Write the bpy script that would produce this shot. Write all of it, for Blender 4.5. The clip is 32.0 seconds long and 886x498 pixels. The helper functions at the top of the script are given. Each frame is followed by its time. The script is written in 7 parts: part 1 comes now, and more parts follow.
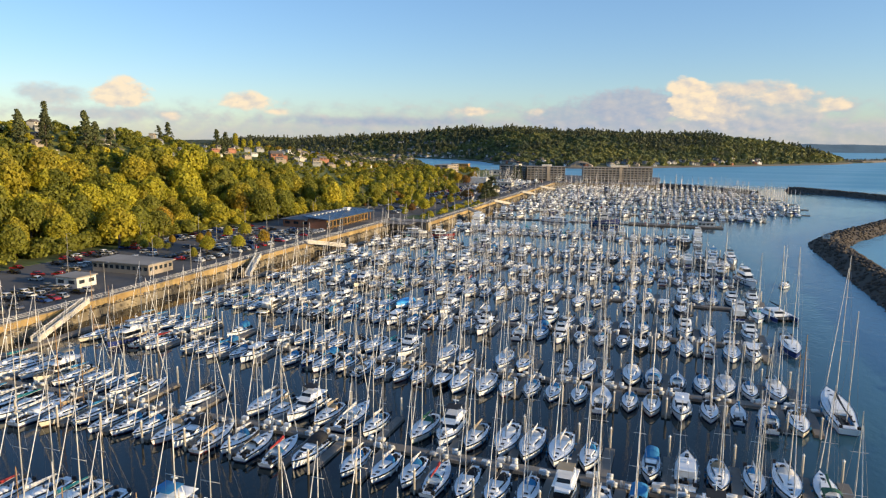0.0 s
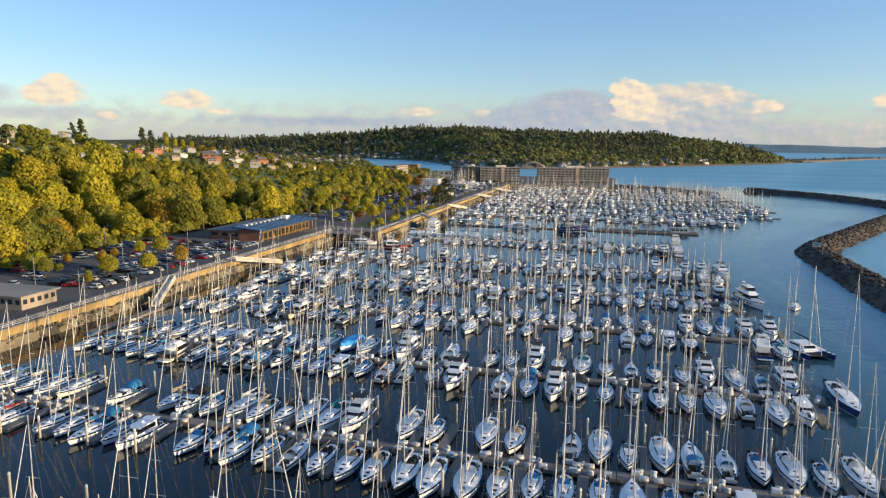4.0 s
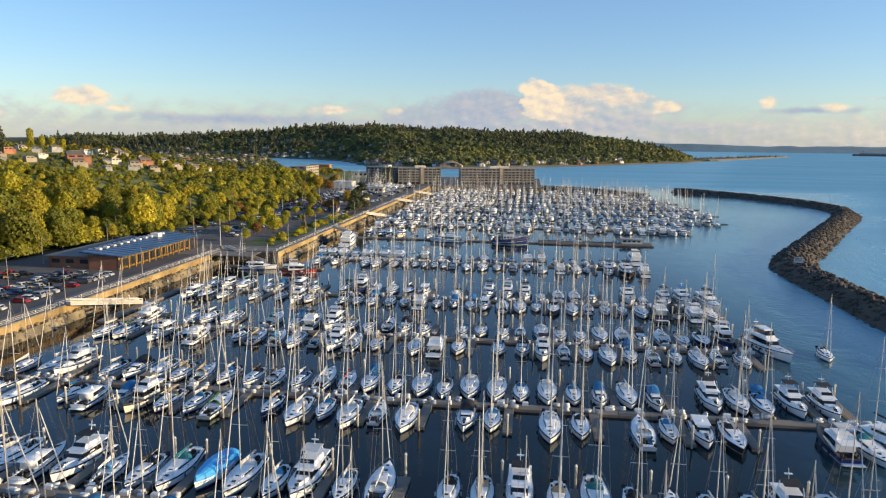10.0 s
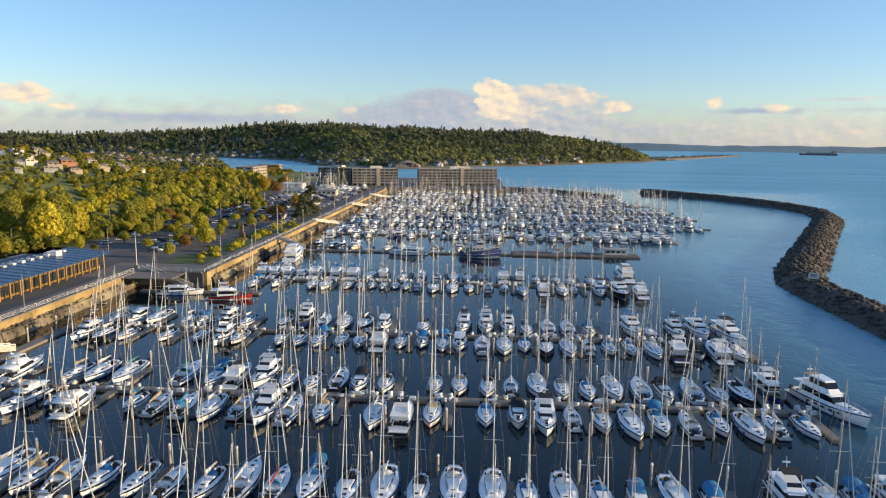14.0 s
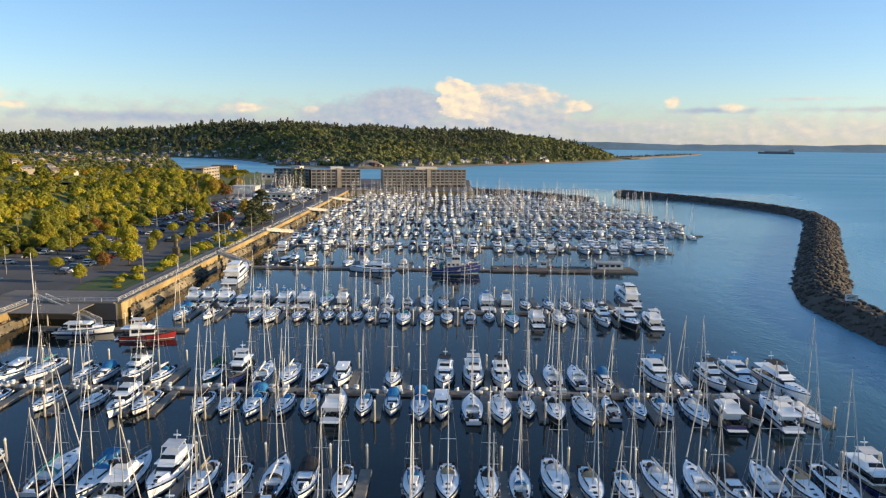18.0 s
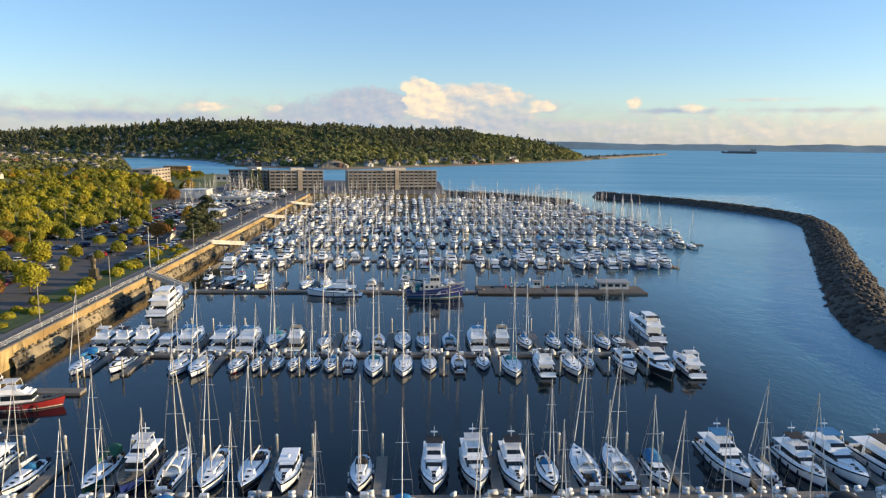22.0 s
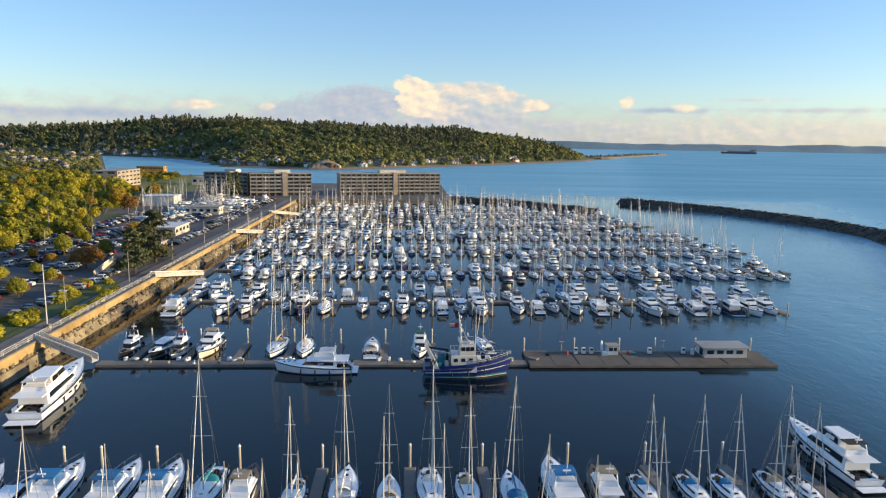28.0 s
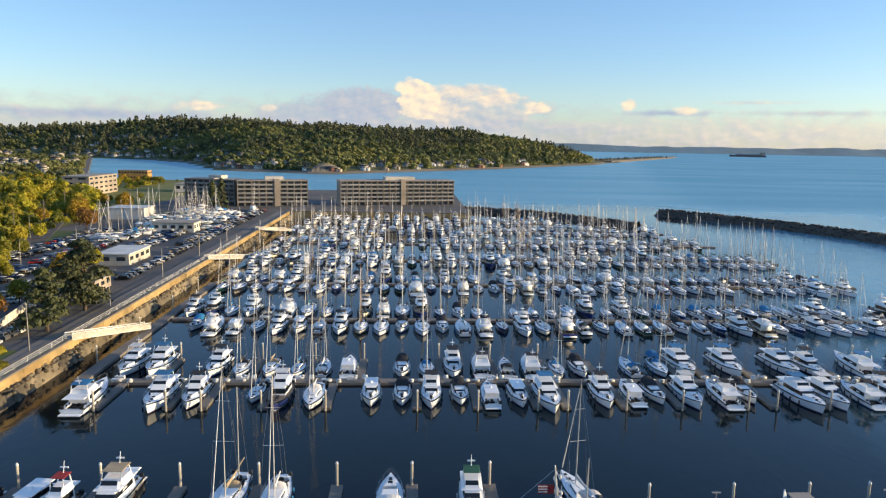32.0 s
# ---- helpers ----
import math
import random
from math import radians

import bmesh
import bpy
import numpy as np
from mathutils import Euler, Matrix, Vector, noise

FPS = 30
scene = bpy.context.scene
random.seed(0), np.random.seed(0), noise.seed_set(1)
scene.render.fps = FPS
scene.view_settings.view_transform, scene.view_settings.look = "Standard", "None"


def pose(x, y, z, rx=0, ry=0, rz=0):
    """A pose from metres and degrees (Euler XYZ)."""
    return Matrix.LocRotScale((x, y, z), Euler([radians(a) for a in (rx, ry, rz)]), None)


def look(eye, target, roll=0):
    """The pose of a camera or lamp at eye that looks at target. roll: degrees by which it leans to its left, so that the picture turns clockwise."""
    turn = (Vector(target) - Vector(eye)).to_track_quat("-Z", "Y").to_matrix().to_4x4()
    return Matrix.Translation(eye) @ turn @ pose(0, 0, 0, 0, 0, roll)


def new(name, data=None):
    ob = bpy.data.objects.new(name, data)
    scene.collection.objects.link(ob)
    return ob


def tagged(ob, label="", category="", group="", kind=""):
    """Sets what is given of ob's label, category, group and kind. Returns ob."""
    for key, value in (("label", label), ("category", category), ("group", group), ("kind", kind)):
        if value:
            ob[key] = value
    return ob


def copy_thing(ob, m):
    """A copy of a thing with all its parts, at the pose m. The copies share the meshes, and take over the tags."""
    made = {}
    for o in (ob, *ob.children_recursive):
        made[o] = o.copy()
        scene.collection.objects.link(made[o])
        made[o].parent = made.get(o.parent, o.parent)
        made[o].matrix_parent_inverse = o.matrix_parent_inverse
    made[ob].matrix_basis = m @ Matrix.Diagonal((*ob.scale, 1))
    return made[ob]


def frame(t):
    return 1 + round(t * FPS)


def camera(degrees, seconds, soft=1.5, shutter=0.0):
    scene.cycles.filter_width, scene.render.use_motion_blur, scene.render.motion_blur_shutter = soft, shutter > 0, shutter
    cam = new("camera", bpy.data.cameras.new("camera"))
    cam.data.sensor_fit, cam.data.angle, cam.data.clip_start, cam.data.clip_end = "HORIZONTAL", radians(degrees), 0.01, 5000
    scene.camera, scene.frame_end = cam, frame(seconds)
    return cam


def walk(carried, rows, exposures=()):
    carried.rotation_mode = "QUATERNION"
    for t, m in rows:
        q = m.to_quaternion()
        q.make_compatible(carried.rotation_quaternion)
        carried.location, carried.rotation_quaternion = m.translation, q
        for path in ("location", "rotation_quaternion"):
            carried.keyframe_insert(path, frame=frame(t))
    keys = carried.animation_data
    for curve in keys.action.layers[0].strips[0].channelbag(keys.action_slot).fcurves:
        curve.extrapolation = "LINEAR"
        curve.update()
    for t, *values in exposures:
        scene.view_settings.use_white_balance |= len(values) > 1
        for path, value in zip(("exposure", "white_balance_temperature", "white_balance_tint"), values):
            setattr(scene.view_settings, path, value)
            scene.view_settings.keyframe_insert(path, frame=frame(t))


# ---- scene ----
cam = camera(66.3, 32.0, soft=1.2)
METRES, EYE, TILT, LEAN, TURN = 346.14, 47.8, 0.0, 0.0, 18.9
ROWS = [
    (0.0, 0.0, 0.0, 0.0, 0.09, -9.08, -0.54),
    (0.5, -0.001, 0.0146, -0.0003, -0.28, -9.07, -0.54),
    (1.0, -0.0019, 0.0293, -0.0006, -0.64, -9.06, -0.55),
    (1.5, -0.0028, 0.0438, -0.0009, -1.02, -9.05, -0.55),
    (2.0, -0.0037, 0.0582, -0.0011, -1.61, -9.05, -0.56),
    (2.5, -0.0042, 0.0727, -0.0013, -2.25, -9.04, -0.59),
    (3.0, -0.0048, 0.0872, -0.0017, -2.92, -9.03, -0.58),
    (3.5, -0.0049, 0.1017, -0.0019, -3.61, -9.02, -0.58),
    (5.5, -0.0043, 0.1567, -0.0015, -6.24, -9.07, -0.54),
    (6.0, -0.0038, 0.1711, -0.0017, -6.82, -9.07, -0.57),
    (6.5, -0.0031, 0.1854, -0.0019, -7.39, -9.06, -0.57),
    (7.0, -0.0023, 0.1997, -0.0021, -7.95, -9.05, -0.57),
    (7.5, -0.0015, 0.2139, -0.0021, -8.54, -9.06, -0.58),
    (8.0, -0.0003, 0.228, -0.0021, -9.12, -9.07, -0.6),
    (8.5, 0.0008, 0.2423, -0.0023, -9.76, -9.06, -0.63),
    (9.0, 0.0021, 0.2562, -0.0022, -10.41, -9.07, -0.67),
    (9.5, 0.0036, 0.2703, -0.0022, -11.02, -9.07, -0.65),
    (10.0, 0.0055, 0.2849, -0.0028, -11.54, -9.05, -0.66),
    (10.5, 0.0069, 0.2991, -0.0029, -11.99, -9.06, -0.67),
    (11.0, 0.009, 0.3133, -0.003, -12.47, -9.05, -0.69),
    (11.5, 0.0111, 0.3273, -0.0031, -12.99, -9.05, -0.68),
    (12.0, 0.0133, 0.3415, -0.0033, -13.53, -9.05, -0.7),
    (12.5, 0.0156, 0.3554, -0.0034, -14.05, -9.05, -0.71),
    (13.0, 0.018, 0.3693, -0.0033, -14.47, -9.07, -0.72),
    (13.5, 0.0206, 0.3835, -0.0035, -14.87, -9.07, -0.71),
    (14.0, 0.0233, 0.398, -0.0039, -15.27, -9.07, -0.71),
    (14.5, 0.026, 0.4123, -0.0044, -15.65, -9.05, -0.73),
    (16.5, 0.0374, 0.4651, -0.0041, -17.21, -9.09, -0.64),
    (17.0, 0.0402, 0.4788, -0.0042, -17.62, -9.1, -0.66),
    (17.5, 0.0436, 0.4925, -0.0043, -18.0, -9.1, -0.68),
    (18.0, 0.0468, 0.5064, -0.0046, -18.37, -9.11, -0.68),
    (18.5, 0.05, 0.5202, -0.0048, -18.74, -9.11, -0.68),
    (19.0, 0.0534, 0.5339, -0.0052, -19.11, -9.09, -0.69),
    (19.5, 0.0566, 0.5476, -0.0052, -19.48, -9.11, -0.7),
    (20.0, 0.0601, 0.5612, -0.0054, -19.84, -9.11, -0.68),
    (20.5, 0.0637, 0.5751, -0.006, -20.19, -9.08, -0.67),
    (21.0, 0.067, 0.5881, -0.0056, -20.55, -9.11, -0.68),
    (21.5, 0.0705, 0.6016, -0.0058, -20.9, -9.1, -0.69),
    (22.0, 0.0743, 0.6153, -0.0061, -21.24, -9.1, -0.69),
    (22.5, 0.0779, 0.6288, -0.006, -21.56, -9.12, -0.67),
    (23.0, 0.0816, 0.6423, -0.0061, -21.78, -9.13, -0.71),
    (23.5, 0.0851, 0.656, -0.0061, -21.8, -9.13, -0.69),
    (24.0, 0.0889, 0.6699, -0.0061, -21.82, -9.16, -0.68),
    (24.5, 0.0927, 0.6839, -0.0064, -21.83, -9.15, -0.7),
    (25.0, 0.0962, 0.6982, -0.0066, -21.85, -9.16, -0.71),
    (25.5, 0.0999, 0.7142, -0.0067, -21.86, -9.16, -0.73),
    (27.5, 0.1167, 0.7859, -0.0062, -21.84, -9.2, -0.86),
    (28.0, 0.1217, 0.8062, -0.0062, -21.82, -9.19, -0.93),
    (28.5, 0.1266, 0.8272, -0.0062, -21.83, -9.16, -0.94),
    (29.0, 0.1318, 0.8485, -0.006, -21.81, -9.14, -0.97),
    (29.5, 0.1372, 0.8703, -0.006, -21.79, -9.11, -1.01),
    (30.0, 0.1426, 0.8921, -0.006, -21.77, -9.08, -1.04),
    (30.5, 0.1479, 0.914, -0.006, -21.76, -9.06, -1.06),
    (31.0, 0.1535, 0.9361, -0.006, -21.74, -9.03, -1.06),
    (31.5, 0.1591, 0.9583, -0.0056, -21.72, -9.03, -1.08),
    (32.0, 0.1648, 0.9809, -0.0056, -21.7, -9.03, -1.08),
]
walk(cam, [(t, pose(0, 0, EYE, TILT, LEAN, TURN) @ pose(METRES * x, METRES * y, METRES * z, 90 + pitch, roll, yaw)) for t, x, y, z, yaw, pitch, roll in ROWS],
     exposures=[(0.0, 0.50, 6750.0, 12.5), (12.0, 0.54, 6750.0, 12.5), (22.0, 0.64, 6750.0, 12.5), (32.0, 0.66, 6750.0, 12.5)])

# ---- light ----
SUN_AZ, SUN_EL = 94.0, 9.5          # clockwise from +y, above the horizon
sun_dir = Vector((math.sin(radians(SUN_AZ)) * math.cos(radians(SUN_EL)), math.cos(radians(SUN_AZ)) * math.cos(radians(SUN_EL)), math.sin(radians(SUN_EL))))
sun_data = bpy.data.lights.new("sun", "SUN")
sun_data.energy, sun_data.angle, sun_data.color = 5.0, radians(0.6), (1.0, 0.77, 0.45)
sun = new("sun", sun_data)
sun.matrix_world = look((300, -100, 300), Vector((300, -100, 300)) - sun_dir)
SKY_STRENGTH = 0.15


def node(nt, kind, values=(), blend=""):
    n = nt.nodes.new(kind)
    if kind == "ShaderNodeMix":
        n.data_type = "RGBA"
        n.blend_type = blend or "MIX"
    for k, v in dict(values).items():
        n.inputs[k].default_value = v
    return n


def math_node(nt, op, a, b=None, c=None):
    n = nt.nodes.new("ShaderNodeMath")
    n.operation = op
    for i, v in enumerate((a, b, c)):
        if v is None:
            continue
        if isinstance(v, (int, float)):
            n.inputs[i].default_value = v
        else:
            nt.links.new(v, n.inputs[i])
    return n.outputs[0]


# clouds near the horizon: azimuth, elevation, half width, half height, warm light 0..1, softness in degrees
CLOUDS = [
    (-8.0, 0.2, 60.0, 3.4, 0.22, 2.6), (30.0, 1.0, 22.0, 1.9, 0.50, 1.5),
    (-24.0, 1.5, 13.0, 0.55, 0.10, 0.5), (-44.0, 1.8, 10.0, 0.8, 0.25, 0.7), (2.0, 1.3, 17.0, 0.9, 0.20, 0.8),
    (-7.0, 2.0, 6.6, 1.4, 0.12, 0.6), (-3.6, 2.9, 5.0, 1.6, 0.16, 0.5), (5.2, 2.4, 7.6, 2.0, 0.30, 0.6),
    (4.6, 4.1, 3.9, 0.75, 0.62, 0.5), (7.2, 3.5, 2.4, 0.85, 0.70, 0.4), (10.3, 2.8, 1.3, 0.65, 0.85, 0.3),
    (2.6, 2.6, 2.3, 1.2, 0.62, 0.5), (0.7, 3.1, 1.9, 1.5, 0.86, 0.3), (0.0, 4.3, 1.35, 0.85, 0.92, 0.3), (1.5, 3.9, 1.2, 0.8, 0.90, 0.35),
    (17.8, 3.1, 0.8, 0.55, 0.85, 0.3), (20.6, 2.5, 4.4, 0.34, 0.05, 0.35), (22.2, 2.75, 1.1, 0.45, 0.85, 0.3), (31.0, 2.5, 7.0, 0.30, 0.25, 0.4), (27.0, 3.3, 5.0, 0.22, 0.5, 0.35),
    (-16.3, 2.4, 2.2, 0.42, 0.75, 0.3), (-11.3, 2.4, 0.9, 0.4, 0.7, 0.3),
    (-34.9, 2.9, 2.6, 0.85, 0.88, 0.4), (-32.4, 2.2, 1.2, 0.4, 0.9, 0.3), (-40.5, 1.7, 0.9, 0.4, 0.7, 0.3),
    (-44.0, 3.2, 2.3, 1.1, 0.88, 0.35), (-43.6, 4.3, 1.1, 0.6, 0.95, 0.35), (-48.5, 3.0, 3.0, 1.0, 0.35, 0.6),
]
world = bpy.data.worlds.new("evening_sky")
scene.world = world
world.use_nodes = True
wt = world.node_tree
wt.nodes.clear()
sky = node(wt, "ShaderNodeTexSky")
sky.sky_type, sky.sun_disc = "NISHITA", False
sky.sun_elevation, sky.sun_rotation = radians(SUN_EL), radians(SUN_AZ)
sky.altitude, sky.air_density, sky.dust_density, sky.ozone_density = 50.0, 1.0, 0.4, 1.6
coord = node(wt, "ShaderNodeTexCoord")
sep = node(wt, "ShaderNodeSeparateXYZ")
wt.links.new(coord.outputs["Generated"], sep.inputs[0])
az = math_node(wt, "MULTIPLY", math_node(wt, "ARCTAN2", sep.outputs[0], sep.outputs[1]), 57.29578)
el = math_node(wt, "MULTIPLY", math_node(wt, "ARCSINE", sep.outputs[2]), 57.29578)
flat = node(wt, "ShaderNodeCombineXYZ")
wt.links.new(az, flat.inputs[0])
wt.links.new(math_node(wt, "MULTIPLY", el, 1.6), flat.inputs[1])
puffs = node(wt, "ShaderNodeTexNoise", {"Scale": 0.75, "Detail": 7.0, "Roughness": 0.53})
lit_side = node(wt, "ShaderNodeTexNoise", {"Scale": 0.75, "Detail": 7.0, "Roughness": 0.53})
wisps = node(wt, "ShaderNodeTexNoise", {"Scale": 0.2, "Detail": 5.0, "Roughness": 0.6})
towards_sun = node(wt, "ShaderNodeMapping", {"Location": (0.35, 0.45, 0.0)})
wt.links.new(flat.outputs[0], towards_sun.inputs[0])
wt.links.new(towards_sun.outputs[0], lit_side.inputs["Vector"])
for n in (puffs, wisps):
    wt.links.new(flat.outputs[0], n.inputs["Vector"])
ripple = math_node(wt, "ADD", math_node(wt, "MULTIPLY", math_node(wt, "SUBTRACT", puffs.outputs["Fac"], 0.5), 2.6),
                   math_node(wt, "MULTIPLY", math_node(wt, "SUBTRACT", wisps.outputs["Fac"], 0.5), 1.0))
relief = math_node(wt, "MULTIPLY", math_node(wt, "SUBTRACT", puffs.outputs["Fac"], lit_side.outputs["Fac"]), 1.9)
back = node(wt, "ShaderNodeBackground", {"Strength": SKY_STRENGTH})
tint = node(wt, "ShaderNodeMix", {0: 1.0}, "MULTIPLY")
wt.links.new(sky.outputs[0], tint.inputs[6])
tint.inputs[7].default_value = (0.81, 0.94, 1.23, 1)
rich = node(wt, "ShaderNodeHueSaturation", {"Saturation": 1.16, "Value": 1.0})
wt.links.new(tint.outputs[2], rich.inputs["Color"])
haze = node(wt, "ShaderNodeMix", {0: 0.28})                    # thin even haze over the whole sky
wt.links.new(rich.outputs[0], haze.inputs[6])
haze.inputs[7].default_value = (1.62, 2.42, 3.35, 1)
colour = haze.outputs[2]
CLOUD_WARM, CLOUD_COOL = (4.7, 3.95, 2.85, 1), (1.75, 2.15, 2.80, 1)
for caz, cel, raz, rel, warm, soft_edge in CLOUDS:
    dx = math_node(wt, "DIVIDE", math_node(wt, "SUBTRACT", az, caz), raz)
    dz = math_node(wt, "DIVIDE", math_node(wt, "SUBTRACT", el, cel), rel)
    dist = math_node(wt, "SQRT", math_node(wt, "ADD", math_node(wt, "MULTIPLY", dx, dx), math_node(wt, "MULTIPLY", dz, dz)))
    depth = math_node(wt, "MULTIPLY", math_node(wt, "ADD", math_node(wt, "SUBTRACT", 1.0, dist), math_node(wt, "MULTIPLY", ripple, 0.46)), rel if soft_edge > 2 else min(rel, 1.4))
    cover = node(wt, "ShaderNodeMapRange", {"From Min": -0.02, "From Max": soft_edge, "To Min": 0.0, "To Max": 0.93 if soft_edge < 0.6 else 0.72})
    cover.interpolation_type = "SMOOTHSTEP"
    wt.links.new(depth, cover.inputs["Value"])
    tone = node(wt, "ShaderNodeMix")
    tone.inputs[6].default_value, tone.inputs[7].default_value = CLOUD_COOL, CLOUD_WARM
    clampn = node(wt, "ShaderNodeClamp")
    wt.links.new(math_node(wt, "ADD", warm - 0.03, math_node(wt, "MULTIPLY", relief, 0.25 + 0.65 * warm)), clampn.inputs[0])
    wt.links.new(clampn.outputs[0], tone.inputs[0])
    over = node(wt, "ShaderNodeMix")
    wt.links.new(cover.outputs[0], over.inputs[0])
    wt.links.new(colour, over.inputs[6])
    wt.links.new(tone.outputs[2], over.inputs[7])
    colour = over.outputs[2]
wt.links.new(colour, back.inputs["Color"])
wt.links.new(back.outputs[0], node(wt, "ShaderNodeOutputWorld").inputs[0])


# ---- materials ----
def mat(name, colour, rough=0.6, metal=0.0, var=0.15, scale=2.0, bump=0.0, spread=0.0, second=None, alpha_mix=0.5, island=0.0, coords="Object"):
    """A surface with grain and stains at two scales; spread: how far one object differs from the next."""
    m = bpy.data.materials.new(name)
    m.use_nodes = True
    nt = m.node_tree
    bsdf = nt.nodes["Principled BSDF"]
    bsdf.inputs["Roughness"].default_value, bsdf.inputs["Metallic"].default_value = rough, metal
    tc = node(nt, "ShaderNodeTexCoord")
    fine = node(nt, "ShaderNodeTexNoise", {"Scale": scale, "Detail": 6.0, "Roughness": 0.6})
    broad = node(nt, "ShaderNodeTexNoise", {"Scale": scale * 0.13, "Detail": 3.0})
    for n in (fine, broad):
        nt.links.new(tc.outputs[coords], n.inputs["Vector"])
    base = node(nt, "ShaderNodeMix")
    base.inputs[6].default_value = (*colour, 1)
    base.inputs[7].default_value = (*(second or [c * 0.6 for c in colour]), 1)
    ramp = node(nt, "ShaderNodeMapRange", {"From Min": 0.5 - alpha_mix * 0.5, "From Max": 0.5 + alpha_mix * 0.5, "To Min": 0.0, "To Max": 1.0})
    nt.links.new(broad.outputs["Fac"], ramp.inputs["Value"])
    nt.links.new(ramp.outputs[0], base.inputs[0])
    val = math_node(nt, "ADD", 1.0 - var, math_node(nt, "MULTIPLY", fine.outputs["Fac"], 2 * var))
    if spread:
        info = node(nt, "ShaderNodeObjectInfo")
        val = math_node(nt, "MULTIPLY", val, math_node(nt, "ADD", 1.0 - spread, math_node(nt, "MULTIPLY", info.outputs["Random"], 2 * spread)))
    if island:
        geo = node(nt, "ShaderNodeNewGeometry")
        val = math_node(nt, "MULTIPLY", val, math_node(nt, "ADD", 1.0 - island, math_node(nt, "MULTIPLY", geo.outputs["Random Per Island"], 2 * island)))
    hsv = node(nt, "ShaderNodeHueSaturation")
    nt.links.new(base.outputs[2], hsv.inputs["Color"])
    nt.links.new(val, hsv.inputs["Value"])
    nt.links.new(hsv.outputs[0], bsdf.inputs["Base Color"])
    if bump:
        b = node(nt, "ShaderNodeBump", {"Strength": bump, "Distance": 0.05})
        nt.links.new(fine.outputs["Fac"], b.inputs["Height"])
        nt.links.new(b.outputs[0], bsdf.inputs["Normal"])
    return m


def hull_mat(name, colour, stripe, bottom=(0.05, 0.02, 0.02)):
    """Gelcoat above, a boot stripe at the waterline, bottom paint below it."""
    m = mat(name, colour, 0.28, var=0.06, scale=3.0, spread=0.06, second=[c * 0.9 for c in colour])
    nt = m.node_tree
    bsdf = nt.nodes["Principled BSDF"]
    src = bsdf.inputs["Base Color"].links[0].from_socket
    tc = node(nt, "ShaderNodeTexCoord")
    sp = node(nt, "ShaderNodeSeparateXYZ")
    nt.links.new(tc.outputs["Object"], sp.inputs[0])
    for z, c in ((0.24, stripe), (0.1, bottom)):
        mx = node(nt, "ShaderNodeMix")
        nt.links.new(math_node(nt, "LESS_THAN", sp.outputs[2], z), mx.inputs[0])
        nt.links.new(src, mx.inputs[6])
        mx.inputs[7].default_value = (*c, 1)
        src = mx.outputs[2]
    nt.links.new(src, bsdf.inputs["Base Color"])
    return m


def leaf_mat(name, colour, second, spread=0.25, through_light=0.42, island=0.3, scale=0.5):
    m = mat(name, colour, 0.7, var=0.35, scale=scale, spread=spread, second=second, alpha_mix=0.3, island=island)
    nt = m.node_tree
    bsdf = nt.nodes["Principled BSDF"]
    tr = node(nt, "ShaderNodeBsdfTranslucent")
    mixer = node(nt, "ShaderNodeMixShader", {0: through_light})
    nt.links.new(bsdf.inputs["Base Color"].links[0].from_socket, tr.inputs["Color"])
    nt.links.new(bsdf.outputs[0], mixer.inputs[1])
    nt.links.new(tr.outputs[0], mixer.inputs[2])
    nt.links.new(mixer.outputs[0], nt.nodes["Material Output"].inputs[0])
    return m


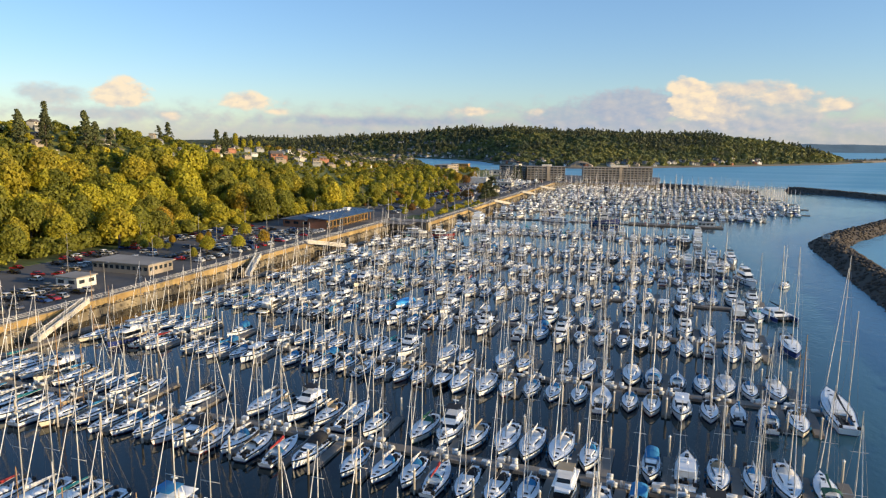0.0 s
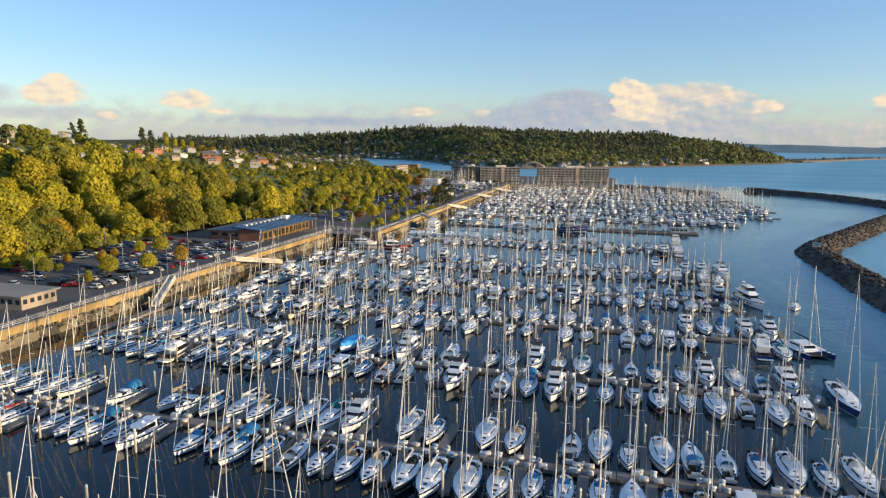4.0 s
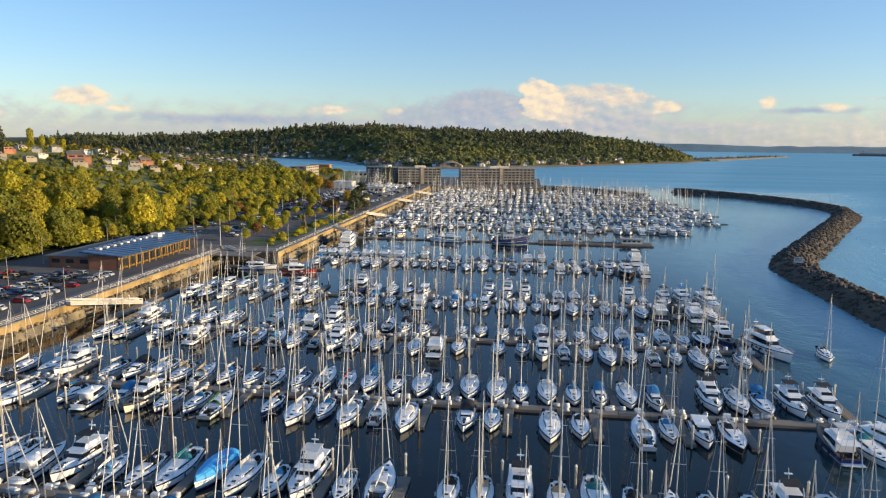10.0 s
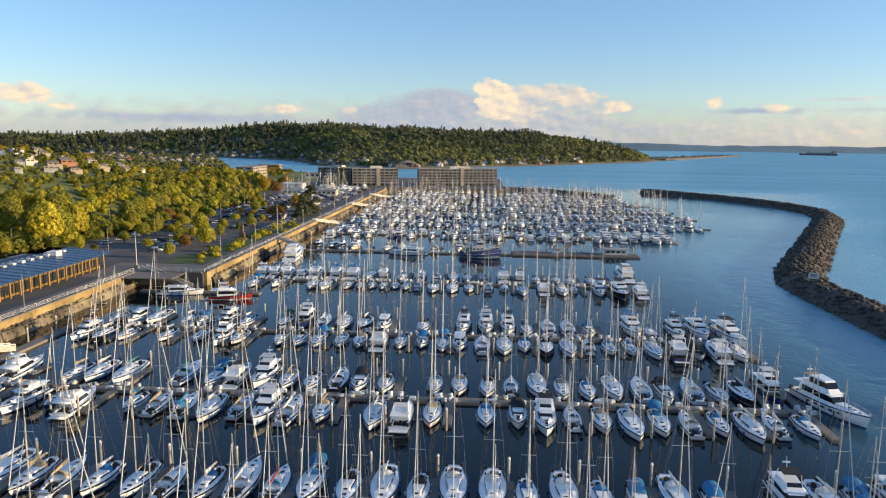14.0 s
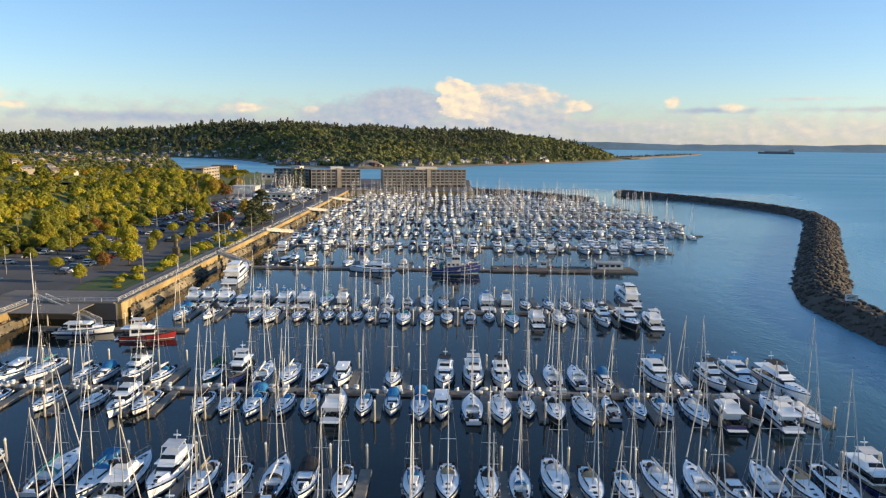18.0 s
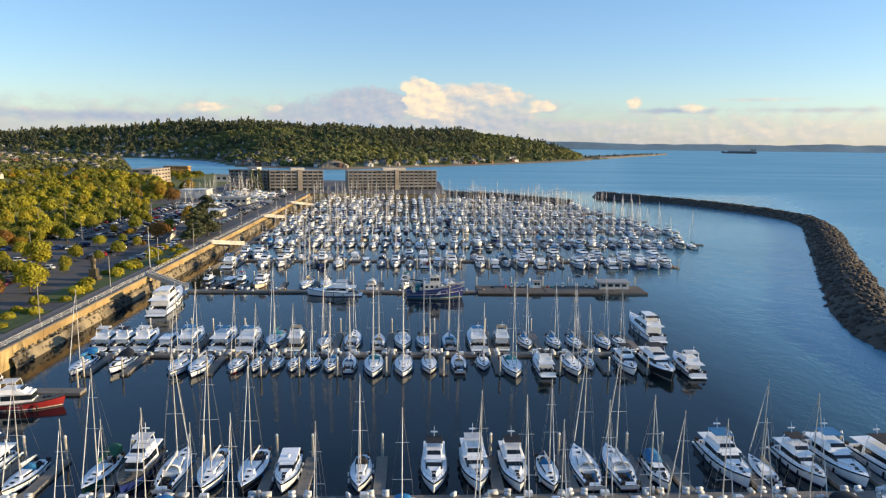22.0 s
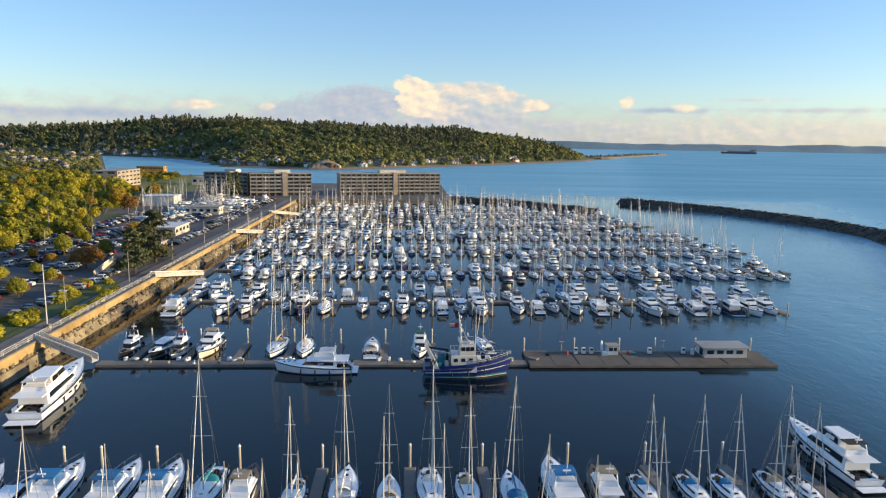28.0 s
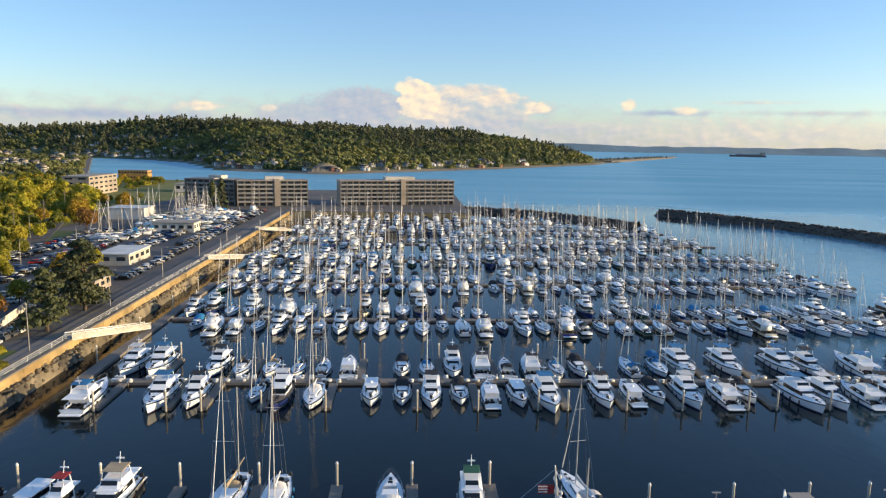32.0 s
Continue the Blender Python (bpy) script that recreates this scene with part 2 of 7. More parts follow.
def water_mat():
    m = bpy.data.materials.new("sea_water")
    m.use_nodes = True
    nt = m.node_tree
    bsdf = nt.nodes["Principled BSDF"]
    bsdf.inputs["IOR"].default_value, bsdf.inputs["Specular IOR Level"].default_value = 1.33, 0.5
    geo = node(nt, "ShaderNodeNewGeometry")
    sp = node(nt, "ShaderNodeSeparateXYZ")
    nt.links.new(geo.outputs["Position"], sp.inputs[0])
    small = node(nt, "ShaderNodeTexNoise", {"Scale": 0.9, "Detail": 4.0, "Roughness": 0.55})
    large = node(nt, "ShaderNodeTexNoise", {"Scale": 0.16, "Detail": 4.0, "Roughness": 0.55})
    gust = node(nt, "ShaderNodeTexNoise", {"Scale": 0.007, "Detail": 5.0, "Roughness": 0.55})
    streaks = node(nt, "ShaderNodeMapping", {"Scale": (0.35, 1.6, 1.0), "Rotation": (0, 0, -0.45)})
    nt.links.new(geo.outputs["Position"], streaks.inputs[0])
    nt.links.new(streaks.outputs[0], gust.inputs["Vector"])
    stretch = node(nt, "ShaderNodeMapping", {"Scale": (1.0, 0.55, 1.0), "Rotation": (0, 0, 0.5)})
    nt.links.new(geo.outputs["Position"], stretch.inputs[0])
    for n in (small, large):
        nt.links.new(stretch.outputs[0], n.inputs["Vector"])
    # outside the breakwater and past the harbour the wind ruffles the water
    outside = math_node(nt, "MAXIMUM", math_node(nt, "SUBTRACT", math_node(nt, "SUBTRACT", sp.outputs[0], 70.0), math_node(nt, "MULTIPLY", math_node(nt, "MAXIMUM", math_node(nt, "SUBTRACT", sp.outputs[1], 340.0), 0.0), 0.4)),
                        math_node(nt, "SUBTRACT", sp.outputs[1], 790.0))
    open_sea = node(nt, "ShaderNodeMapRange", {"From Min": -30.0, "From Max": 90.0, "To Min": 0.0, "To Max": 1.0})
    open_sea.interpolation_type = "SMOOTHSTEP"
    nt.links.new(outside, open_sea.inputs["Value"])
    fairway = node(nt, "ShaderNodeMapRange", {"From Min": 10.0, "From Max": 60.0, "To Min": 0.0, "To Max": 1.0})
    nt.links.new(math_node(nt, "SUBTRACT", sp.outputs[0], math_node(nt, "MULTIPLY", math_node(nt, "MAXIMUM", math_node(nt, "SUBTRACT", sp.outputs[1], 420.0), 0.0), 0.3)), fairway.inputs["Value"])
    # brighter blue in fairway and open sea: mirrored sky painted into the base colour
    sheen_hue = node(nt, "ShaderNodeMix")
    sheen_hue.inputs[6].default_value, sheen_hue.inputs[7].default_value = (0.002, 0.008, 0.012, 1), (0.12, 0.36, 0.48, 1)
    nt.links.new(math_node(nt, "ADD", open_sea.outputs[0], math_node(nt, "MULTIPLY", fairway.outputs[0], 0.62)), sheen_hue.inputs[0])
    nt.links.new(sheen_hue.outputs[2], bsdf.inputs["Base Color"])
    wind = node(nt, "ShaderNodeMapRange", {"From Min": 0.35, "From Max": 0.65, "To Min": 0.7, "To Max": 1.1})
    nt.links.new(gust.outputs["Fac"], wind.inputs["Value"])
    nt.links.new(math_node(nt, "ADD", 0.05, math_node(nt, "MULTIPLY", math_node(nt, "MULTIPLY", math_node(nt, "ADD", open_sea.outputs[0], math_node(nt, "MULTIPLY", fairway.outputs[0], 0.35)), wind.outputs[0]), 0.33)), bsdf.inputs["Roughness"])
    rough = math_node(nt, "MULTIPLY", math_node(nt, "ADD", math_node(nt, "MULTIPLY", open_sea.outputs[0], 0.45), math_node(nt, "ADD", 0.06, math_node(nt, "MULTIPLY", fairway.outputs[0], 0.24))), wind.outputs[0])
    b1 = node(nt, "ShaderNodeBump", {"Distance": 0.5})
    b2 = node(nt, "ShaderNodeBump", {"Distance": 0.9})
    nt.links.new(small.outputs["Fac"], b1.inputs["Height"])
    nt.links.new(large.outputs["Fac"], b2.inputs["Height"])
    nt.links.new(rough, b1.inputs["Strength"])
    nt.links.new(rough, b2.inputs["Strength"])
    nt.links.new(b1.outputs[0], b2.inputs["Normal"])
    nt.links.new(b2.outputs[0], bsdf.inputs["Normal"])
    return m


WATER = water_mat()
GEL = hull_mat("white_gelcoat_blue_stripe", (0.82, 0.86, 0.89), (0.03, 0.07, 0.22))
GEL_RED = hull_mat("white_gelcoat_red_stripe", (0.84, 0.83, 0.82), (0.30, 0.03, 0.03))
GEL_GREEN = hull_mat("white_gelcoat_green_stripe", (0.78, 0.78, 0.73), (0.02, 0.14, 0.09))
CREAM = hull_mat("cream_gelcoat", (0.72, 0.68, 0.55), (0.12, 0.07, 0.04))
NAVY = hull_mat("navy_gelcoat", (0.018, 0.034, 0.16), (0.7, 0.7, 0.7))
BLACK_HULL = hull_mat("black_gelcoat", (0.02, 0.022, 0.028), (0.6, 0.6, 0.6))
RED_HULL = hull_mat("red_hull_paint", (0.30, 0.03, 0.03), (0.75, 0.75, 0.72))
DARKGREEN = hull_mat("green_hull_paint", (0.02, 0.10, 0.07), (0.6, 0.55, 0.4))
DECK = mat("deck_nonskid", (0.82, 0.87, 0.90), 0.7, var=0.1, scale=4, spread=0.08, second=(0.74, 0.78, 0.81))
TEAK = mat("weathered_teak", (0.20, 0.16, 0.115), 0.75, var=0.2, scale=6, spread=0.15)
CABIN = mat("cabin_gelcoat", (0.86, 0.88, 0.89), 0.35, var=0.06, scale=3, spread=0.06, second=(0.82, 0.83, 0.82))
TINTED = mat("tinted_glass", (0.015, 0.02, 0.025), 0.08, var=0.1, scale=1.0)
ALU = mat("anodised_aluminium", (0.68, 0.65, 0.59), 0.42, metal=0.15, var=0.08, scale=2, spread=0.12)
WOOD_MAST = mat("varnished_spruce", (0.42, 0.24, 0.10), 0.35, var=0.15, scale=3)
WIRE = mat("steel_wire", (0.45, 0.44, 0.42), 0.4, metal=0.6, var=0.05)
STAINLESS = mat("stainless_rail", (0.7, 0.7, 0.7), 0.25, metal=0.8, var=0.05)
CANVAS_BLUE = mat("blue_canvas", (0.02, 0.20, 0.42), 0.85, var=0.15, scale=3, spread=0.2)
CANVAS_SKY = mat("bright_blue_tarpaulin", (0.05, 0.44, 0.93), 0.6, var=0.2, scale=1.2, bump=0.5)
CANVAS_TEAL = mat("teal_canvas", (0.01, 0.20, 0.24), 0.85, var=0.15, scale=3, spread=0.2)
CANVAS_TAN = mat("tan_canvas", (0.42, 0.33, 0.21), 0.85, var=0.15, scale=3, spread=0.2)
CANVAS_WHITE = mat("white_canvas", (0.76, 0.75, 0.72), 0.8, var=0.1, scale=3, spread=0.1)
CANVAS_BLACK = mat("black_canvas", (0.018, 0.02, 0.025), 0.85, var=0.2, scale=3)
CANVAS_GREEN = mat("green_canvas", (0.02, 0.12, 0.07), 0.85, var=0.2, scale=3)
CANVAS_RED = mat("red_canvas", (0.36, 0.03, 0.03), 0.85, var=0.2, scale=3)
CONCRETE = mat("float_concrete", (0.22, 0.20, 0.175), 0.9, var=0.25, scale=1.2, second=(0.13, 0.12, 0.105), bump=0.2)
TIMBER = mat("grey_timber", (0.22, 0.18, 0.14), 0.9, var=0.25, scale=2, second=(0.13, 0.11, 0.09))
DECKING = mat("dark_worn_decking", (0.125, 0.11, 0.095), 0.9, var=0.3, scale=1.2, second=(0.075, 0.068, 0.06))
PILE = mat("pile_concrete", (0.58, 0.54, 0.46), 0.85, var=0.15, scale=1.5, second=(0.30, 0.27, 0.22), spread=0.1)
PILE_CAP = mat("white_pile_cap", (0.78, 0.77, 0.74), 0.5, var=0.05)
BOXWHITE = mat("dock_box_fibreglass", (0.74, 0.79, 0.82), 0.4, var=0.06, spread=0.1)
WALL = mat("seawall_concrete", (0.44, 0.33, 0.15), 0.9, var=0.45, scale=0.7, second=(0.20, 0.125, 0.045), bump=0.3, coords="Object")
ROCK = mat("riprap_rock", (0.085, 0.070, 0.055), 0.95, var=0.35, scale=0.9, second=(0.045, 0.038, 0.032), island=0.35, bump=0.6)
RIPRAP = mat("brown_riprap_rock", (0.24, 0.20, 0.13), 0.95, var=0.4, scale=0.9, second=(0.07, 0.06, 0.045), alpha_mix=0.25, island=0.55, bump=0.6)
ASPHALT = mat("asphalt", (0.115, 0.112, 0.11), 0.95, var=0.2, scale=0.4, second=(0.06, 0.06, 0.062))
PROM = mat("promenade_concrete", (0.20, 0.18, 0.155), 0.9, var=0.2, scale=0.5, second=(0.14, 0.125, 0.11))
PAINT_WHITE = mat("white_road_paint", (0.7, 0.7, 0.66), 0.8, var=0.2, scale=1.0)
GRASS = mat("grass", (0.075, 0.115, 0.025), 0.95, var=0.3, scale=0.5, second=(0.05, 0.07, 0.02))
SOIL = mat("hillside_undergrowth", (0.16, 0.165, 0.03), 0.95, var=0.35, scale=0.25, second=(0.09, 0.11, 0.025))
FARWOOD = mat("far_hillside", (0.09, 0.095, 0.03), 0.95, var=0.4, scale=0.05, second=(0.04, 0.05, 0.016))
# blue of the distant air is mixed into the hills' base colour
HAZE_HILL = mat("distant_hills_haze_tint", (0.13, 0.23, 0.29), 1.0, var=0.25, scale=0.02, second=(0.10, 0.17, 0.20))
SAND = mat("beach_sand", (0.20, 0.17, 0.125), 0.95, var=0.2, scale=0.1)
BARK = mat("bark", (0.10, 0.075, 0.055), 0.95, var=0.3, scale=3)
LEAF = leaf_mat("spring_leaves", (0.40, 0.35, 0.022), (0.25, 0.245, 0.02))
LEAF_DEEP = leaf_mat("deep_green_leaves", (0.25, 0.245, 0.024), (0.17, 0.185, 0.02))
LEAF_PALE = leaf_mat("pale_yellow_green_leaves", (0.48, 0.40, 0.03), (0.36, 0.32, 0.03))
LEAF_YELLOW = leaf_mat("golden_leaves", (0.42, 0.27, 0.02), (0.30, 0.21, 0.02), 0.15)
LEAF_RUST = leaf_mat("russet_leaves", (0.28, 0.13, 0.03), (0.22, 0.13, 0.025), 0.2)
NEEDLE = leaf_mat("conifer_needles", (0.07, 0.08, 0.025), (0.045, 0.06, 0.02), 0.25, 0.1)
FARLEAF = leaf_mat("far_woods_leaves", (0.20, 0.20, 0.05), (0.10, 0.122, 0.042), 0.2, 0.15, 0.14, 0.03)
FARNEEDLE = leaf_mat("far_conifers", (0.06, 0.074, 0.036), (0.09, 0.10, 0.042), 0.2, 0.1, 0.14, 0.03)
STUCCO = mat("pale_stucco", (0.62, 0.58, 0.50), 0.85, var=0.1, scale=0.8, spread=0.18)
BRICKRED = mat("reddish_cladding", (0.34, 0.15, 0.09), 0.85, var=0.15, scale=1.5, spread=0.15)
WHITECLAD = mat("white_clapboard", (0.74, 0.73, 0.70), 0.7, var=0.06, scale=1.0, spread=0.12)
GREYCLAD = mat("grey_cladding", (0.30, 0.31, 0.31), 0.8, var=0.1, scale=1.0, spread=0.2)
TANCONC = mat("tan_concrete", (0.40, 0.34, 0.27), 0.85, var=0.12, scale=0.6)
ROOFGREY = mat("shingle_roof", (0.13, 0.12, 0.115), 0.9, var=0.2, scale=1.2, spread=0.3)
ROOFTAN = mat("flat_gravel_roof", (0.36, 0.33, 0.29), 0.9, var=0.15, scale=0.6)
ROOFBLUE = mat("blue_metal_roof", (0.055, 0.11, 0.20), 0.35, metal=0.2, var=0.1, scale=0.5)
WINDOW = mat("window_glass", (0.03, 0.04, 0.05), 0.08, var=0.2, scale=0.5)
CONDOGLASS = mat("curtained_glazing", (0.13, 0.125, 0.12), 0.25, var=0.4, scale=0.3, spread=0.5)
WARMGLASS = mat("bronze_glazing", (0.30, 0.19, 0.06), 0.15, var=0.25, scale=0.5)
STEELWHITE = mat("white_painted_steel", (0.72, 0.71, 0.67), 0.5, var=0.08, scale=1.0)
LAMPGREY = mat("galvanised_pole", (0.42, 0.40, 0.37), 0.5, metal=0.5, var=0.1)
TYRE = mat("tyre_rubber", (0.02, 0.02, 0.02), 0.9, var=0.1)
CAR_PAINT = [mat("car_paint_" + n, c, 0.25, var=0.03, spread=0.08) for n, c in (
    ("white", (0.75, 0.75, 0.74)), ("black", (0.015, 0.015, 0.018)), ("silver", (0.42, 0.43, 0.44)), ("grey", (0.13, 0.13, 0.14)),
    ("red", (0.34, 0.02, 0.02)), ("blue", (0.03, 0.07, 0.2)), ("tan", (0.32, 0.27, 0.2)))]


# ---- mesh building ----
class Shape:
    """Collects vertices and faces; becomes one mesh."""

    def __init__(self):
        self.v, self.f, self.m = [], [], []

    def add(self, verts, faces, mi=0):
        o = len(self.v)
        self.v.extend(tuple(p) for p in verts)
        self.f.extend(tuple(i + o for i in f) for f in faces)
        self.m.extend([mi] * len(faces))
        return self

    def box(self, x0, x1, y0, y1, z0, z1, mi=0, chamfer=0.0):
        if chamfer:
            c = chamfer
            lower = [(x0, y0, z0), (x1, y0, z0), (x1, y1, z0), (x0, y1, z0)]
            mid = [(x, y, z1 - c) for x, y, _ in lower]
            top = [(x0 + c, y0 + c, z1), (x1 - c, y0 + c, z1), (x1 - c, y1 - c, z1), (x0 + c, y1 - c, z1)]
            return self.loft([lower, mid, top], mi, cap=True)
        return self.hexa([(x0, y0, z0), (x1, y0, z0), (x1, y1, z0), (x0, y1, z0), (x0, y0, z1), (x1, y0, z1), (x1, y1, z1), (x0, y1, z1)], mi)

    def hexa(self, c, mi=0):
        return self.add(c, [(3, 2, 1, 0), (4, 5, 6, 7), (0, 1, 5, 4), (1, 2, 6, 5), (2, 3, 7, 6), (3, 0, 4, 7)], mi)

    def loft(self, rings, mi=0, cap=False, closed=True):
        n = len(rings[0])
        verts = [p for r in rings for p in r]
        faces = []
        for k in range(len(rings) - 1):
            for i in range(n if closed else n - 1):
                j = (i + 1) % n
                faces.append((k * n + i, k * n + j, (k + 1) * n + j, (k + 1) * n + i))
        if cap:
            faces.append(tuple(range(n))[::-1])
            faces.append(tuple((len(rings) - 1) * n + i for i in range(n)))
        return self.add(verts, faces, mi)

    def tube(self, a, b, r0, r1=None, n=6, mi=0, cap=True):
        a, b = Vector(a), Vector(b)
        d = (b - a).normalized()
        u = d.orthogonal().normalized()
        w = d.cross(u)
        rings = []
        for p, r in ((a, r0), (b, r0 if r1 is None else r1)):
            rings.append([p + r * (math.cos(2 * math.pi * i / n) * u + math.sin(2 * math.pi * i / n) * w) for i in range(n)])
        return self.loft(rings, mi, cap=cap)

    def house(self, y0, y1, w0, w1, z0, z1, rake0=0.0, rake1=0.0, tumble=0.1, mi=0):
        """A tapered deckhouse from y0 (aft) to y1 (fore). Returns its corners, lower four then upper four."""
        c = [(-w0, y0, z0), (w0, y0, z0), (w1, y1, z0), (-w1, y1, z0),
             (-w0 + tumble, y0 + rake0, z1), (w0 - tumble, y0 + rake0, z1), (w1 - tumble, y1 - rake1, z1), (-w1 + tumble, y1 - rake1, z1)]
        c = [Vector(p) for p in c]
        e = 0.06
        mid = (c[4] + c[6]) / 2
        ring = [p.copy() for p in c[4:]]
        roof = [p + (mid - p).normalized() * e * 2 + Vector((0, 0, e)) for p in ring]
        self.loft([c[:4], ring, roof], mi, cap=True)
        return c

    def pane(self, c, side, u0, u1, v0, v1, mi=0, off=0.02):
        """A pane on a side of a house: 'left', 'right', 'front', 'aft'."""
        a, b, d, e = {"left": (c[0], c[3], c[7], c[4]), "right": (c[1], c[2], c[6], c[5]), "front": (c[3], c[2], c[6], c[7]), "aft": (c[0], c[1], c[5], c[4])}[side]
        def at(u, v):
            return a.lerp(b, u).lerp(e.lerp(d, u), v)
        n = (b - a).cross(e - a).normalized()
        centre = sum(c, Vector()) / 8
        if n.dot((a + d) / 2 - centre) < 0:
            n = -n
        q = [at(u0, v0), at(u1, v0), at(u1, v1), at(u0, v1)]
        o = [p + n * off for p in q]
        self.add(q + o, [(4, 5, 6, 7), (7, 6, 5, 4), (0, 1, 5, 4), (1, 2, 6, 5), (2, 3, 7, 6), (3, 0, 4, 7)][0:1] + [(0, 1, 5, 4), (1, 2, 6, 5), (2, 3, 7, 6), (3, 0, 4, 7)], mi)

    def band(self, c, v0, v1, mi=0, off=0.025):
        """One pane that runs round the sides and front of a house."""
        mid = sum(c, Vector()) / 8
        rows = []
        for v in (v0, v1):
            pts = [c[i].lerp(c[i + 4], v) for i in (0, 3, 2, 1)]
            pts = [pts[0].lerp(pts[1], 0.08), pts[1], pts[2], pts[3].lerp(pts[2], 0.08)]
            rows.append([p + Vector((math.copysign(off, p.x), off if i in (1, 2) else 0, 0)) for i, p in enumerate(pts)])
        return self.loft(rows, mi, closed=False)

    def mesh(self, name, mats, smooth=False):
        me = bpy.data.meshes.new(name)
        me.from_pydata([tuple(p) for p in self.v], [], self.f)
        for m in (mats if isinstance(mats, (list, tuple)) else [mats]):
            me.materials.append(m)
        if any(self.m):
            me.polygons.foreach_set("material_index", self.m)
        bm = bmesh.new()
        bm.from_mesh(me)
        bmesh.ops.recalc_face_normals(bm, faces=bm.faces)
        bm.to_mesh(me)
        bm.free()
        if smooth:
            me.shade_smooth()
            me.set_sharp_from_angle(angle=0.7)
        return me


def part(name, shape, material, parent=None, label="", smooth=False, at=None):
    ob = new(name, shape.mesh(name, material, smooth) if isinstance(shape, Shape) else shape)
    if parent is not None:
        ob.parent = parent
    if at is not None:
        ob.matrix_basis = at
    return tagged(ob, label)


def thing(name, label, category, group="", kind="", at=None):
    ob = new(name)
    ob.empty_display_size = 0.3
    if at is not None:
        ob.matrix_basis = at
    return tagged(ob, label, category, group, kind)


def bulk(name, protos, placements, mats, label, kind="stuff", category="", parent=None):
    """Many copies of numpy prototypes (verts, faces as quads/tris arrays, material index) joined into one mesh."""
    vs, loops, starts, totals, mis = [], [], [], [], []
    vo = lo = 0
    for k, (x, y, z, rz, sx, sz) in placements:
        v, faces, mi = protos[k]
        c, s = math.cos(rz), math.sin(rz)
        p = np.empty_like(v)
        p[:, 0] = (v[:, 0] * c - v[:, 1] * s) * sx + x
        p[:, 1] = (v[:, 0] * s + v[:, 1] * c) * sx + y
        p[:, 2] = v[:, 2] * sz + z
        vs.append(p)
        for arr, m in zip(faces, mi):
            n, w = arr.shape
            loops.append((arr + vo).ravel())
            starts.append(lo + np.arange(n) * w)
            totals.append(np.full(n, w))
            mis.append(np.full(n, m))
            lo += n * w
        vo += len(v)
    vs = np.concatenate(vs)
    loops, starts, totals, mis = (np.concatenate(a).astype(np.int32) for a in (loops, starts, totals, mis))
    me = bpy.data.meshes.new(name)
    me.vertices.add(len(vs))
    me.vertices.foreach_set("co", vs.astype(np.float32).ravel())
    me.loops.add(len(loops))
    me.loops.foreach_set("vertex_index", loops)
    me.polygons.add(len(starts))
    me.polygons.foreach_set("loop_start", starts)
    me.polygons.foreach_set("loop_total", totals)
    for m in mats:
        me.materials.append(m)
    me.polygons.foreach_set("material_index", mis)
    me.update(calc_edges=True)
    me.validate()
    ob = new(name, me)
    if parent is not None:
        ob.parent = parent
    return tagged(ob, label, category, kind=kind)


def proto_of(meshes, slots):
    """Turns meshes into one prototype for bulk(); slots: for each mesh the slot, or slots, of its materials."""
    vs, faces, mi, o = [], [], [], 0
    for me, slot in zip(meshes, slots):
        co = np.empty(len(me.vertices) * 3)
        me.vertices.foreach_get("co", co)
        vs.append(co.reshape(-1, 3))
        by = {}
        for p in me.polygons:
            by.setdefault((len(p.vertices), p.material_index), []).append([i + o for i in p.vertices])
        for (w, k), fs in by.items():
            faces.append(np.array(fs))
            mi.append(slot if isinstance(slot, int) else slot[k])
        o += len(me.vertices)
    return np.concatenate(vs), faces, mi


# ---- water and land ----
def smooth(a, b, x):
    t = min(1.0, max(0.0, (x - a) / (b - a)))
    return t * t * (3 - 2 * t)


def lerp_table(table, x):
    for (x0, v0), (x1, v1) in zip(table, table[1:]):
        if x <= x1:
            return v0 + (v1 - v0) * max(0.0, (x - x0) / (x1 - x0))
    return table[-1][1]


LOT = 4.2                                              # level of the quay and the car parks
BLUFF = [(-400, 36), (100, 37), (300, 35), (400, 30), (440, 26), (480, 22), (530, 19), (600, 17), (660, 15), (740, 12), (860, 8), (1000, 6), (1200, 5)]


def quay_x(y):
    return -147.0 if y < 338 else -125.0


def land_z(x, y):
    """Height of the land west of the quay: car parks, then the wooded bluff, then the terrace of houses."""
    foot = lerp_table([(-400, -222), (200, -218), (300, -214), (420, -200), (560, -196), (700, -225), (900, -300), (1200, -420)], y)
    top = lerp_table(BLUFF, y)
    wide = 88 - 24 * smooth(430, 500, y)
    rise = smooth(foot, foot - wide, x)
    z = LOT + (top - LOT) * rise
    if x < foot - 88:
        z += min(60.0, foot - 88 - x) * 0.30 * (1 - smooth(380, 470, y)) + max(0.0, foot - 148 - x) * 0.03
    if x < foot - wide:
        z += min(95.0, foot - wide - x) * 0.17 * smooth(400, 480, y) * (1 - smooth(640, 760, y))
    z += 1.6 * rise * noise.noise((x * 0.02, y * 0.02, 3.1))
    return z


def grid_mesh(name, xs, ys, zf, material):
    verts = [(x, y, zf(x, y)) for y in ys for x in xs]
    n = len(xs)
    faces = [(j * n + i, j * n + i + 1, (j + 1) * n + i + 1, (j + 1) * n + i) for j in range(len(ys) - 1) for i in range(n - 1)]
    me = bpy.data.meshes.new(name)
    me.from_pydata(verts, [], faces)
    me.materials.append(material)
    me.shade_smooth()
    return me


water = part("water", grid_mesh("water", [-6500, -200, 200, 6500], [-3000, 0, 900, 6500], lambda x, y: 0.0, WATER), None)
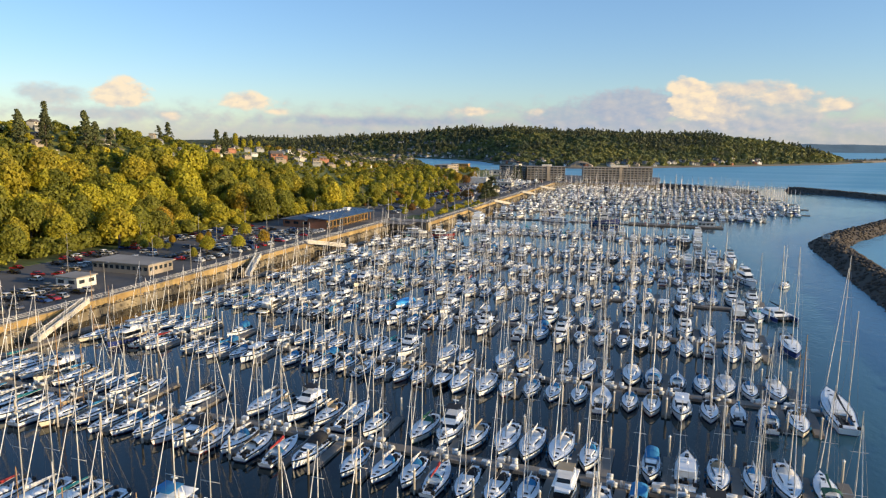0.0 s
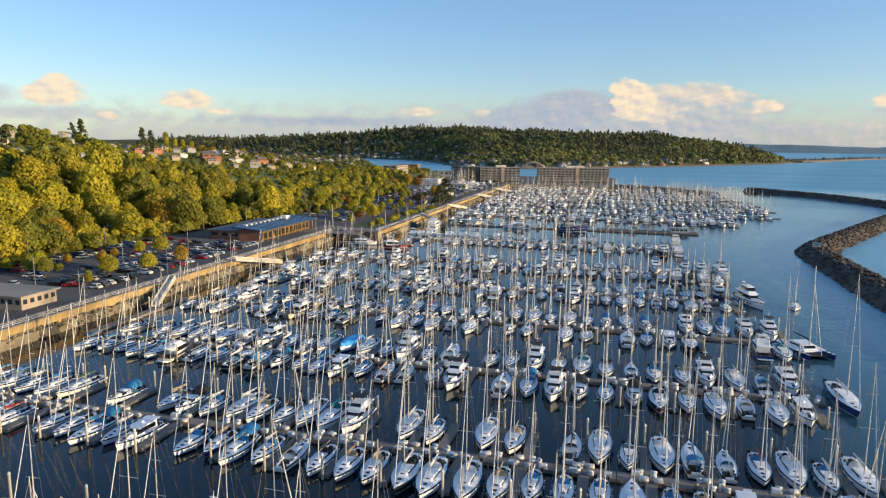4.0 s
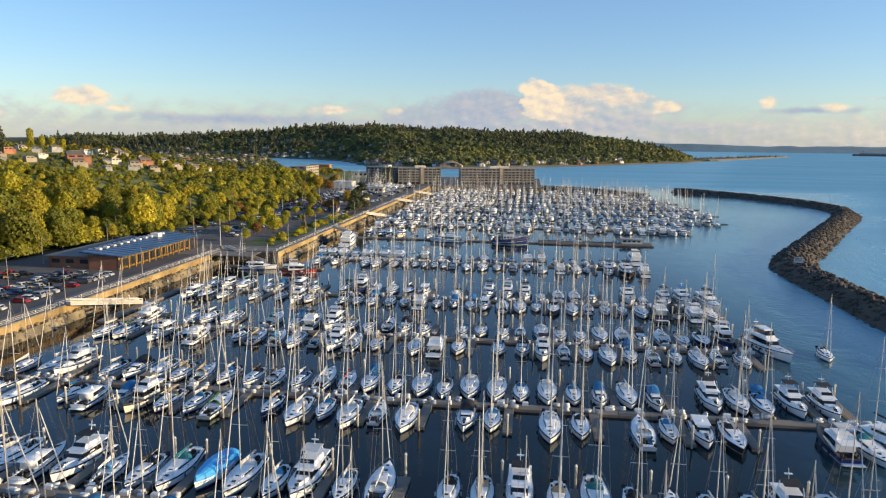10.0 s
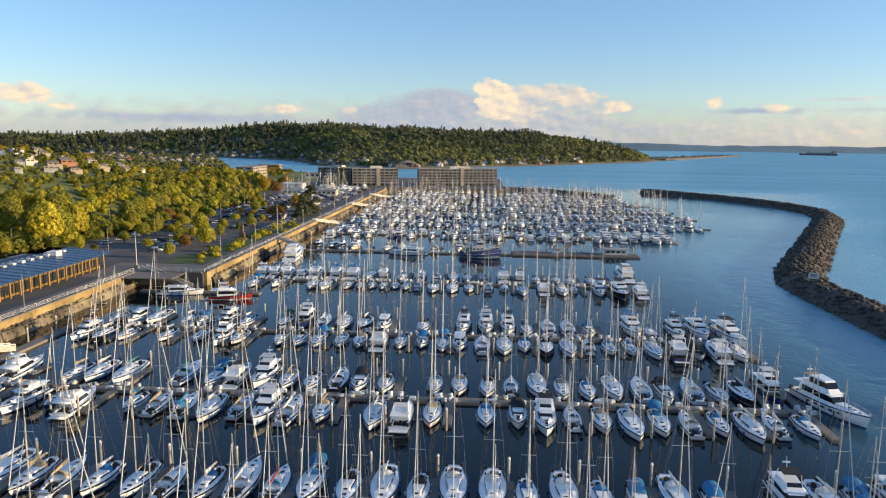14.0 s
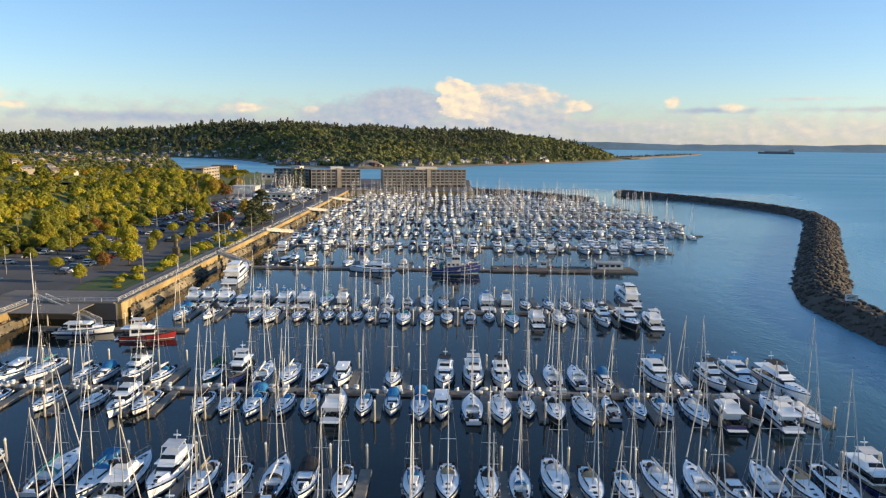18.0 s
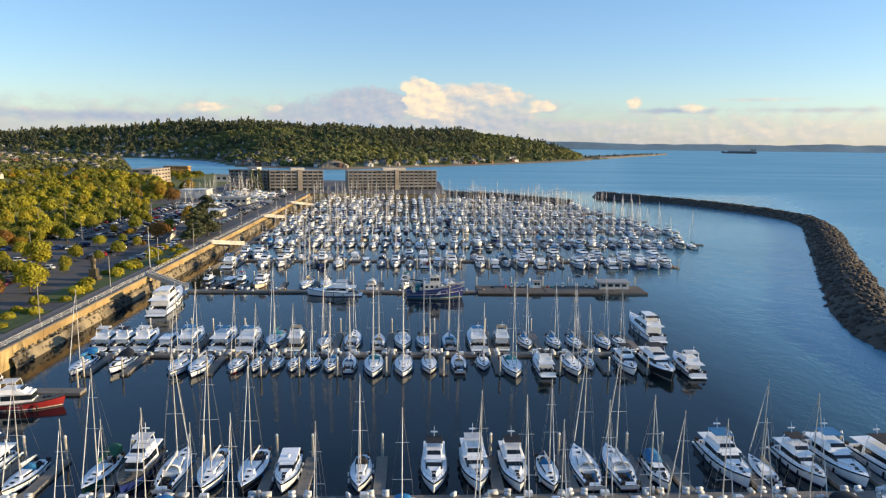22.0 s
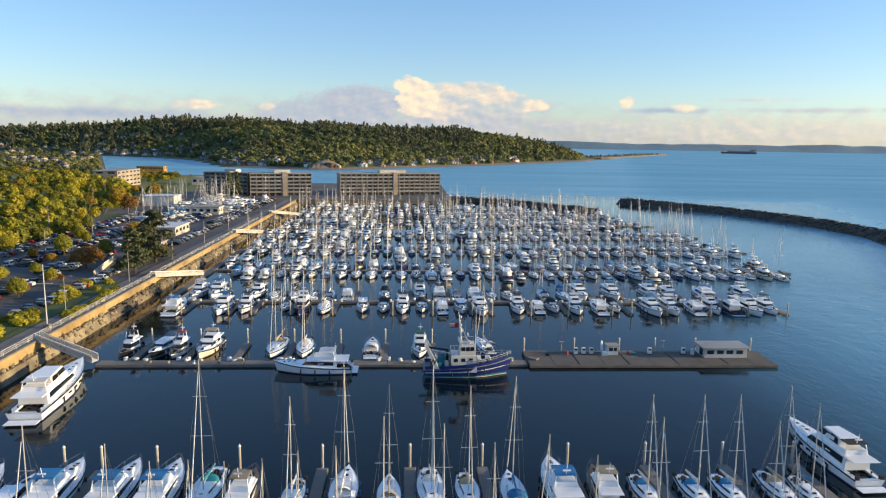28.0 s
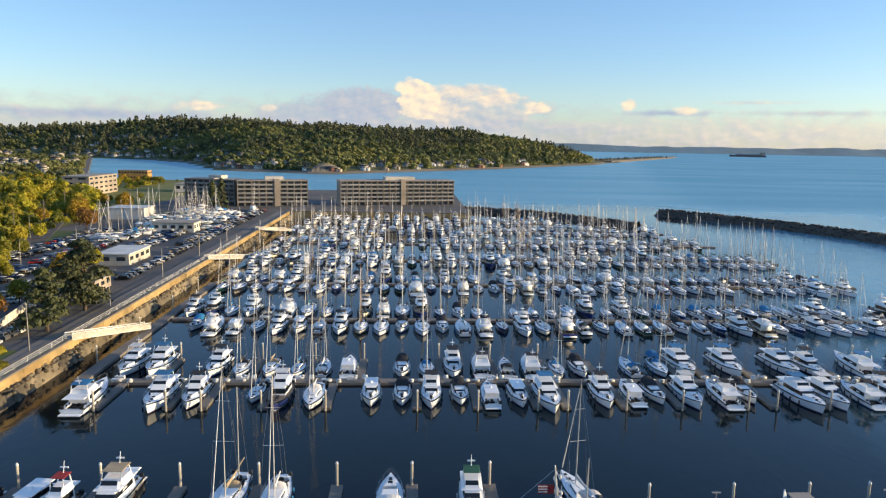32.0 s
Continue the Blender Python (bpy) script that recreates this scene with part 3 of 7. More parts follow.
tagged(water, "calm dark blue harbour water, rippled and coloured with sky sheen beyond the breakwater", "water", kind="structure")

# flat quay, with a vertical concrete face
quay = Shape()
quay.box(-232, -147.6, -420, 338, -3, LOT)
quay.box(-232, -125.6, 338, 735, -3, LOT)
quay.box(-460, -232, 600, 735, -3, LOT)
quay.box(-460, -20, 735, 905, -3, LOT)
quay.box(-460, -225, 905, 1006, -3, LOT)
quay.hexa([(-1500, 1006, -3), (-364, 1006, -3), (-655, 1665, -3), (-1500, 1665, -3), (-1500, 1006, LOT + 8), (-364, 1006, LOT), (-655, 1665, LOT), (-1500, 1665, LOT + 8)])
tagged(part("ground", quay, ASPHALT), "dark asphalt ground of the car parks", "ground", kind="structure")
xs = [-214 - 6 * i for i in range(24)] + [-360 - 40 * i for i in range(16)]
bluff = part("ground", grid_mesh("bluff", xs[::-1], [-420 + 12 * i for i in range(120)], lambda x, y: land_z(x, y) + 0.01, SOIL), None)
tagged(bluff, "steep bluff covered in undergrowth", "ground", kind="structure")


ROAD = [(-196, 590), (-205.5, 619), (-248, 734), (-273, 806), (-308, 905)]
RAIL = [(-262, 560), (-290, 660), (-311, 727), (-351, 813), (-404, 943), (-430, 1000)]


def near_line(pts, x, y, w):
    for (xa, ya), (xb, yb) in zip(pts, pts[1:]):
        if ya - w <= y <= yb + w:
            u = min(1.0, max(0.0, (y - ya) / (yb - ya)))
            if abs(x - (xa + (xb - xa) * u)) < w:
                return True
    return False


def strip(name, pts, w, lift, material, label):
    rows = []
    for (xa, ya), (xb, yb) in zip(pts, pts[1:]):
        n = max(2, int((yb - ya) / 6))
        for i in range(n + 1):
            x, y = xa + (xb - xa) * i / n, ya + (yb - ya) * i / n
            z = max(LOT, land_z(x, y), land_z(x - w, y), land_z(x + w, y)) + lift
            rows.append([(x - w, y, z - 1.0), (x - w, y, z), (x + w, y, z), (x + w, y, z - 1.0)])
    return tagged(part(name, Shape().loft(rows, closed=False), material), label, name, kind="structure")


strip("road", ROAD, 4.5, 0.12, ASPHALT, "grey asphalt road running along the bluff")
strip("railway", RAIL, 5.0, 0.2, TIMBER, "gravel railway bed cut through the trees")


def wall_run(name, pts, z0, z1, thick=0.9):
    """A concrete wall along pts, with its panels, coping and footing as parts."""
    root = thing(name, "tall concrete seawall with stained panels and coping", "wall", kind="structure")
    for (xa, ya), (xb, yb) in zip(pts, pts[1:]):
        a, b = Vector((xa, ya, 0)), Vector((xb, yb, 0))
        d = (b - a).normalized()
        nrm = Vector((d.y, -d.x, 0))
        count = max(1, round((b - a).length / 8.0))
        step = (b - a).length / count
        for i in range(count):
            p, q = a + d * (i * step + 0.03), a + d * ((i + 1) * step - 0.03)
            t = thick / 2 + 0.05 * random.random()
            c = [p - nrm * thick, q - nrm * thick, q + nrm * t, p + nrm * t]
            lo = [Vector((v.x, v.y, z0)) for v in c]
            hi = [Vector((v.x, v.y, z1)) for v in c]
            hi[2] -= nrm * 0.12
            hi[3] -= nrm * 0.12
            part("panel", Shape().loft([lo, hi], cap=True), WALL, root)
        c = [a - nrm * 0.1, b - nrm * 0.1, b + nrm * 0.6, a + nrm * 0.6]
        part("coping", Shape().loft([[Vector((v.x, v.y, z1)) for v in c], [Vector((v.x, v.y, z1 + 0.28)) for v in c]], cap=True), PROM, root)
    return root


wall_run("wall_quay_north", [(-147, -60), (-147, 336)], -1.5, LOT + 0.1)
wall_run("wall_quay_step", [(-147, 338.5), (-126, 338.5)], -1.5, LOT + 0.1)
wall_run("wall_quay_south", [(-125, 339), (-125, 734)], -1.5, LOT + 0.1)
wall_run("wall_quay_end", [(-124, 735), (-20, 735)], -1.5, LOT + 0.1)

# white railing along the quay
def railing(pts, spacing=3.0, limit=170):
    root = thing("railing", "white steel railing along the seawall promenade", "railing")
    first = None
    for (xa, ya), (xb, yb) in zip(pts, pts[1:]):
        a, b = Vector((xa, ya, LOT + 0.38)), Vector((xb, yb, LOT + 0.38))
        count = max(1, int((b - a).length / spacing))
        for i in range(count + 1):
            p = a.lerp(b, i / count)
            if first is None:
                first = part("post", Shape().box(-0.05, 0.05, -0.05, 0.05, 0, 1.1), STEELWHITE, root, at=Matrix.Translation(p))
            else:
                o = first.copy()
                scene.collection.objects.link(o)
                o.matrix_basis = Matrix.Translation(p)
        for z in (0.35, 0.72, 1.1):
            part("rail", Shape().tube(a + Vector((0, 0, z)), b + Vector((0, 0, z)), 0.05, n=4), STEELWHITE, root)
    return root


railing([(-146.9, 90), (-146.9, 336)], 4.2)
railing([(-146.5, 338.6), (-125.2, 338.6), (-125.2, 620)], 4.2)

# promenade, grass strips and hedged beds
for name, x0, x1, y0, y1, m, z, label in (
        ("pavement", -153, -147.6, -300, 338, PROM, 0.06, "pale concrete promenade along the quay"),
        ("pavement", -131, -125.8, 338.4, 735, PROM, 0.06, "pale concrete promenade along the quay"),
        ("pavement", -160, -131, 328, 352, PROM, 0.05, "concrete plaza above the seawall step"),
        ("pavement", -232, -222, -300, 735, PROM, 0.04, "pale cycle path below the bluff"),
        ("grass", -146, -131.4, 353, 372, GRASS, 0.10, "mown lawn beside the promenade"),
        ("grass", -141, -131.4, 380, 470, GRASS, 0.10, "planted strip between promenade and car park"),
        ("grass", -222, -208, 60, 330, GRASS, 0.08, "rough grass at the foot of the bluff"),
        ("grass", -222, -196, 330, 640, GRASS, 0.08, "rough grass at the foot of the bluff"),
        ("grass", -206, -190, 345, 380, GRASS, 0.08, "grass island in the car park")):
    tagged(part(name, Shape().box(x0, x1, y0, y1, LOT - 0.2, LOT + z), m), label, name, kind="structure")

# far land: the wooded peninsula across the channel
RIDGE = [(-2600, 50), (-1400, 54), (-1067, 57), (-915, 66), (-776, 74), (-649, 88), (-466, 92), (-338, 80), (-252, 84), (-79, 73), (67, 74), (170, 67), (245, 57), (305, 42), (365, 27), (410, 10), (445, 0), (520, -6)]
SHORE = [(-2600, 1900), (-900, 1800), (-552, 1690), (-427, 1549), (-315, 1310), (-240, 1285), (-180, 1255), (-150, 1265), (75, 1500), (356, 1850), (430, 2010), (520, 2100)]


def hill_z(x, y):
    s = lerp_table(SHORE, x)
    top = lerp_table(RIDGE, x * 2000.0 / max(y, 1400.0))
    back_y = 2150
    up = smooth(s - 5, s + 0.72 * (back_y - s), y)
    ridge = max(0.0, top - 15) * (y / 2000.0 if y < 2000 else 1.0)
    z = -2 + ridge * (0.1 + 0.9 * up) * smooth(s - 8, s + 50, y) * 1.0 + 4 * smooth(s - 6, s + 12, y)
    z += 7 * up * noise.noise((x * 0.006, y * 0.006, 7.0))
    return z * (1 if y < 2300 else max(0, 1 - (y - 2300) / 800)) if z > 0 else z


hxs = [-2600 + 100 * i for i in range(12)] + [-1400 + 32 * i for i in range(60)]
hys = [1080 + 30 * i for i in range(42)] + [2350, 2500, 2800, 3200]
hill = part("ground", grid_mesh("hill", hxs, hys, hill_z, FARWOOD), None)
tagged(hill, "wooded peninsula hill across the channel", "hill", kind="structure")

# low point with a spit, and the hazy shore across the sound
spit = Shape()
ring0, ring1 = [], []
for i in range(30):
    a = i / 29
    x, y = 430 + 540 * a, 2080 + 850 * a
    w = 60 * (1 - a) ** 0.5 + 4
    ring0.append((x - w, y + w * 0.6, 0))
    ring1.append((x + w * 0.5, y - w * 0.4, 0))
spit.loft([[(x, y, -1) for x, y, _ in ring0], [(x + 8, y - 3, 4.5) for x, y, _ in ring0], [(x - 5, y + 3, 4.0) for x, y, _ in ring1], [(x, y, -1) for x, y, _ in ring1]], closed=False)
tagged(part("ground", spit, SAND), "low sandy point running out into the sound", "beach", kind="structure")


def far_z(x, y):
    k = 0.5 + 0.5 * noise.noise((x * 0.0016, 2.0, 0)) + 0.25 * noise.noise((x * 0.006, 5.0, 0))
    return -3 + (56 * (0.5 + 0.6 * k)) * smooth(4480, 4680, y)


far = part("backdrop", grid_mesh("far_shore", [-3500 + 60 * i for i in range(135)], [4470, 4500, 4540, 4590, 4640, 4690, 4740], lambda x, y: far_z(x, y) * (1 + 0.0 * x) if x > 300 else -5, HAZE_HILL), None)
tagged(far, "low hills across the sound, coloured blue for the haze", "hills", kind="structure")


# ---- rocks ----
def rock_mesh(k, size=1.0, material=ROCK):
    rnd = random.Random(k)
    bm = bmesh.new()
    bmesh.ops.create_icosphere(bm, subdivisions=1, radius=size)
    for v in bm.verts:
        v.co *= rnd.uniform(0.7, 1.15)
        v.co.z *= 0.75
    me = bpy.data.meshes.new("stone")
    bm.to_mesh(me)
    bm.free()
    me.materials.append(material)
    return me


ROCKS = [rock_mesh(k) for k in range(7)]
RIP_ROCKS = [rock_mesh(k, 0.62, RIPRAP) for k in range(7)]


def rock_bank(root, pts, half, crest, own_range, density, meshes=ROCKS, base=-0.8):
    """A mound of boulders along pts; half: half width at the water; stones inside own_range of y are parts."""
    loose, own = [], 0
    core = Shape()
    rings = []
    for i, (x, y) in enumerate(pts):
        a, b = Vector(pts[max(0, i - 1)]), Vector(pts[min(len(pts) - 1, i + 1)])
        d = (b - a).normalized()
        nx, ny = d.y, -d.x
        rings.append([(x + nx * half, y + ny * half, base), (x + nx * 2.2, y + ny * 2.2, crest - 0.5), (x - nx * 2.2, y - ny * 2.2, crest - 0.5), (x - nx * half, y - ny * half, base)])
    core.loft(rings, closed=False)
    part("core", core, meshes[0].materials[0], root)
    rnd = random.Random(5)
    for (xa, ya), (xb, yb) in zip(pts, pts[1:]):
        seg = math.hypot(xb - xa, yb - ya)
        d = Vector((xb - xa, yb - ya)) / seg
        for _ in range(int(seg * density)):
            u, w = rnd.random() * seg, rnd.uniform(-1, 1)
            hgt = base + (crest - base) * min(1.0, (1 - abs(w)) * half / (half - 2.2))
            x, y = xa + d.x * u + d.y * w * half, ya + d.y * u - d.x * w * half
            s, k = rnd.uniform(0.45, 1.15), rnd.randrange(7)
            if own_range[0] < y < own_range[1] and own < 60:
                own += 1
                o = part("stone", meshes[k], None, root, at=Matrix.LocRotScale((x, y, hgt - 0.2), Euler((rnd.random(), rnd.random(), rnd.random() * 6)), (s, s, s)))
            else:
                loose.append((k, (x, y, hgt - 0.2, rnd.random() * 6.28, s, s * rnd.uniform(0.7, 1.2))))
    bulk("rock_fill", [proto_of([me], [0]) for me in meshes], loose, [meshes[0].materials[0]], "boulders heaped in the mound", parent=root)


breakwater = thing("breakwater", "long curved breakwater of dark boulders", "breakwater")
BW = [(69, -60), (69, 60), (69, 150), (69, 250), (69, 300), (69, 340), (70, 362), (78, 384), (97, 419), (121, 464), (145, 509), (167, 549), (181, 577), (189, 606), (187, 645), (176, 682), (158, 718), (135, 752), (112, 782)]
rock_bank(breakwater, BW, 10.0, 4.2, (318, 352), 6.0)
jetty = thing("jetty", "rock jetty closing the far end of the harbour", "jetty")
rock_bank(jetty, [(-20, 790), (16, 776), (45, 745), (72, 712)], 7.0, 3.2, (0, 1), 3.0)
riprap = thing("riprap", "boulders heaped along the foot of the seawall", "rocks")
rock_bank(riprap, [(-148.0, 60), (-148.0, 200), (-148.0, 336)], 3.0, 2.6, (300, 336), 11.0, RIP_ROCKS)
riprap = thing("riprap", "boulders heaped along the foot of the seawall", "rocks")
rock_bank(riprap, [(-126.0, 342), (-126.0, 450), (-126.0, 560), (-126.0, 732)], 3.0, 2.6, (430, 465), 11.0, RIP_ROCKS)


# ---- boats (bow towards +y, waterline at z = 0) ----
def hull_parts(L, B, free, bow_rise, stern_w=0.75, fine=2.2, overhang=0.06, flare=0.0, cockpit=None, crown=0.08):
    """Lofted hull and the deck that closes it. cockpit: (from, to) as a share of the length, or None."""
    st = [0.0, 0.06, 0.14, 0.24, 0.36, 0.5, 0.62, 0.74, 0.84, 0.92, 0.97, 1.0]
    if cockpit:
        st = sorted(set(st + [cockpit[0], cockpit[0] + 0.002, cockpit[1], cockpit[1] + 0.002]))
    def half(s):
        aft = stern_w + (1 - stern_w) * smooth(0, 0.45, s)
        return max(0.012, B / 2 * aft * (1 - max(0.0, (s - 0.42) / 0.58) ** fine))
    def sheer(s):
        return free * (0.84 + 0.16 * smooth(0.0, 0.5, s)) + bow_rise * (max(0.0, s - 0.25) / 0.75) ** 1.7 + 0.05 * free * (1 - s)
    rings, deck = [], []
    for s in st:
        b, z = half(s), sheer(s)
        y = -L / 2 + L * s
        yl = y - overhang * L * smooth(0.55, 1.0, s) * 0.9 + overhang * L * 0.5 * (1 - smooth(0.0, 0.2, s))
        wl = b * (0.9 - flare * smooth(0.4, 1.0, s))
        prof = [(b, y, z), (b * 0.5 + wl * 0.5, y * 0.5 + yl * 0.5, z * 0.45), (wl, yl, 0.0), (wl * 0.55, yl, -0.3), (0.0, yl, -0.45)]
        ring = prof + [(-p[0], p[1], p[2]) for p in prof[-2::-1]]
        rings.append(ring)
        inside = cockpit and cockpit[0] + 0.001 < s < cockpit[1] + 0.001
        c = b * (0.62 if cockpit else 0.6)
        zc = z - 0.42 if inside else z + crown
        deck.append([(b * 0.985, y, z - 0.02), (c, y, z + crown * 0.7), (c * 0.96, y, zc), (-c * 0.96, y, zc), (-c, y, z + crown * 0.7), (-b * 0.985, y, z - 0.02)])
    top = Shape()
    for a, b in zip(deck, deck[1:]):
        sunk = a[2][2] < a[1][2] - 0.2 and b[2][2] < b[1][2] - 0.2
        for i in range(5):
            top.add([a[i], a[i + 1], b[i + 1], b[i]], [(0, 1, 2, 3)], 1 if sunk and i == 2 else 0)
    for sgn in (1, -1):                                                 # dark rubbing strake along the sheer
        for s0, s1 in zip(st, st[1:]):
            ya, yb = -L / 2 + L * s0, -L / 2 + L * s1
            pa, pb = half(s0), half(s1)
            top.add([(sgn * pa * 1.015, ya, sheer(s0) - 0.14), (sgn * pb * 1.015, yb, sheer(s1) - 0.14), (sgn * pb * 1.01, yb, sheer(s1) + 0.03), (sgn * pa * 1.01, ya, sheer(s0) + 0.03),
                     (sgn * max(0, pb - 0.09), yb, sheer(s1) + 0.04), (sgn * max(0, pa - 0.09), ya, sheer(s0) + 0.04)], [(0, 1, 2, 3), (3, 2, 4, 5)], 2)
    for s, w in ((0.76, 0.26), (0.87, 0.2)):
        y, z = -L / 2 + L * s, sheer(s) + crown
        top.box(-w, w, y - w, y + w, z, z + 0.07, mi=2)
    for s in (0.3, 0.48, 0.66):
        for sgn in (1, -1):
            y = -L / 2 + L * s + 0.3 * sgn
            top.tube((sgn * (half(s) + 0.1), y, sheer(s) * 0.75), (sgn * (half(s) + 0.1), y, sheer(s) * 0.2), 0.13, n=5, mi=3)
    if cockpit:
        y = -L / 2 + L * (cockpit[0] + 0.05)
        top.tube((0, y, sheer(0.1)), (0, y + 0.05, sheer(0.1) + 0.05), 0.42, n=8, mi=4)
        top.box(-0.2, 0.2, y + 0.15 * L * 0.5, y + 0.15 * L, sheer(0.1) - 0.3, sheer(0.1) + 0.1, mi=4)
        for sgn in (1, -1):
            for u in (0.35, 0.75):                                      # winches and cushions along the coamings
                yy = -L / 2 + L * (cockpit[0] + (cockpit[1] - cockpit[0]) * u)
                hx = half(cockpit[0] + 0.1) * 0.68
                top.tube((sgn * hx, yy, sheer(0.2)), (sgn * hx, yy, sheer(0.2) + 0.3), 0.13, n=6, mi=4)
                top.box(sgn * hx * 0.66 - 0.22, sgn * hx * 0.66 + 0.22, yy - 0.09 * L * u, yy + 0.05 * L, sheer(0.2) - 0.32, sgn * 0.02 + sheer(0.2) - 0.2, mi=3 if sgn > 0 else 4)
            top.box(sgn * half(0.05) * 0.8 - 0.25, sgn * half(0.05) * 0.8 + 0.25, -L / 2 + 0.1, -L / 2 + 0.45, sheer(0.02), sheer(0.02) + 0.5, mi=4)
    hull = Shape().loft(rings, closed=False)
    n = len(rings[0])
    hull.add(rings[0], [tuple(range(n))])
    return hull, top, half, sheer


def arc_hood(y0, y1, w, z0, h, n=7):
    """A canvas hood or awning on hoops."""
    rings = []
    for y, k in ((y0, 1.0), ((y0 + y1) / 2, 0.98), (y1, 0.35)):
        rings.append([(w * math.cos(math.pi * i / n), y, z0 + h * k * math.sin(math.pi * i / n) ** 0.6) for i in range(n + 1)])
    return Shape().loft(rings, closed=False)


def sail_boat(L, hull_m=None, cover=None, hood=None, mast_m=None, ketch=False, low=False, jib=True, awning=None, label="", name="sailboat", beam=0.325, mast_k=1.28):
    """A moored sailing yacht with its mast, stowed sail, standing rigging and rails."""
    hull_m, mast_m = hull_m or GEL, mast_m or ALU
    root = thing(name, label or "white sailing yacht moored at a finger float", "sailboat", "moored sailboats")
    B, free = L * beam, 0.066 * L + 0.24
    hull, top, half, sheer = hull_parts(L, B, free, 0.28, 0.66, 2.4, 0.07, cockpit=(0.07, 0.34))
    part("hull", hull, hull_m, root, smooth=True)
    part("deck", top, [DECK, TEAK, TINTED, CANVAS_BLUE if L > 9.9 else BOXWHITE, CANVAS_BLACK], root)
    zc = sheer(0.5)
    cab = Shape()
    c = cab.house(-L / 2 + 0.35 * L, -L / 2 + 0.70 * L, B * 0.30, B * 0.17, zc - 0.05, zc + 0.42, 0.05, 0.45, 0.10)
    for u, k in ((0.44, 0.34), (0.53, 0.22), (0.645, 0.26)):          # hatches let into the coachroof
        y = -L / 2 + u * L
        cab.box(-k, k, y - k, y + k, zc + 0.36, zc + 0.47, mi=1)
    cabin = part("cabin", cab, [CABIN, TINTED], root)
    for side in ("left", "right"):
        w = Shape()
        w.pane(c, side, 0.08, 0.8, 0.32, 0.78)
        part("window", w, TINTED, cabin)
    H = mast_k * L + 1.0
    my = -L / 2 + 0.58 * L
    mz = zc + 0.4
    mast = Shape().tube((0, my, mz), (0, my - 0.012 * H, mz + H), 0.07 + 0.002 * L, 0.05, n=6)
    for k, wd in ((0.42, 0.32), (0.72, 0.22)) if L > 9 else ((0.5, 0.3),):
        mast.tube((-B * wd, my - 0.1, mz + H * k), (B * wd, my - 0.1, mz + H * k), 0.04, n=4)
    part("mast", mast, mast_m, root, smooth=True)
    bz, by = mz + 0.85, my - 0.42 * L
    part("boom", Shape().tube((0, my - 0.1, bz), (0, by, bz + 0.05), 0.07, n=5), mast_m, root)
    sc = Shape()
    for k in range(2):
        sc.loft([[(r * math.cos(a) * (0.6 if i else 1), y, z + r * 1.35 * math.sin(a)) for a in [2 * math.pi * j / 6 for j in range(6)]]
                 for i, (y, z, r) in enumerate([(my - 0.12, bz + 0.45, 0.19), (my - 0.15 * L, bz + 0.25, 0.2), (by + 0.2, bz + 0.14, 0.1)])], cap=True) if k == 0 else None
    part("sail_cover", sc, cover or CANVAS_BLUE, root)
    rig = Shape()
    tip = Vector((0, my - 0.012 * H, mz + H * 0.98))
    bowp, sternp = Vector((0, L / 2 - 0.25, sheer(1.0))), Vector((0, -L / 2 + 0.1, sheer(0)))
    rw = 0.017
    rig.tube(sternp, tip, rw, n=3, cap=False)
    if not jib:
        rig.tube(bowp, tip, rw, n=3, cap=False)
    for sgn in (1, -1):
        foot = Vector((sgn * half(0.56) * 0.92, my - 0.2, sheer(0.56)))
        spr = Vector((sgn * B * 0.32, my - 0.1, mz + H * (0.42 if L > 9 else 0.5)))
        rig.tube(foot, spr, rw, n=3, cap=False)
        rig.tube(spr, tip, rw, n=3, cap=False)
    part("rigging", rig, WIRE, root)
    if jib:
        part("furled_headsail", Shape().tube(bowp + Vector((0, 0, 0.5)), bowp.lerp(tip, 0.93), 0.09, 0.04, n=5), CANVAS_WHITE if not low else CANVAS_WHITE, root)
    if hood is not None and not low:
        part("spray_hood", arc_hood(-L / 2 + 0.34 * L, -L / 2 + 0.42 * L, B * 0.29, zc + 0.1, 1.0), hood, root)
    if awning is not None and not low:
        part("cockpit_awning", arc_hood(-L / 2 + 0.06 * L, -L / 2 + 0.3 * L, B * 0.33, zc + 0.9, 1.0), awning, root)
    if not low and L > 11.0:
        pul = Shape()
        for sgn in (1, -1):
            last = None
            for s in (0.02, 0.3, 0.55, 0.8, 0.985):
                p = Vector((sgn * half(s) * 0.95, -L / 2 + L * s, sheer(s)))
                q = p + Vector((0, 0, 0.62))
                pul.tube(p, q, 0.02, n=3, cap=False)
                if last:
                    pul.tube(last, q, 0.014, n=3, cap=False)
                last = q
        part("lifeline", pul, STAINLESS, root)
    if ketch:
        my2 = -L / 2 + 0.14 * L
        H2 = H * 0.72
        part("mast", Shape().tube((0, my2, zc), (0, my2 - 0.2, zc + H2), 0.1, 0.06, n=6), mast_m, root)
        part("boom", Shape().tube((0, my2, zc + 1.6), (0, my2 - 0.2 * L, zc + 1.6), 0.09, n=5), cover or CANVAS_BLACK, root)
        part("rigging", Shape().tube((half(0.14) * 0.9, my2, sheer(0.1)), (0, my2 - 0.2, zc + H2), 0.02, n=3).tube((-half(0.14) * 0.9, my2, sheer(0.1)), (0, my2 - 0.2, zc + H2), 0.02, n=3), WIRE, root)
    return root


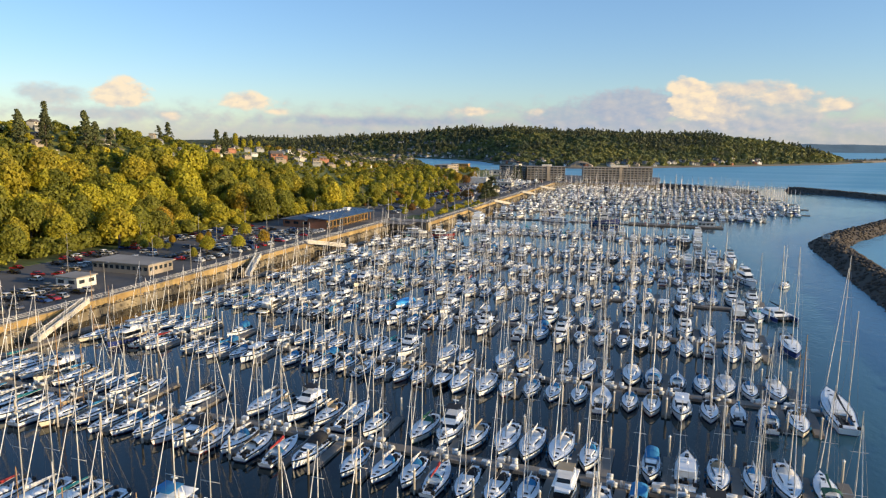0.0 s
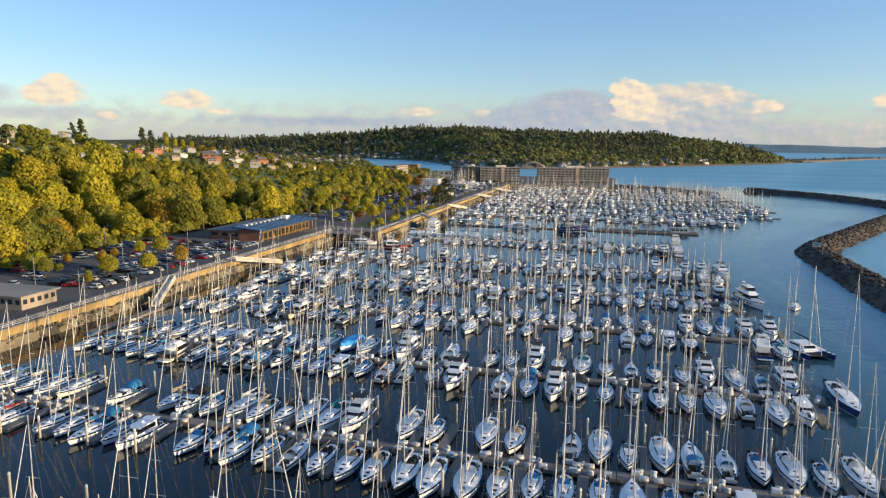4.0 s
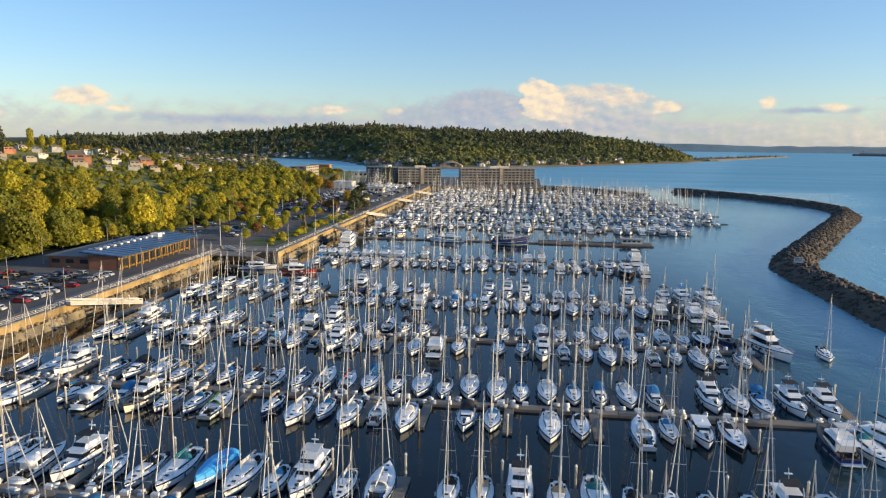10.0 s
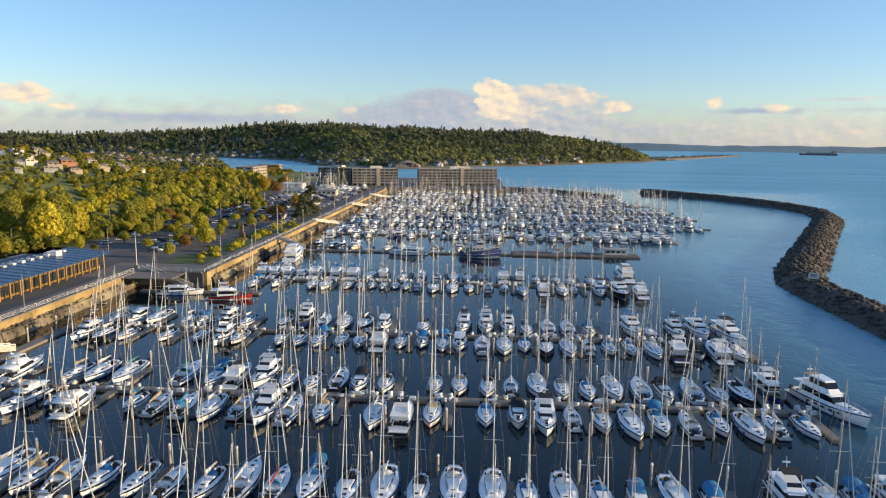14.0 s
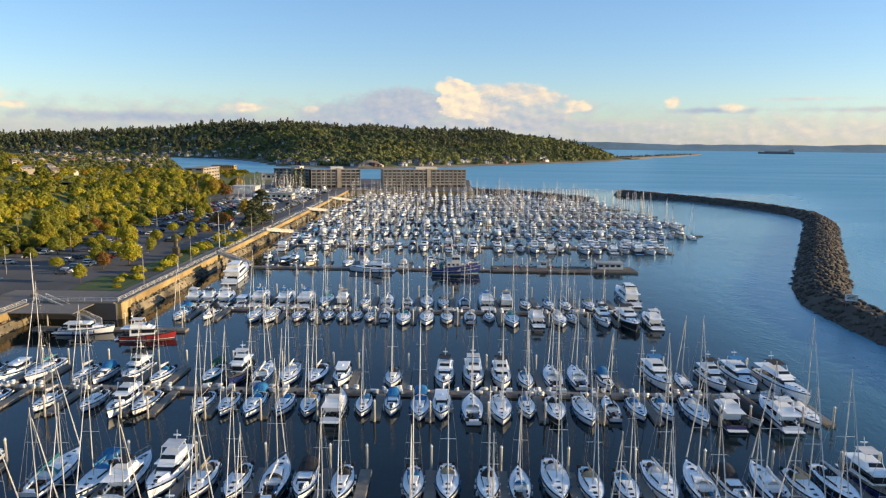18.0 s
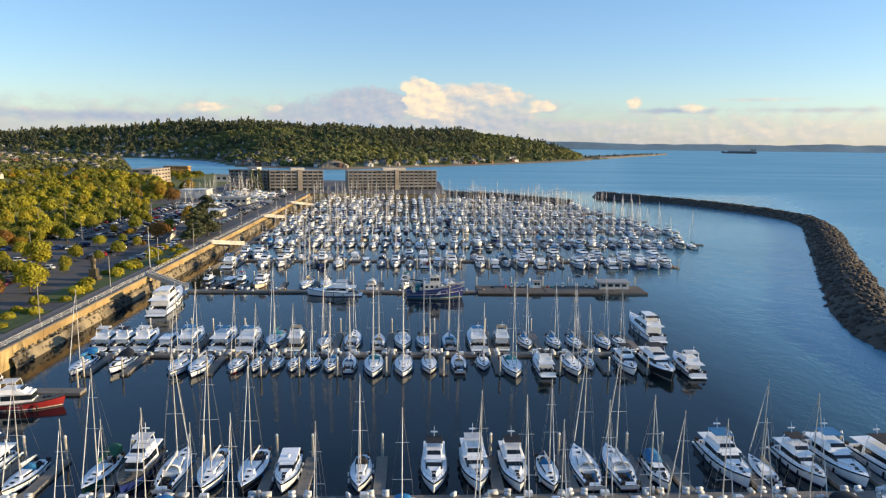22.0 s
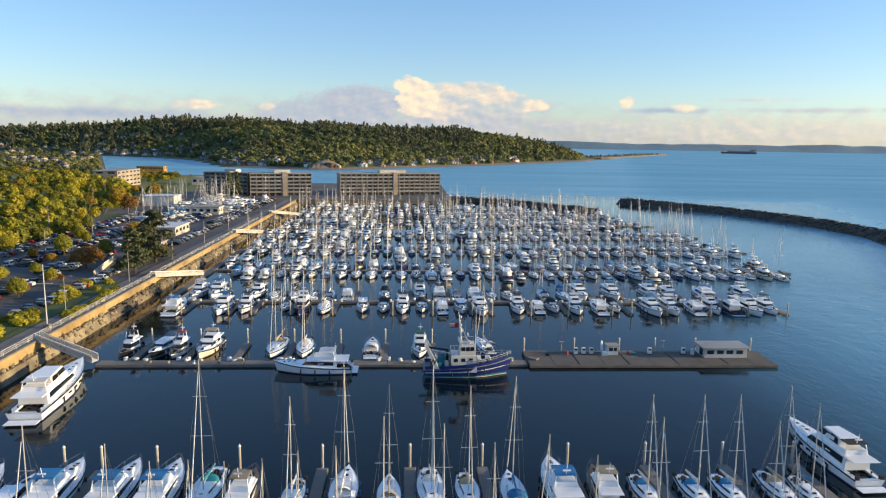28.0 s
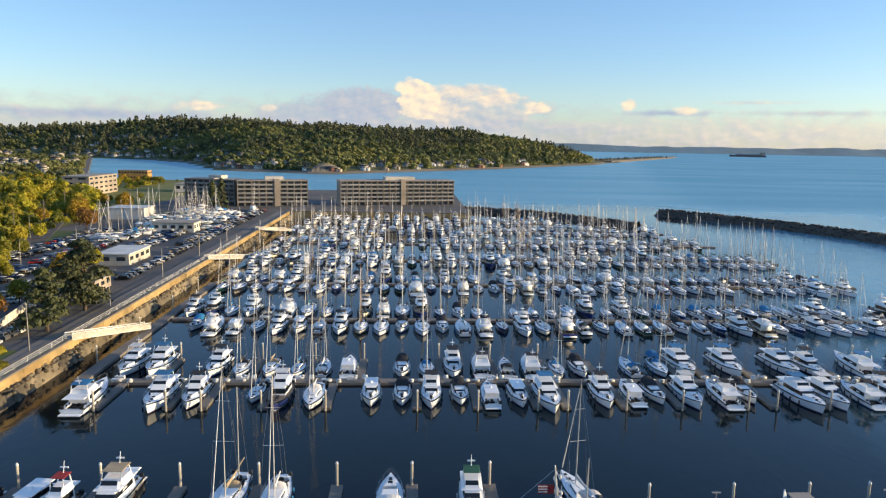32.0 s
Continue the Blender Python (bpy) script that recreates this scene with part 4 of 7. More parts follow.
def motor_boat(L, style, hull_m=None, canvas=None, label="", name="motorboat", beam=0.33):
    """style: 'express' (low, canvas top), 'sedan', 'flybridge', 'trawler', 'yacht'."""
    hull_m, canvas = hull_m or GEL, canvas or CANVAS_WHITE
    root = thing(name, label or "white motor cruiser moored at a finger float", "motorboat", "moored motorboats")
    B = L * beam if L < 16 else L * 0.255
    free = 0.058 * L + 0.40
    hull, top, half, sheer = hull_parts(L, B, free, 0.055 * L, 0.88, 2.6, 0.05, flare=0.22, cockpit=(0.03, 0.22), crown=0.05)
    part("hull", hull, hull_m, root, smooth=True)
    part("deck", top, [TEAK if style == "trawler" else DECK, TEAK, TINTED, CANVAS_BLACK if L > 11 else BOXWHITE, CANVAS_BLACK], root)
    part("swim_platform", Shape().box(-B * 0.4, B * 0.4, -L / 2 - 0.07 * L, -L / 2 + 0.1, 0.28, 0.38), DECK, root)
    zc = sheer(0.35)
    glass, h1 = Shape(), {"express": 0.75, "sedan": 1.25, "flybridge": 1.25, "trawler": 1.6, "yacht": 1.75}[style]
    y0, y1 = {"express": (0.28, 0.72), "sedan": (0.22, 0.66), "flybridge": (0.2, 0.66), "trawler": (0.2, 0.62), "yacht": (0.14, 0.66)}[style]
    rake = {"express": 1.6, "sedan": 1.9 if L > 13 else 0.9, "flybridge": 1.3, "trawler": 0.2, "yacht": 1.8}[style]
    cab = Shape()
    c = cab.house(-L / 2 + y0 * L, -L / 2 + y1 * L, B * 0.38, B * 0.30, zc - 0.05, zc + h1, 0.05, rake, 0.12)
    if style in ("express", "flybridge", "sedan", "yacht"):        # low trunk forward of the house
        cab.house(-L / 2 + (y1 - 0.06) * L, -L / 2 + 0.86 * L, B * 0.27, B * 0.10, zc + 0.02, zc + 0.5 + 0.015 * L, 0.0, 0.8, 0.12)
    for u, k in ((0.74, 0.3), (0.8, 0.24)):                              # foredeck hatches
        y = -L / 2 + u * L
        cab.box(-k, k, y - k, y + k, zc + 0.4, zc + 0.56 + 0.015 * L, mi=1)
    cabin = part("cabin", cab, [CABIN, TINTED], root)
    glass.band(c, 0.36, 0.88)
    part("window", glass, TINTED, cabin)
    zt = zc + h1 + 0.06
    if style in ("sedan", "express"):
        if style == "express":
            part("canvas_top", arc_hood(-L / 2 + 0.1 * L, -L / 2 + 0.42 * L, B * 0.38, zc + 0.55, 1.15), canvas, root)
        else:
            part("hardtop", Shape().box(-B * 0.36, B * 0.36, -L / 2 + (y0 - 0.08) * L, -L / 2 + (y1 - 0.1) * L, zt, zt + 0.09, chamfer=0.05), CABIN, root)
            part("radar_dome", Shape().tube((0, -0.1 * L, zt + 0.09), (0, -0.1 * L, zt + 0.4), 0.28, 0.22, n=10), CABIN, root)
    if style in ("flybridge", "trawler", "yacht"):
        part("boat_deck", Shape().box(-B * 0.4, B * 0.4, -L / 2 + 0.05 * L, -L / 2 + (y1 - 0.08) * L - rake * 0.3, zt, zt + 0.12, chamfer=0.06), CABIN, root)
        fb = Shape()
        f = fb.house(-L / 2 + (y0 + 0.03) * L, -L / 2 + (y1 - 0.1) * L - rake * 0.4, B * 0.34, B * 0.28, zt + 0.1, zt + 0.75, 0.0, 0.5, 0.06)
        fly = part("flybridge", fb, CABIN, root)
        ws = Shape()
        ws.pane(f, "front", 0.05, 0.95, 0.55, 1.25)
        part("windscreen", ws, TINTED, fly)
        yr = -L / 2 + (y0 + 0.02) * L
        hz = zt + 1.75 if style != "trawler" else zt + 1.9
        arch = Shape()
        for sgn in (1, -1):
            arch.tube((sgn * B * 0.33, yr, zt + 0.1), (sgn * B * 0.27, yr + 0.3, hz), 0.07, n=5)
            arch.tube((sgn * B * 0.3, yr + 0.22 * L, zt + 0.6), (sgn * B * 0.27, yr + 0.2 * L, hz), 0.045, n=4)
            arch.tube((sgn * B * 0.27, yr + 0.3, hz - 0.02), (sgn * B * 0.27, yr + 0.2 * L, hz - 0.02), 0.05, n=4)
        part("bimini", Shape().box(-B * 0.31, B * 0.31, yr - 0.1, yr + 0.2 * L, hz, hz + 0.08, chamfer=0.05), canvas, root)
        arch.tube((-B * 0.28, yr + 0.3, hz - 0.02), (B * 0.28, yr + 0.3, hz - 0.02), 0.07, n=5)
        arch.tube((0, yr + 0.3, hz), (0, yr - 0.1, hz + 1.5), 0.06, 0.03, n=5).box(-0.5, 0.5, yr - 0.1, yr + 0.1, hz + 0.6, hz + 0.75)
        part("arch", arch, CABIN, root)
    if style == "yacht":
        up = Shape()
        u = up.house(-L / 2 + 0.24 * L, -L / 2 + 0.54 * L, B * 0.33, B * 0.25, zt + 0.1, zt + 1.9, 0.1, 1.5, 0.1)
        upper = part("wheelhouse", up, CABIN, root)
        ug = Shape()
        ug.band(u, 0.38, 0.88)
        part("window", ug, TINTED, upper)
        hp = Shape()
        for sgn in (1, -1):
            for i in range(5):
                yy = -L * 0.2 + i * L * 0.1
                s = yy / L + 0.5
                hp.box(sgn * half(s) * 0.975 - 0.02, sgn * half(s) * 0.975 + 0.02, yy, yy + 0.05 * L, sheer(s) * 0.55, sheer(s) * 0.75)
        part("porthole", hp, TINTED, root)
    pul = Shape()
    for sgn in (1, -1):
        last = None
        for s in (0.4, 0.55, 0.7, 0.84, 0.95, 0.995):
            p = Vector((sgn * half(s) * 0.93, -L / 2 + L * s, sheer(s)))
            q = p + Vector((0, 0, 0.7))
            pul.tube(p, q, 0.022, n=3, cap=False)
            if last:
                pul.tube(last, q, 0.022, n=3, cap=False)
            last = q
    part("bow_rail", pul, STAINLESS, root)
    return root


def tarp_boat(L, cover, label):
    root = thing("covered_boat", label, "boat", "moored motorboats")
    hull, top, half, sheer = hull_parts(L, L * 0.33, 1.0, 0.4, 0.85, 2.5, 0.05)
    part("hull", hull, GEL, root, smooth=True)
    part("deck", top, [DECK, DECK, DECK, BOXWHITE, DECK], root)
    rings = []
    for s in (0.0, 0.12, 0.3, 0.5, 0.7, 0.86, 0.97):
        b, y = half(s) * 1.04, -L / 2 + s * L
        h = 1.1 + 0.5 * math.sin(math.pi * min(1, s * 1.2))
        rings.append([(b * math.cos(math.pi * i / 8) * (1 + 0.03 * math.sin(i * 7 + s * 20)), y, sheer(s) - 0.25 + (h * math.sin(math.pi * i / 8) ** 0.8)) for i in range(9)])
    cov = Shape().loft(rings, closed=False)
    cov.add(rings[0], [tuple(range(9))])
    cov.add(rings[-1], [tuple(range(9))])
    part("tarpaulin", cov, cover, root, "taut weatherproof cover")
    return root


def catamaran(L=13.0):
    root = thing("catamaran", "white sailing catamaran with blue hull sides, moored at the float end", "sailboat", "moored sailboats")
    for sgn in (1, -1):
        hull, top, half, sheer = hull_parts(L, 1.7, 1.25, 0.2, 0.7, 2.0, 0.02)
        h = part("hull", hull, NAVY, root, "slim blue hull", smooth=True, at=Matrix.Translation((sgn * 2.9, 0, 0)))
        part("deck", top, [DECK, DECK, TINTED, BOXWHITE, DECK], h)
    part("bridge_deck", Shape().box(-2.6, 2.6, -L * 0.42, L * 0.2, 0.75, 1.35, chamfer=0.1), DECK, root)
    cab = Shape()
    c = cab.house(-L * 0.25, L * 0.17, 2.3, 1.7, 1.3, 2.3, 0.1, 1.2, 0.25)
    cabin = part("cabin", cab, CABIN, root)
    w = Shape()
    w.pane(c, "front", 0.05, 0.95, 0.35, 0.85)
    w.pane(c, "left", 0.1, 0.9, 0.4, 0.8)
    w.pane(c, "right", 0.1, 0.9, 0.4, 0.8)
    part("window", w, TINTED, cabin)
    part("mast", Shape().tube((0, L * 0.1, 2.3), (0, L * 0.08, 20.5), 0.15, 0.1, n=7), ALU, root)
    part("boom", Shape().tube((0, L * 0.09, 3.6), (0, -L * 0.35, 3.7), 0.2, 0.12, n=6), CANVAS_BLACK, root)
    part("trampoline", Shape().box(-2.1, 2.1, L * 0.2, L * 0.42, 1.0, 1.04), CANVAS_BLACK, root)
    rig = Shape()
    for sgn in (1, -1):
        rig.tube((sgn * 3.2, -0.5, 1.4), (0, L * 0.085, 17), 0.025, n=3)
    rig.tube((0, L * 0.45, 1.2), (0, L * 0.085, 17), 0.06, n=4)
    part("rigging", rig, WIRE, root)
    return root


def fishing_vessel(L=17.5):
    """Blue-hulled working vessel with white house, gantries and masts."""
    root = thing("fishing_vessel", "navy blue steel fishing vessel with white wheelhouse, alongside the fuel float", "ship")
    hull, top, half, sheer = hull_parts(L, 5.8, 1.9, 1.5, 0.85, 2.4, 0.06, flare=0.2)
    part("hull", hull, NAVY, root, smooth=True)
    part("deck", top, [mat("grey_deck_paint", (0.25, 0.26, 0.27), 0.8, var=0.2)] * 3 + [CANVAS_BLACK] * 2, root)
    band = Shape()
    for sgn in (1, -1):
        for k in range(10):
            s0, s1 = 0.02 + k * 0.09, 0.11 + k * 0.09
            p, q = half(s0) * 0.99, half(s1) * 0.99
            ya, yb = -L / 2 + s0 * L, -L / 2 + s1 * L
            band.add([(sgn * p, ya, sheer(s0) - 0.05), (sgn * q, yb, sheer(s1) - 0.05), (sgn * q * 1.0, yb, sheer(s1) + 0.65), (sgn * p, ya, sheer(s0) + 0.65)], [(0, 1, 2, 3)])
    bul = part("bulwark", band, NAVY, root)
    sol = bul.modifiers.new("thick", "SOLIDIFY")
    sol.thickness = 0.08
    hs = Shape()
    c = hs.house(-3.4, 1.8, 2.1, 1.8, 1.9, 4.2, 0.1, 0.3, 0.1)
    house1 = part("deckhouse", hs, STEELWHITE, root)
    g = Shape()
    for side in ("left", "right"):
        for i in range(3):
            g.pane(c, side, 0.1 + 0.3 * i, 0.26 + 0.3 * i, 0.5, 0.8)
    part("window", g, TINTED, house1)
    ws = Shape()
    d = ws.house(-1.6, 1.5, 1.7, 1.5, 4.25, 6.2, 0.1, 0.25, 0.1)
    wheel = part("wheelhouse", ws, STEELWHITE, root)
    g = Shape()
    for side in ("left", "right"):
        for i in range(3):
            g.pane(d, side, 0.05 + 0.31 * i, 0.32 + 0.31 * i, 0.45, 0.85)
    for i in range(4):
        g.pane(d, "front", 0.04 + 0.24 * i, 0.24 + 0.24 * i, 0.45, 0.88)
    part("window", g, TINTED, wheel)
    m = Shape().tube((0, -1.2, 6.2), (0, -1.9, 12.6), 0.16, 0.08, n=6)
    for z, w in ((7.6, 1.5), (8.8, 1.2), (10.0, 1.6), (11.4, 0.9)):
        m.tube((-w, -1.5, z), (w, -1.5, z), 0.07, n=4)
    for sgn in (1, -1):
        m.tube((sgn * 1.2, 0.2, 6.2), (0, -1.7, 10.4), 0.08, n=4).tube((sgn * 1.2, -1.4, 6.2), (0, -1.7, 10.4), 0.08, n=4)
    part("mast", m, STEELWHITE, root)
    part("whip_aerial", Shape().tube((0.8, -0.6, 6.2), (0.8, -0.6, 13.5), 0.05, 0.02, n=4), STEELWHITE, root)
    for sgn in (1, -1):
        part("gantry_leg", Shape().hexa([(sgn * 2.3 - 0.35, -6.6, 1.9), (sgn * 2.3 + 0.35, -6.6, 1.9), (sgn * 2.3 + 0.35, -5.6, 1.9), (sgn * 2.3 - 0.35, -5.6, 1.9),
                                           (sgn * 1.9 - 0.2, -8.4, 6.4), (sgn * 1.9 + 0.2, -8.4, 6.4), (sgn * 1.9 + 0.2, -7.9, 6.4), (sgn * 1.9 - 0.2, -7.9, 6.4)]), STEELWHITE, root)
    part("gantry_beam", Shape().tube((-1.9, -8.15, 6.4), (1.9, -8.15, 6.4), 0.2, n=6), STEELWHITE, root)
    part("derrick", Shape().tube((0, -3.4, 4.2), (0, -7.8, 5.0), 0.13, 0.1, n=5), STEELWHITE, root)
    flag = part("flag", Shape().box(-0.03, 0.03, -3.6, -1.9, 9.4, 10.4), CANVAS_RED, root, "small red and white ensign")
    for z in (9.55, 9.85, 10.15):
        part("stripe", Shape().box(-0.04, 0.04, -3.6, -2.6, z, z + 0.14), STEELWHITE, flag)
    for x0, x1 in ((-0.55, -0.3), (-0.3, -0.05), (0.05, 0.3), (0.3, 0.55)):
        down = x0 in (-0.55, 0.05)
        za, zb = (3.9, 3.0) if down else (3.0, 3.9)
        part("letter_stroke", Shape().hexa([(2.92, -6.9 - x0 - 0.09, za), (2.96, -6.9 - x0 - 0.09, za), (2.96, -6.9 - x0 + 0.09, za), (2.92, -6.9 - x0 + 0.09, za),
                                            (2.92, -6.9 - x1 - 0.09, zb), (2.96, -6.9 - x1 - 0.09, zb), (2.96, -6.9 - x1 + 0.09, zb), (2.92, -6.9 - x1 + 0.09, zb)]), CANVAS_BLACK, root)
    for name, zf, dz, m in (("hull_stripe", 0.62, 0.09, STEELWHITE), ("hull_stripe", 0.16, 0.12, CANVAS_TEAL)):
        st = Shape()
        for sgn in (1, -1):
            for k in range(12):
                q = []
                for s in (0.02 + k * 0.08, 0.10 + k * 0.08):
                    wl = half(s) * (0.9 - 0.2 * smooth(0.4, 1.0, s))
                    u = (zf - 0.45) / 0.55 if zf > 0.45 else 0.0
                    mid = half(s) * 0.5 + wl * 0.5
                    x = (mid + (half(s) - mid) * u if zf > 0.45 else wl + (mid - wl) * zf / 0.45) + 0.03
                    y = -L / 2 + L * s - 0.054 * L * smooth(0.55, 1.0, s) * (1 - zf)
                    q += [(sgn * x, y, sheer(s) * zf - dz), (sgn * x, y, sheer(s) * zf + dz)]
                st.add([q[0], q[2], q[3], q[1]], [(0, 1, 2, 3)])
        part(name, st, m, root, "painted line along the hull")
    rail = Shape()
    for sgn in (1, -1):
        last = None
        for s in (0.5, 0.58, 0.66, 0.74, 0.82, 0.89, 0.95, 0.99):
            p = Vector((sgn * half(s) * 0.98, -L / 2 + L * s, sheer(s) + 0.6))
            q = p + Vector((0, 0, 0.75))
            rail.tube(p, q, 0.05, n=4)
            if last:
                rail.tube(last, q, 0.06, n=4).tube(last - Vector((0, 0, 0.38)), q - Vector((0, 0, 0.38)), 0.04, n=4)
            last = q
    part("bow_rail", rail, STEELWHITE, root)
    roofrail = Shape()
    for z, xa, ya, yb in ((4.3, 1.95, -3.3, -1.7), (6.25, 1.5, -1.4, 1.2)):
        for sgn in (1, -1):
            for y in (ya, (ya + yb) / 2, yb):
                roofrail.tube((sgn * xa, y, z), (sgn * xa, y, z + 0.9), 0.035, n=4)
            roofrail.tube((sgn * xa, ya, z + 0.9), (sgn * xa, yb, z + 0.9), 0.04, n=4)
        roofrail.tube((-xa, ya, z + 0.9), (xa, ya, z + 0.9), 0.04, n=4)
    part("roof_rail", roofrail, STEELWHITE, root)
    part("signal_mast", Shape().tube((0.9, 1.4, 4.2), (0.9, 1.4, 13.8), 0.13, 0.06, n=6), ALU, root, "tall pale pole mast")
    part("deck_crane", Shape().tube((-1.3, -3.9, 1.9), (-1.3, -3.9, 4.6), 0.3, 0.24, n=7).tube((-1.3, -3.9, 4.5), (-1.6, -9.6, 5.2), 0.2, 0.13, n=5), CANVAS_BLACK, root, "dark folded deck crane")
    part("fore_house", Shape().box(-1.5, 1.5, 1.9, 4.6, 2.0, 3.4, chamfer=0.15), STEELWHITE, root)
    part("work_light", Shape().box(-1.7, 1.7, -1.9, -1.6, 6.9, 7.1, chamfer=0.05), STEELWHITE, root)
    for k, (x, y, w, h, m) in enumerate(((1.7, -5.6, 0.9, 0.9, CANVAS_TEAL), (0.3, -6.9, 1.0, 0.7, CANVAS_TAN), (-1.4, -6.3, 0.8, 0.8, STEELWHITE), (1.6, -4.2, 0.7, 1.2, STEELWHITE), (0.6, 5.6, 0.9, 0.7, CANVAS_RED), (-0.9, 6.2, 0.8, 0.6, LAMPGREY), (1.7, 2.4, 0.6, 1.3, CANVAS_TAN))):
        part("deck_gear", Shape().box(x - w / 2, x + w / 2, y - w / 2, y + w / 2, 2.0, 2.0 + h, chamfer=0.1), m, root)
    for z, x in ((7.7, 1.4), (8.9, -1.1), (10.1, 1.5), (10.1, -1.5), (11.5, 0.8)):
        part("aerial", Shape().tube((x, -1.5, z), (x, -1.5, z + 0.9), 0.05, 0.03, n=4).tube((x, -1.5, z + 0.1), (x, -1.5, z + 0.4), 0.2, 0.14, n=7), STEELWHITE, root)
    part("radar", Shape().box(-0.9, 0.9, -0.2, 0.1, 7.9, 8.15, chamfer=0.08), STEELWHITE, root)
    part("dome", Shape().tube((0.7, -1.5, 8.8), (0.7, -1.5, 9.5), 0.4, 0.2, n=8), STEELWHITE, root)
    part("life_raft", Shape().tube((-0.5, 0.2, 6.5), (0.5, 0.2, 6.5), 0.3, n=8), CANVAS_WHITE, root)
    part("buoy", Shape().tube((1.2, 3.9, 2.9), (1.2, 3.9, 3.7), 0.45, 0.35, n=8), LEAF_RUST, root)
    part("net_drum", Shape().tube((-1.3, -5.0, 2.9), (1.3, -5.0, 2.9), 0.85, n=10), CANVAS_TEAL, root)
    part("winch", Shape().box(-1.2, 1.2, 2.6, 3.6, 2.4, 3.4, chamfer=0.1), LAMPGREY, root)
    part("side_shell", Shape().box(2.62, 2.72, -3.6, 1.6, 1.2, 2.4).box(-2.72, -2.62, -3.6, 1.6, 1.2, 2.4), STEELWHITE, root)
    part("rigging", Shape().tube((0, -1.8, 12.2), (0, 8.4, 3.6), 0.03, n=3).tube((0, -1.8, 12.2), (0, -8.1, 6.4), 0.03, n=3), WIRE, root)
    return root


# prototypes; the first use of each takes the prototype itself
SAILS = [
    (8.6, dict(cover=CANVAS_BLUE, label="small white sailing yacht with a blue sail cover")),
    (9.4, dict(cover=CANVAS_WHITE, hood=CANVAS_BLUE, label="white sailing yacht with a blue spray hood")),
    (10.2, dict(hull_m=GEL_RED, cover=CANVAS_TAN, hood=CANVAS_TAN, label="white sailing yacht with red boot stripe and tan covers")),
    (10.8, dict(cover=CANVAS_BLUE, hood=CANVAS_BLUE, awning=CANVAS_BLUE, label="white sailing yacht with blue canvas")),
    (11.4, dict(hull_m=GEL_GREEN, cover=CANVAS_GREEN, hood=CANVAS_GREEN, label="white sailing yacht with green covers")),
    (12.0, dict(cover=CANVAS_WHITE, hood=CANVAS_WHITE, label="white sloop with pale covers and a tall mast")),
    (9.0, dict(hull_m=NAVY, cover=CANVAS_TAN, label="navy blue sailing yacht with tan sail cover")),
    (11.0, dict(hull_m=CREAM, cover=CANVAS_TAN, mast_m=WOOD_MAST, ketch=True, label="cream ketch with wooden spars")),
    (12.6, dict(cover=CANVAS_TEAL, hood=CANVAS_TEAL, label="large white sloop with teal canvas")),
    (9.8, dict(cover=CANVAS_BLACK, hood=CANVAS_BLACK, label="white sailing yacht with black canvas")),
    (10.4, dict(hull_m=DARKGREEN, cover=CANVAS_GREEN, awning=CANVAS_GREEN, label="dark green sailing yacht")),
    (10.0, dict(cover=CANVAS_RED, hood=CANVAS_BLUE, label="white sailing yacht with a red sail cover")),
    (11.6, dict(hull_m=BLACK_HULL, cover=CANVAS_WHITE, hood=CANVAS_BLACK, label="dark hulled racing sloop")),
]
MOTORS = [
    (8.6, dict(style="express", canvas=CANVAS_BLUE, label="white express cruiser with blue canvas top")),
    (9.6, dict(style="express", canvas=CANVAS_BLACK, label="white express cruiser with black canvas top")),
    (10.4, dict(style="sedan", label="white sedan cruiser with a hardtop")),
    (11.6, dict(style="flybridge", canvas=CANVAS_BLACK, label="white flybridge cruiser with dark bimini")),
    (12.4, dict(style="flybridge", canvas=CANVAS_WHITE, label="white flybridge cruiser with white bimini")),
    (11.2, dict(style="trawler", canvas=CANVAS_TAN, hull_m=CREAM, label="cream trawler yacht with tan awning")),
    (13.6, dict(style="flybridge", canvas=CANVAS_BLUE, label="large white flybridge motor yacht")),
    (12.0, dict(style="trawler", canvas=CANVAS_WHITE, hull_m=NAVY, label="navy trawler yacht with white house")),
    (14.4, dict(style="sedan", hull_m=BLACK_HULL, label="dark hulled motor yacht with hardtop")),
]
cache = {}


def boat(kind, k, m):
    """Puts a boat of a kind at a pose: builds the first one, copies the rest."""
    if (kind, k) not in cache:
        L, a = (SAILS if kind == "sail" else MOTORS)[k]
        ob = (sail_boat if kind == "sail" else motor_boat)(L, **a)
        cache[kind, k] = ob
        ob.matrix_basis = m
        return ob
    return copy_thing(cache[kind, k], m)


# ---- floats: main walks along x, fingers along y ----
DOCK_Z = 0.55


def pile(root, x, y, top=3.6):
    if "pile" not in cache:
        cache["pile"] = Shape().tube((0, 0, -3), (0, 0, 1), 0.18, n=8).tube((0, 0, 1), (0, 0, 1.32), 0.24, 0.03, n=8, mi=1).mesh("pile", [PILE, PILE_CAP])
    part("mooring_post", cache["pile"], None, root, at=Matrix.Translation((x, y, top - 1)))


FINGER, steps_at = {}, []


def finger(root, x, y, side, length):
    key = round(length)
    if key not in FINGER:
        FINGER[key] = Shape().box(-0.8, 0.8, 0, length, 0.0, DOCK_Z - 0.03, chamfer=0.06).mesh("finger", CONCRETE)
    part("finger", FINGER[key], None, root, at=Matrix.Translation((x, y, 0)) @ Matrix.Rotation(0 if side > 0 else math.pi, 4, "Z"))
    pile(root, x, y + side * (length + 0.35))
    for sgn in (1, -1):
        steps_at.append((x + sgn * 0.95, y - side * 0.2, side))


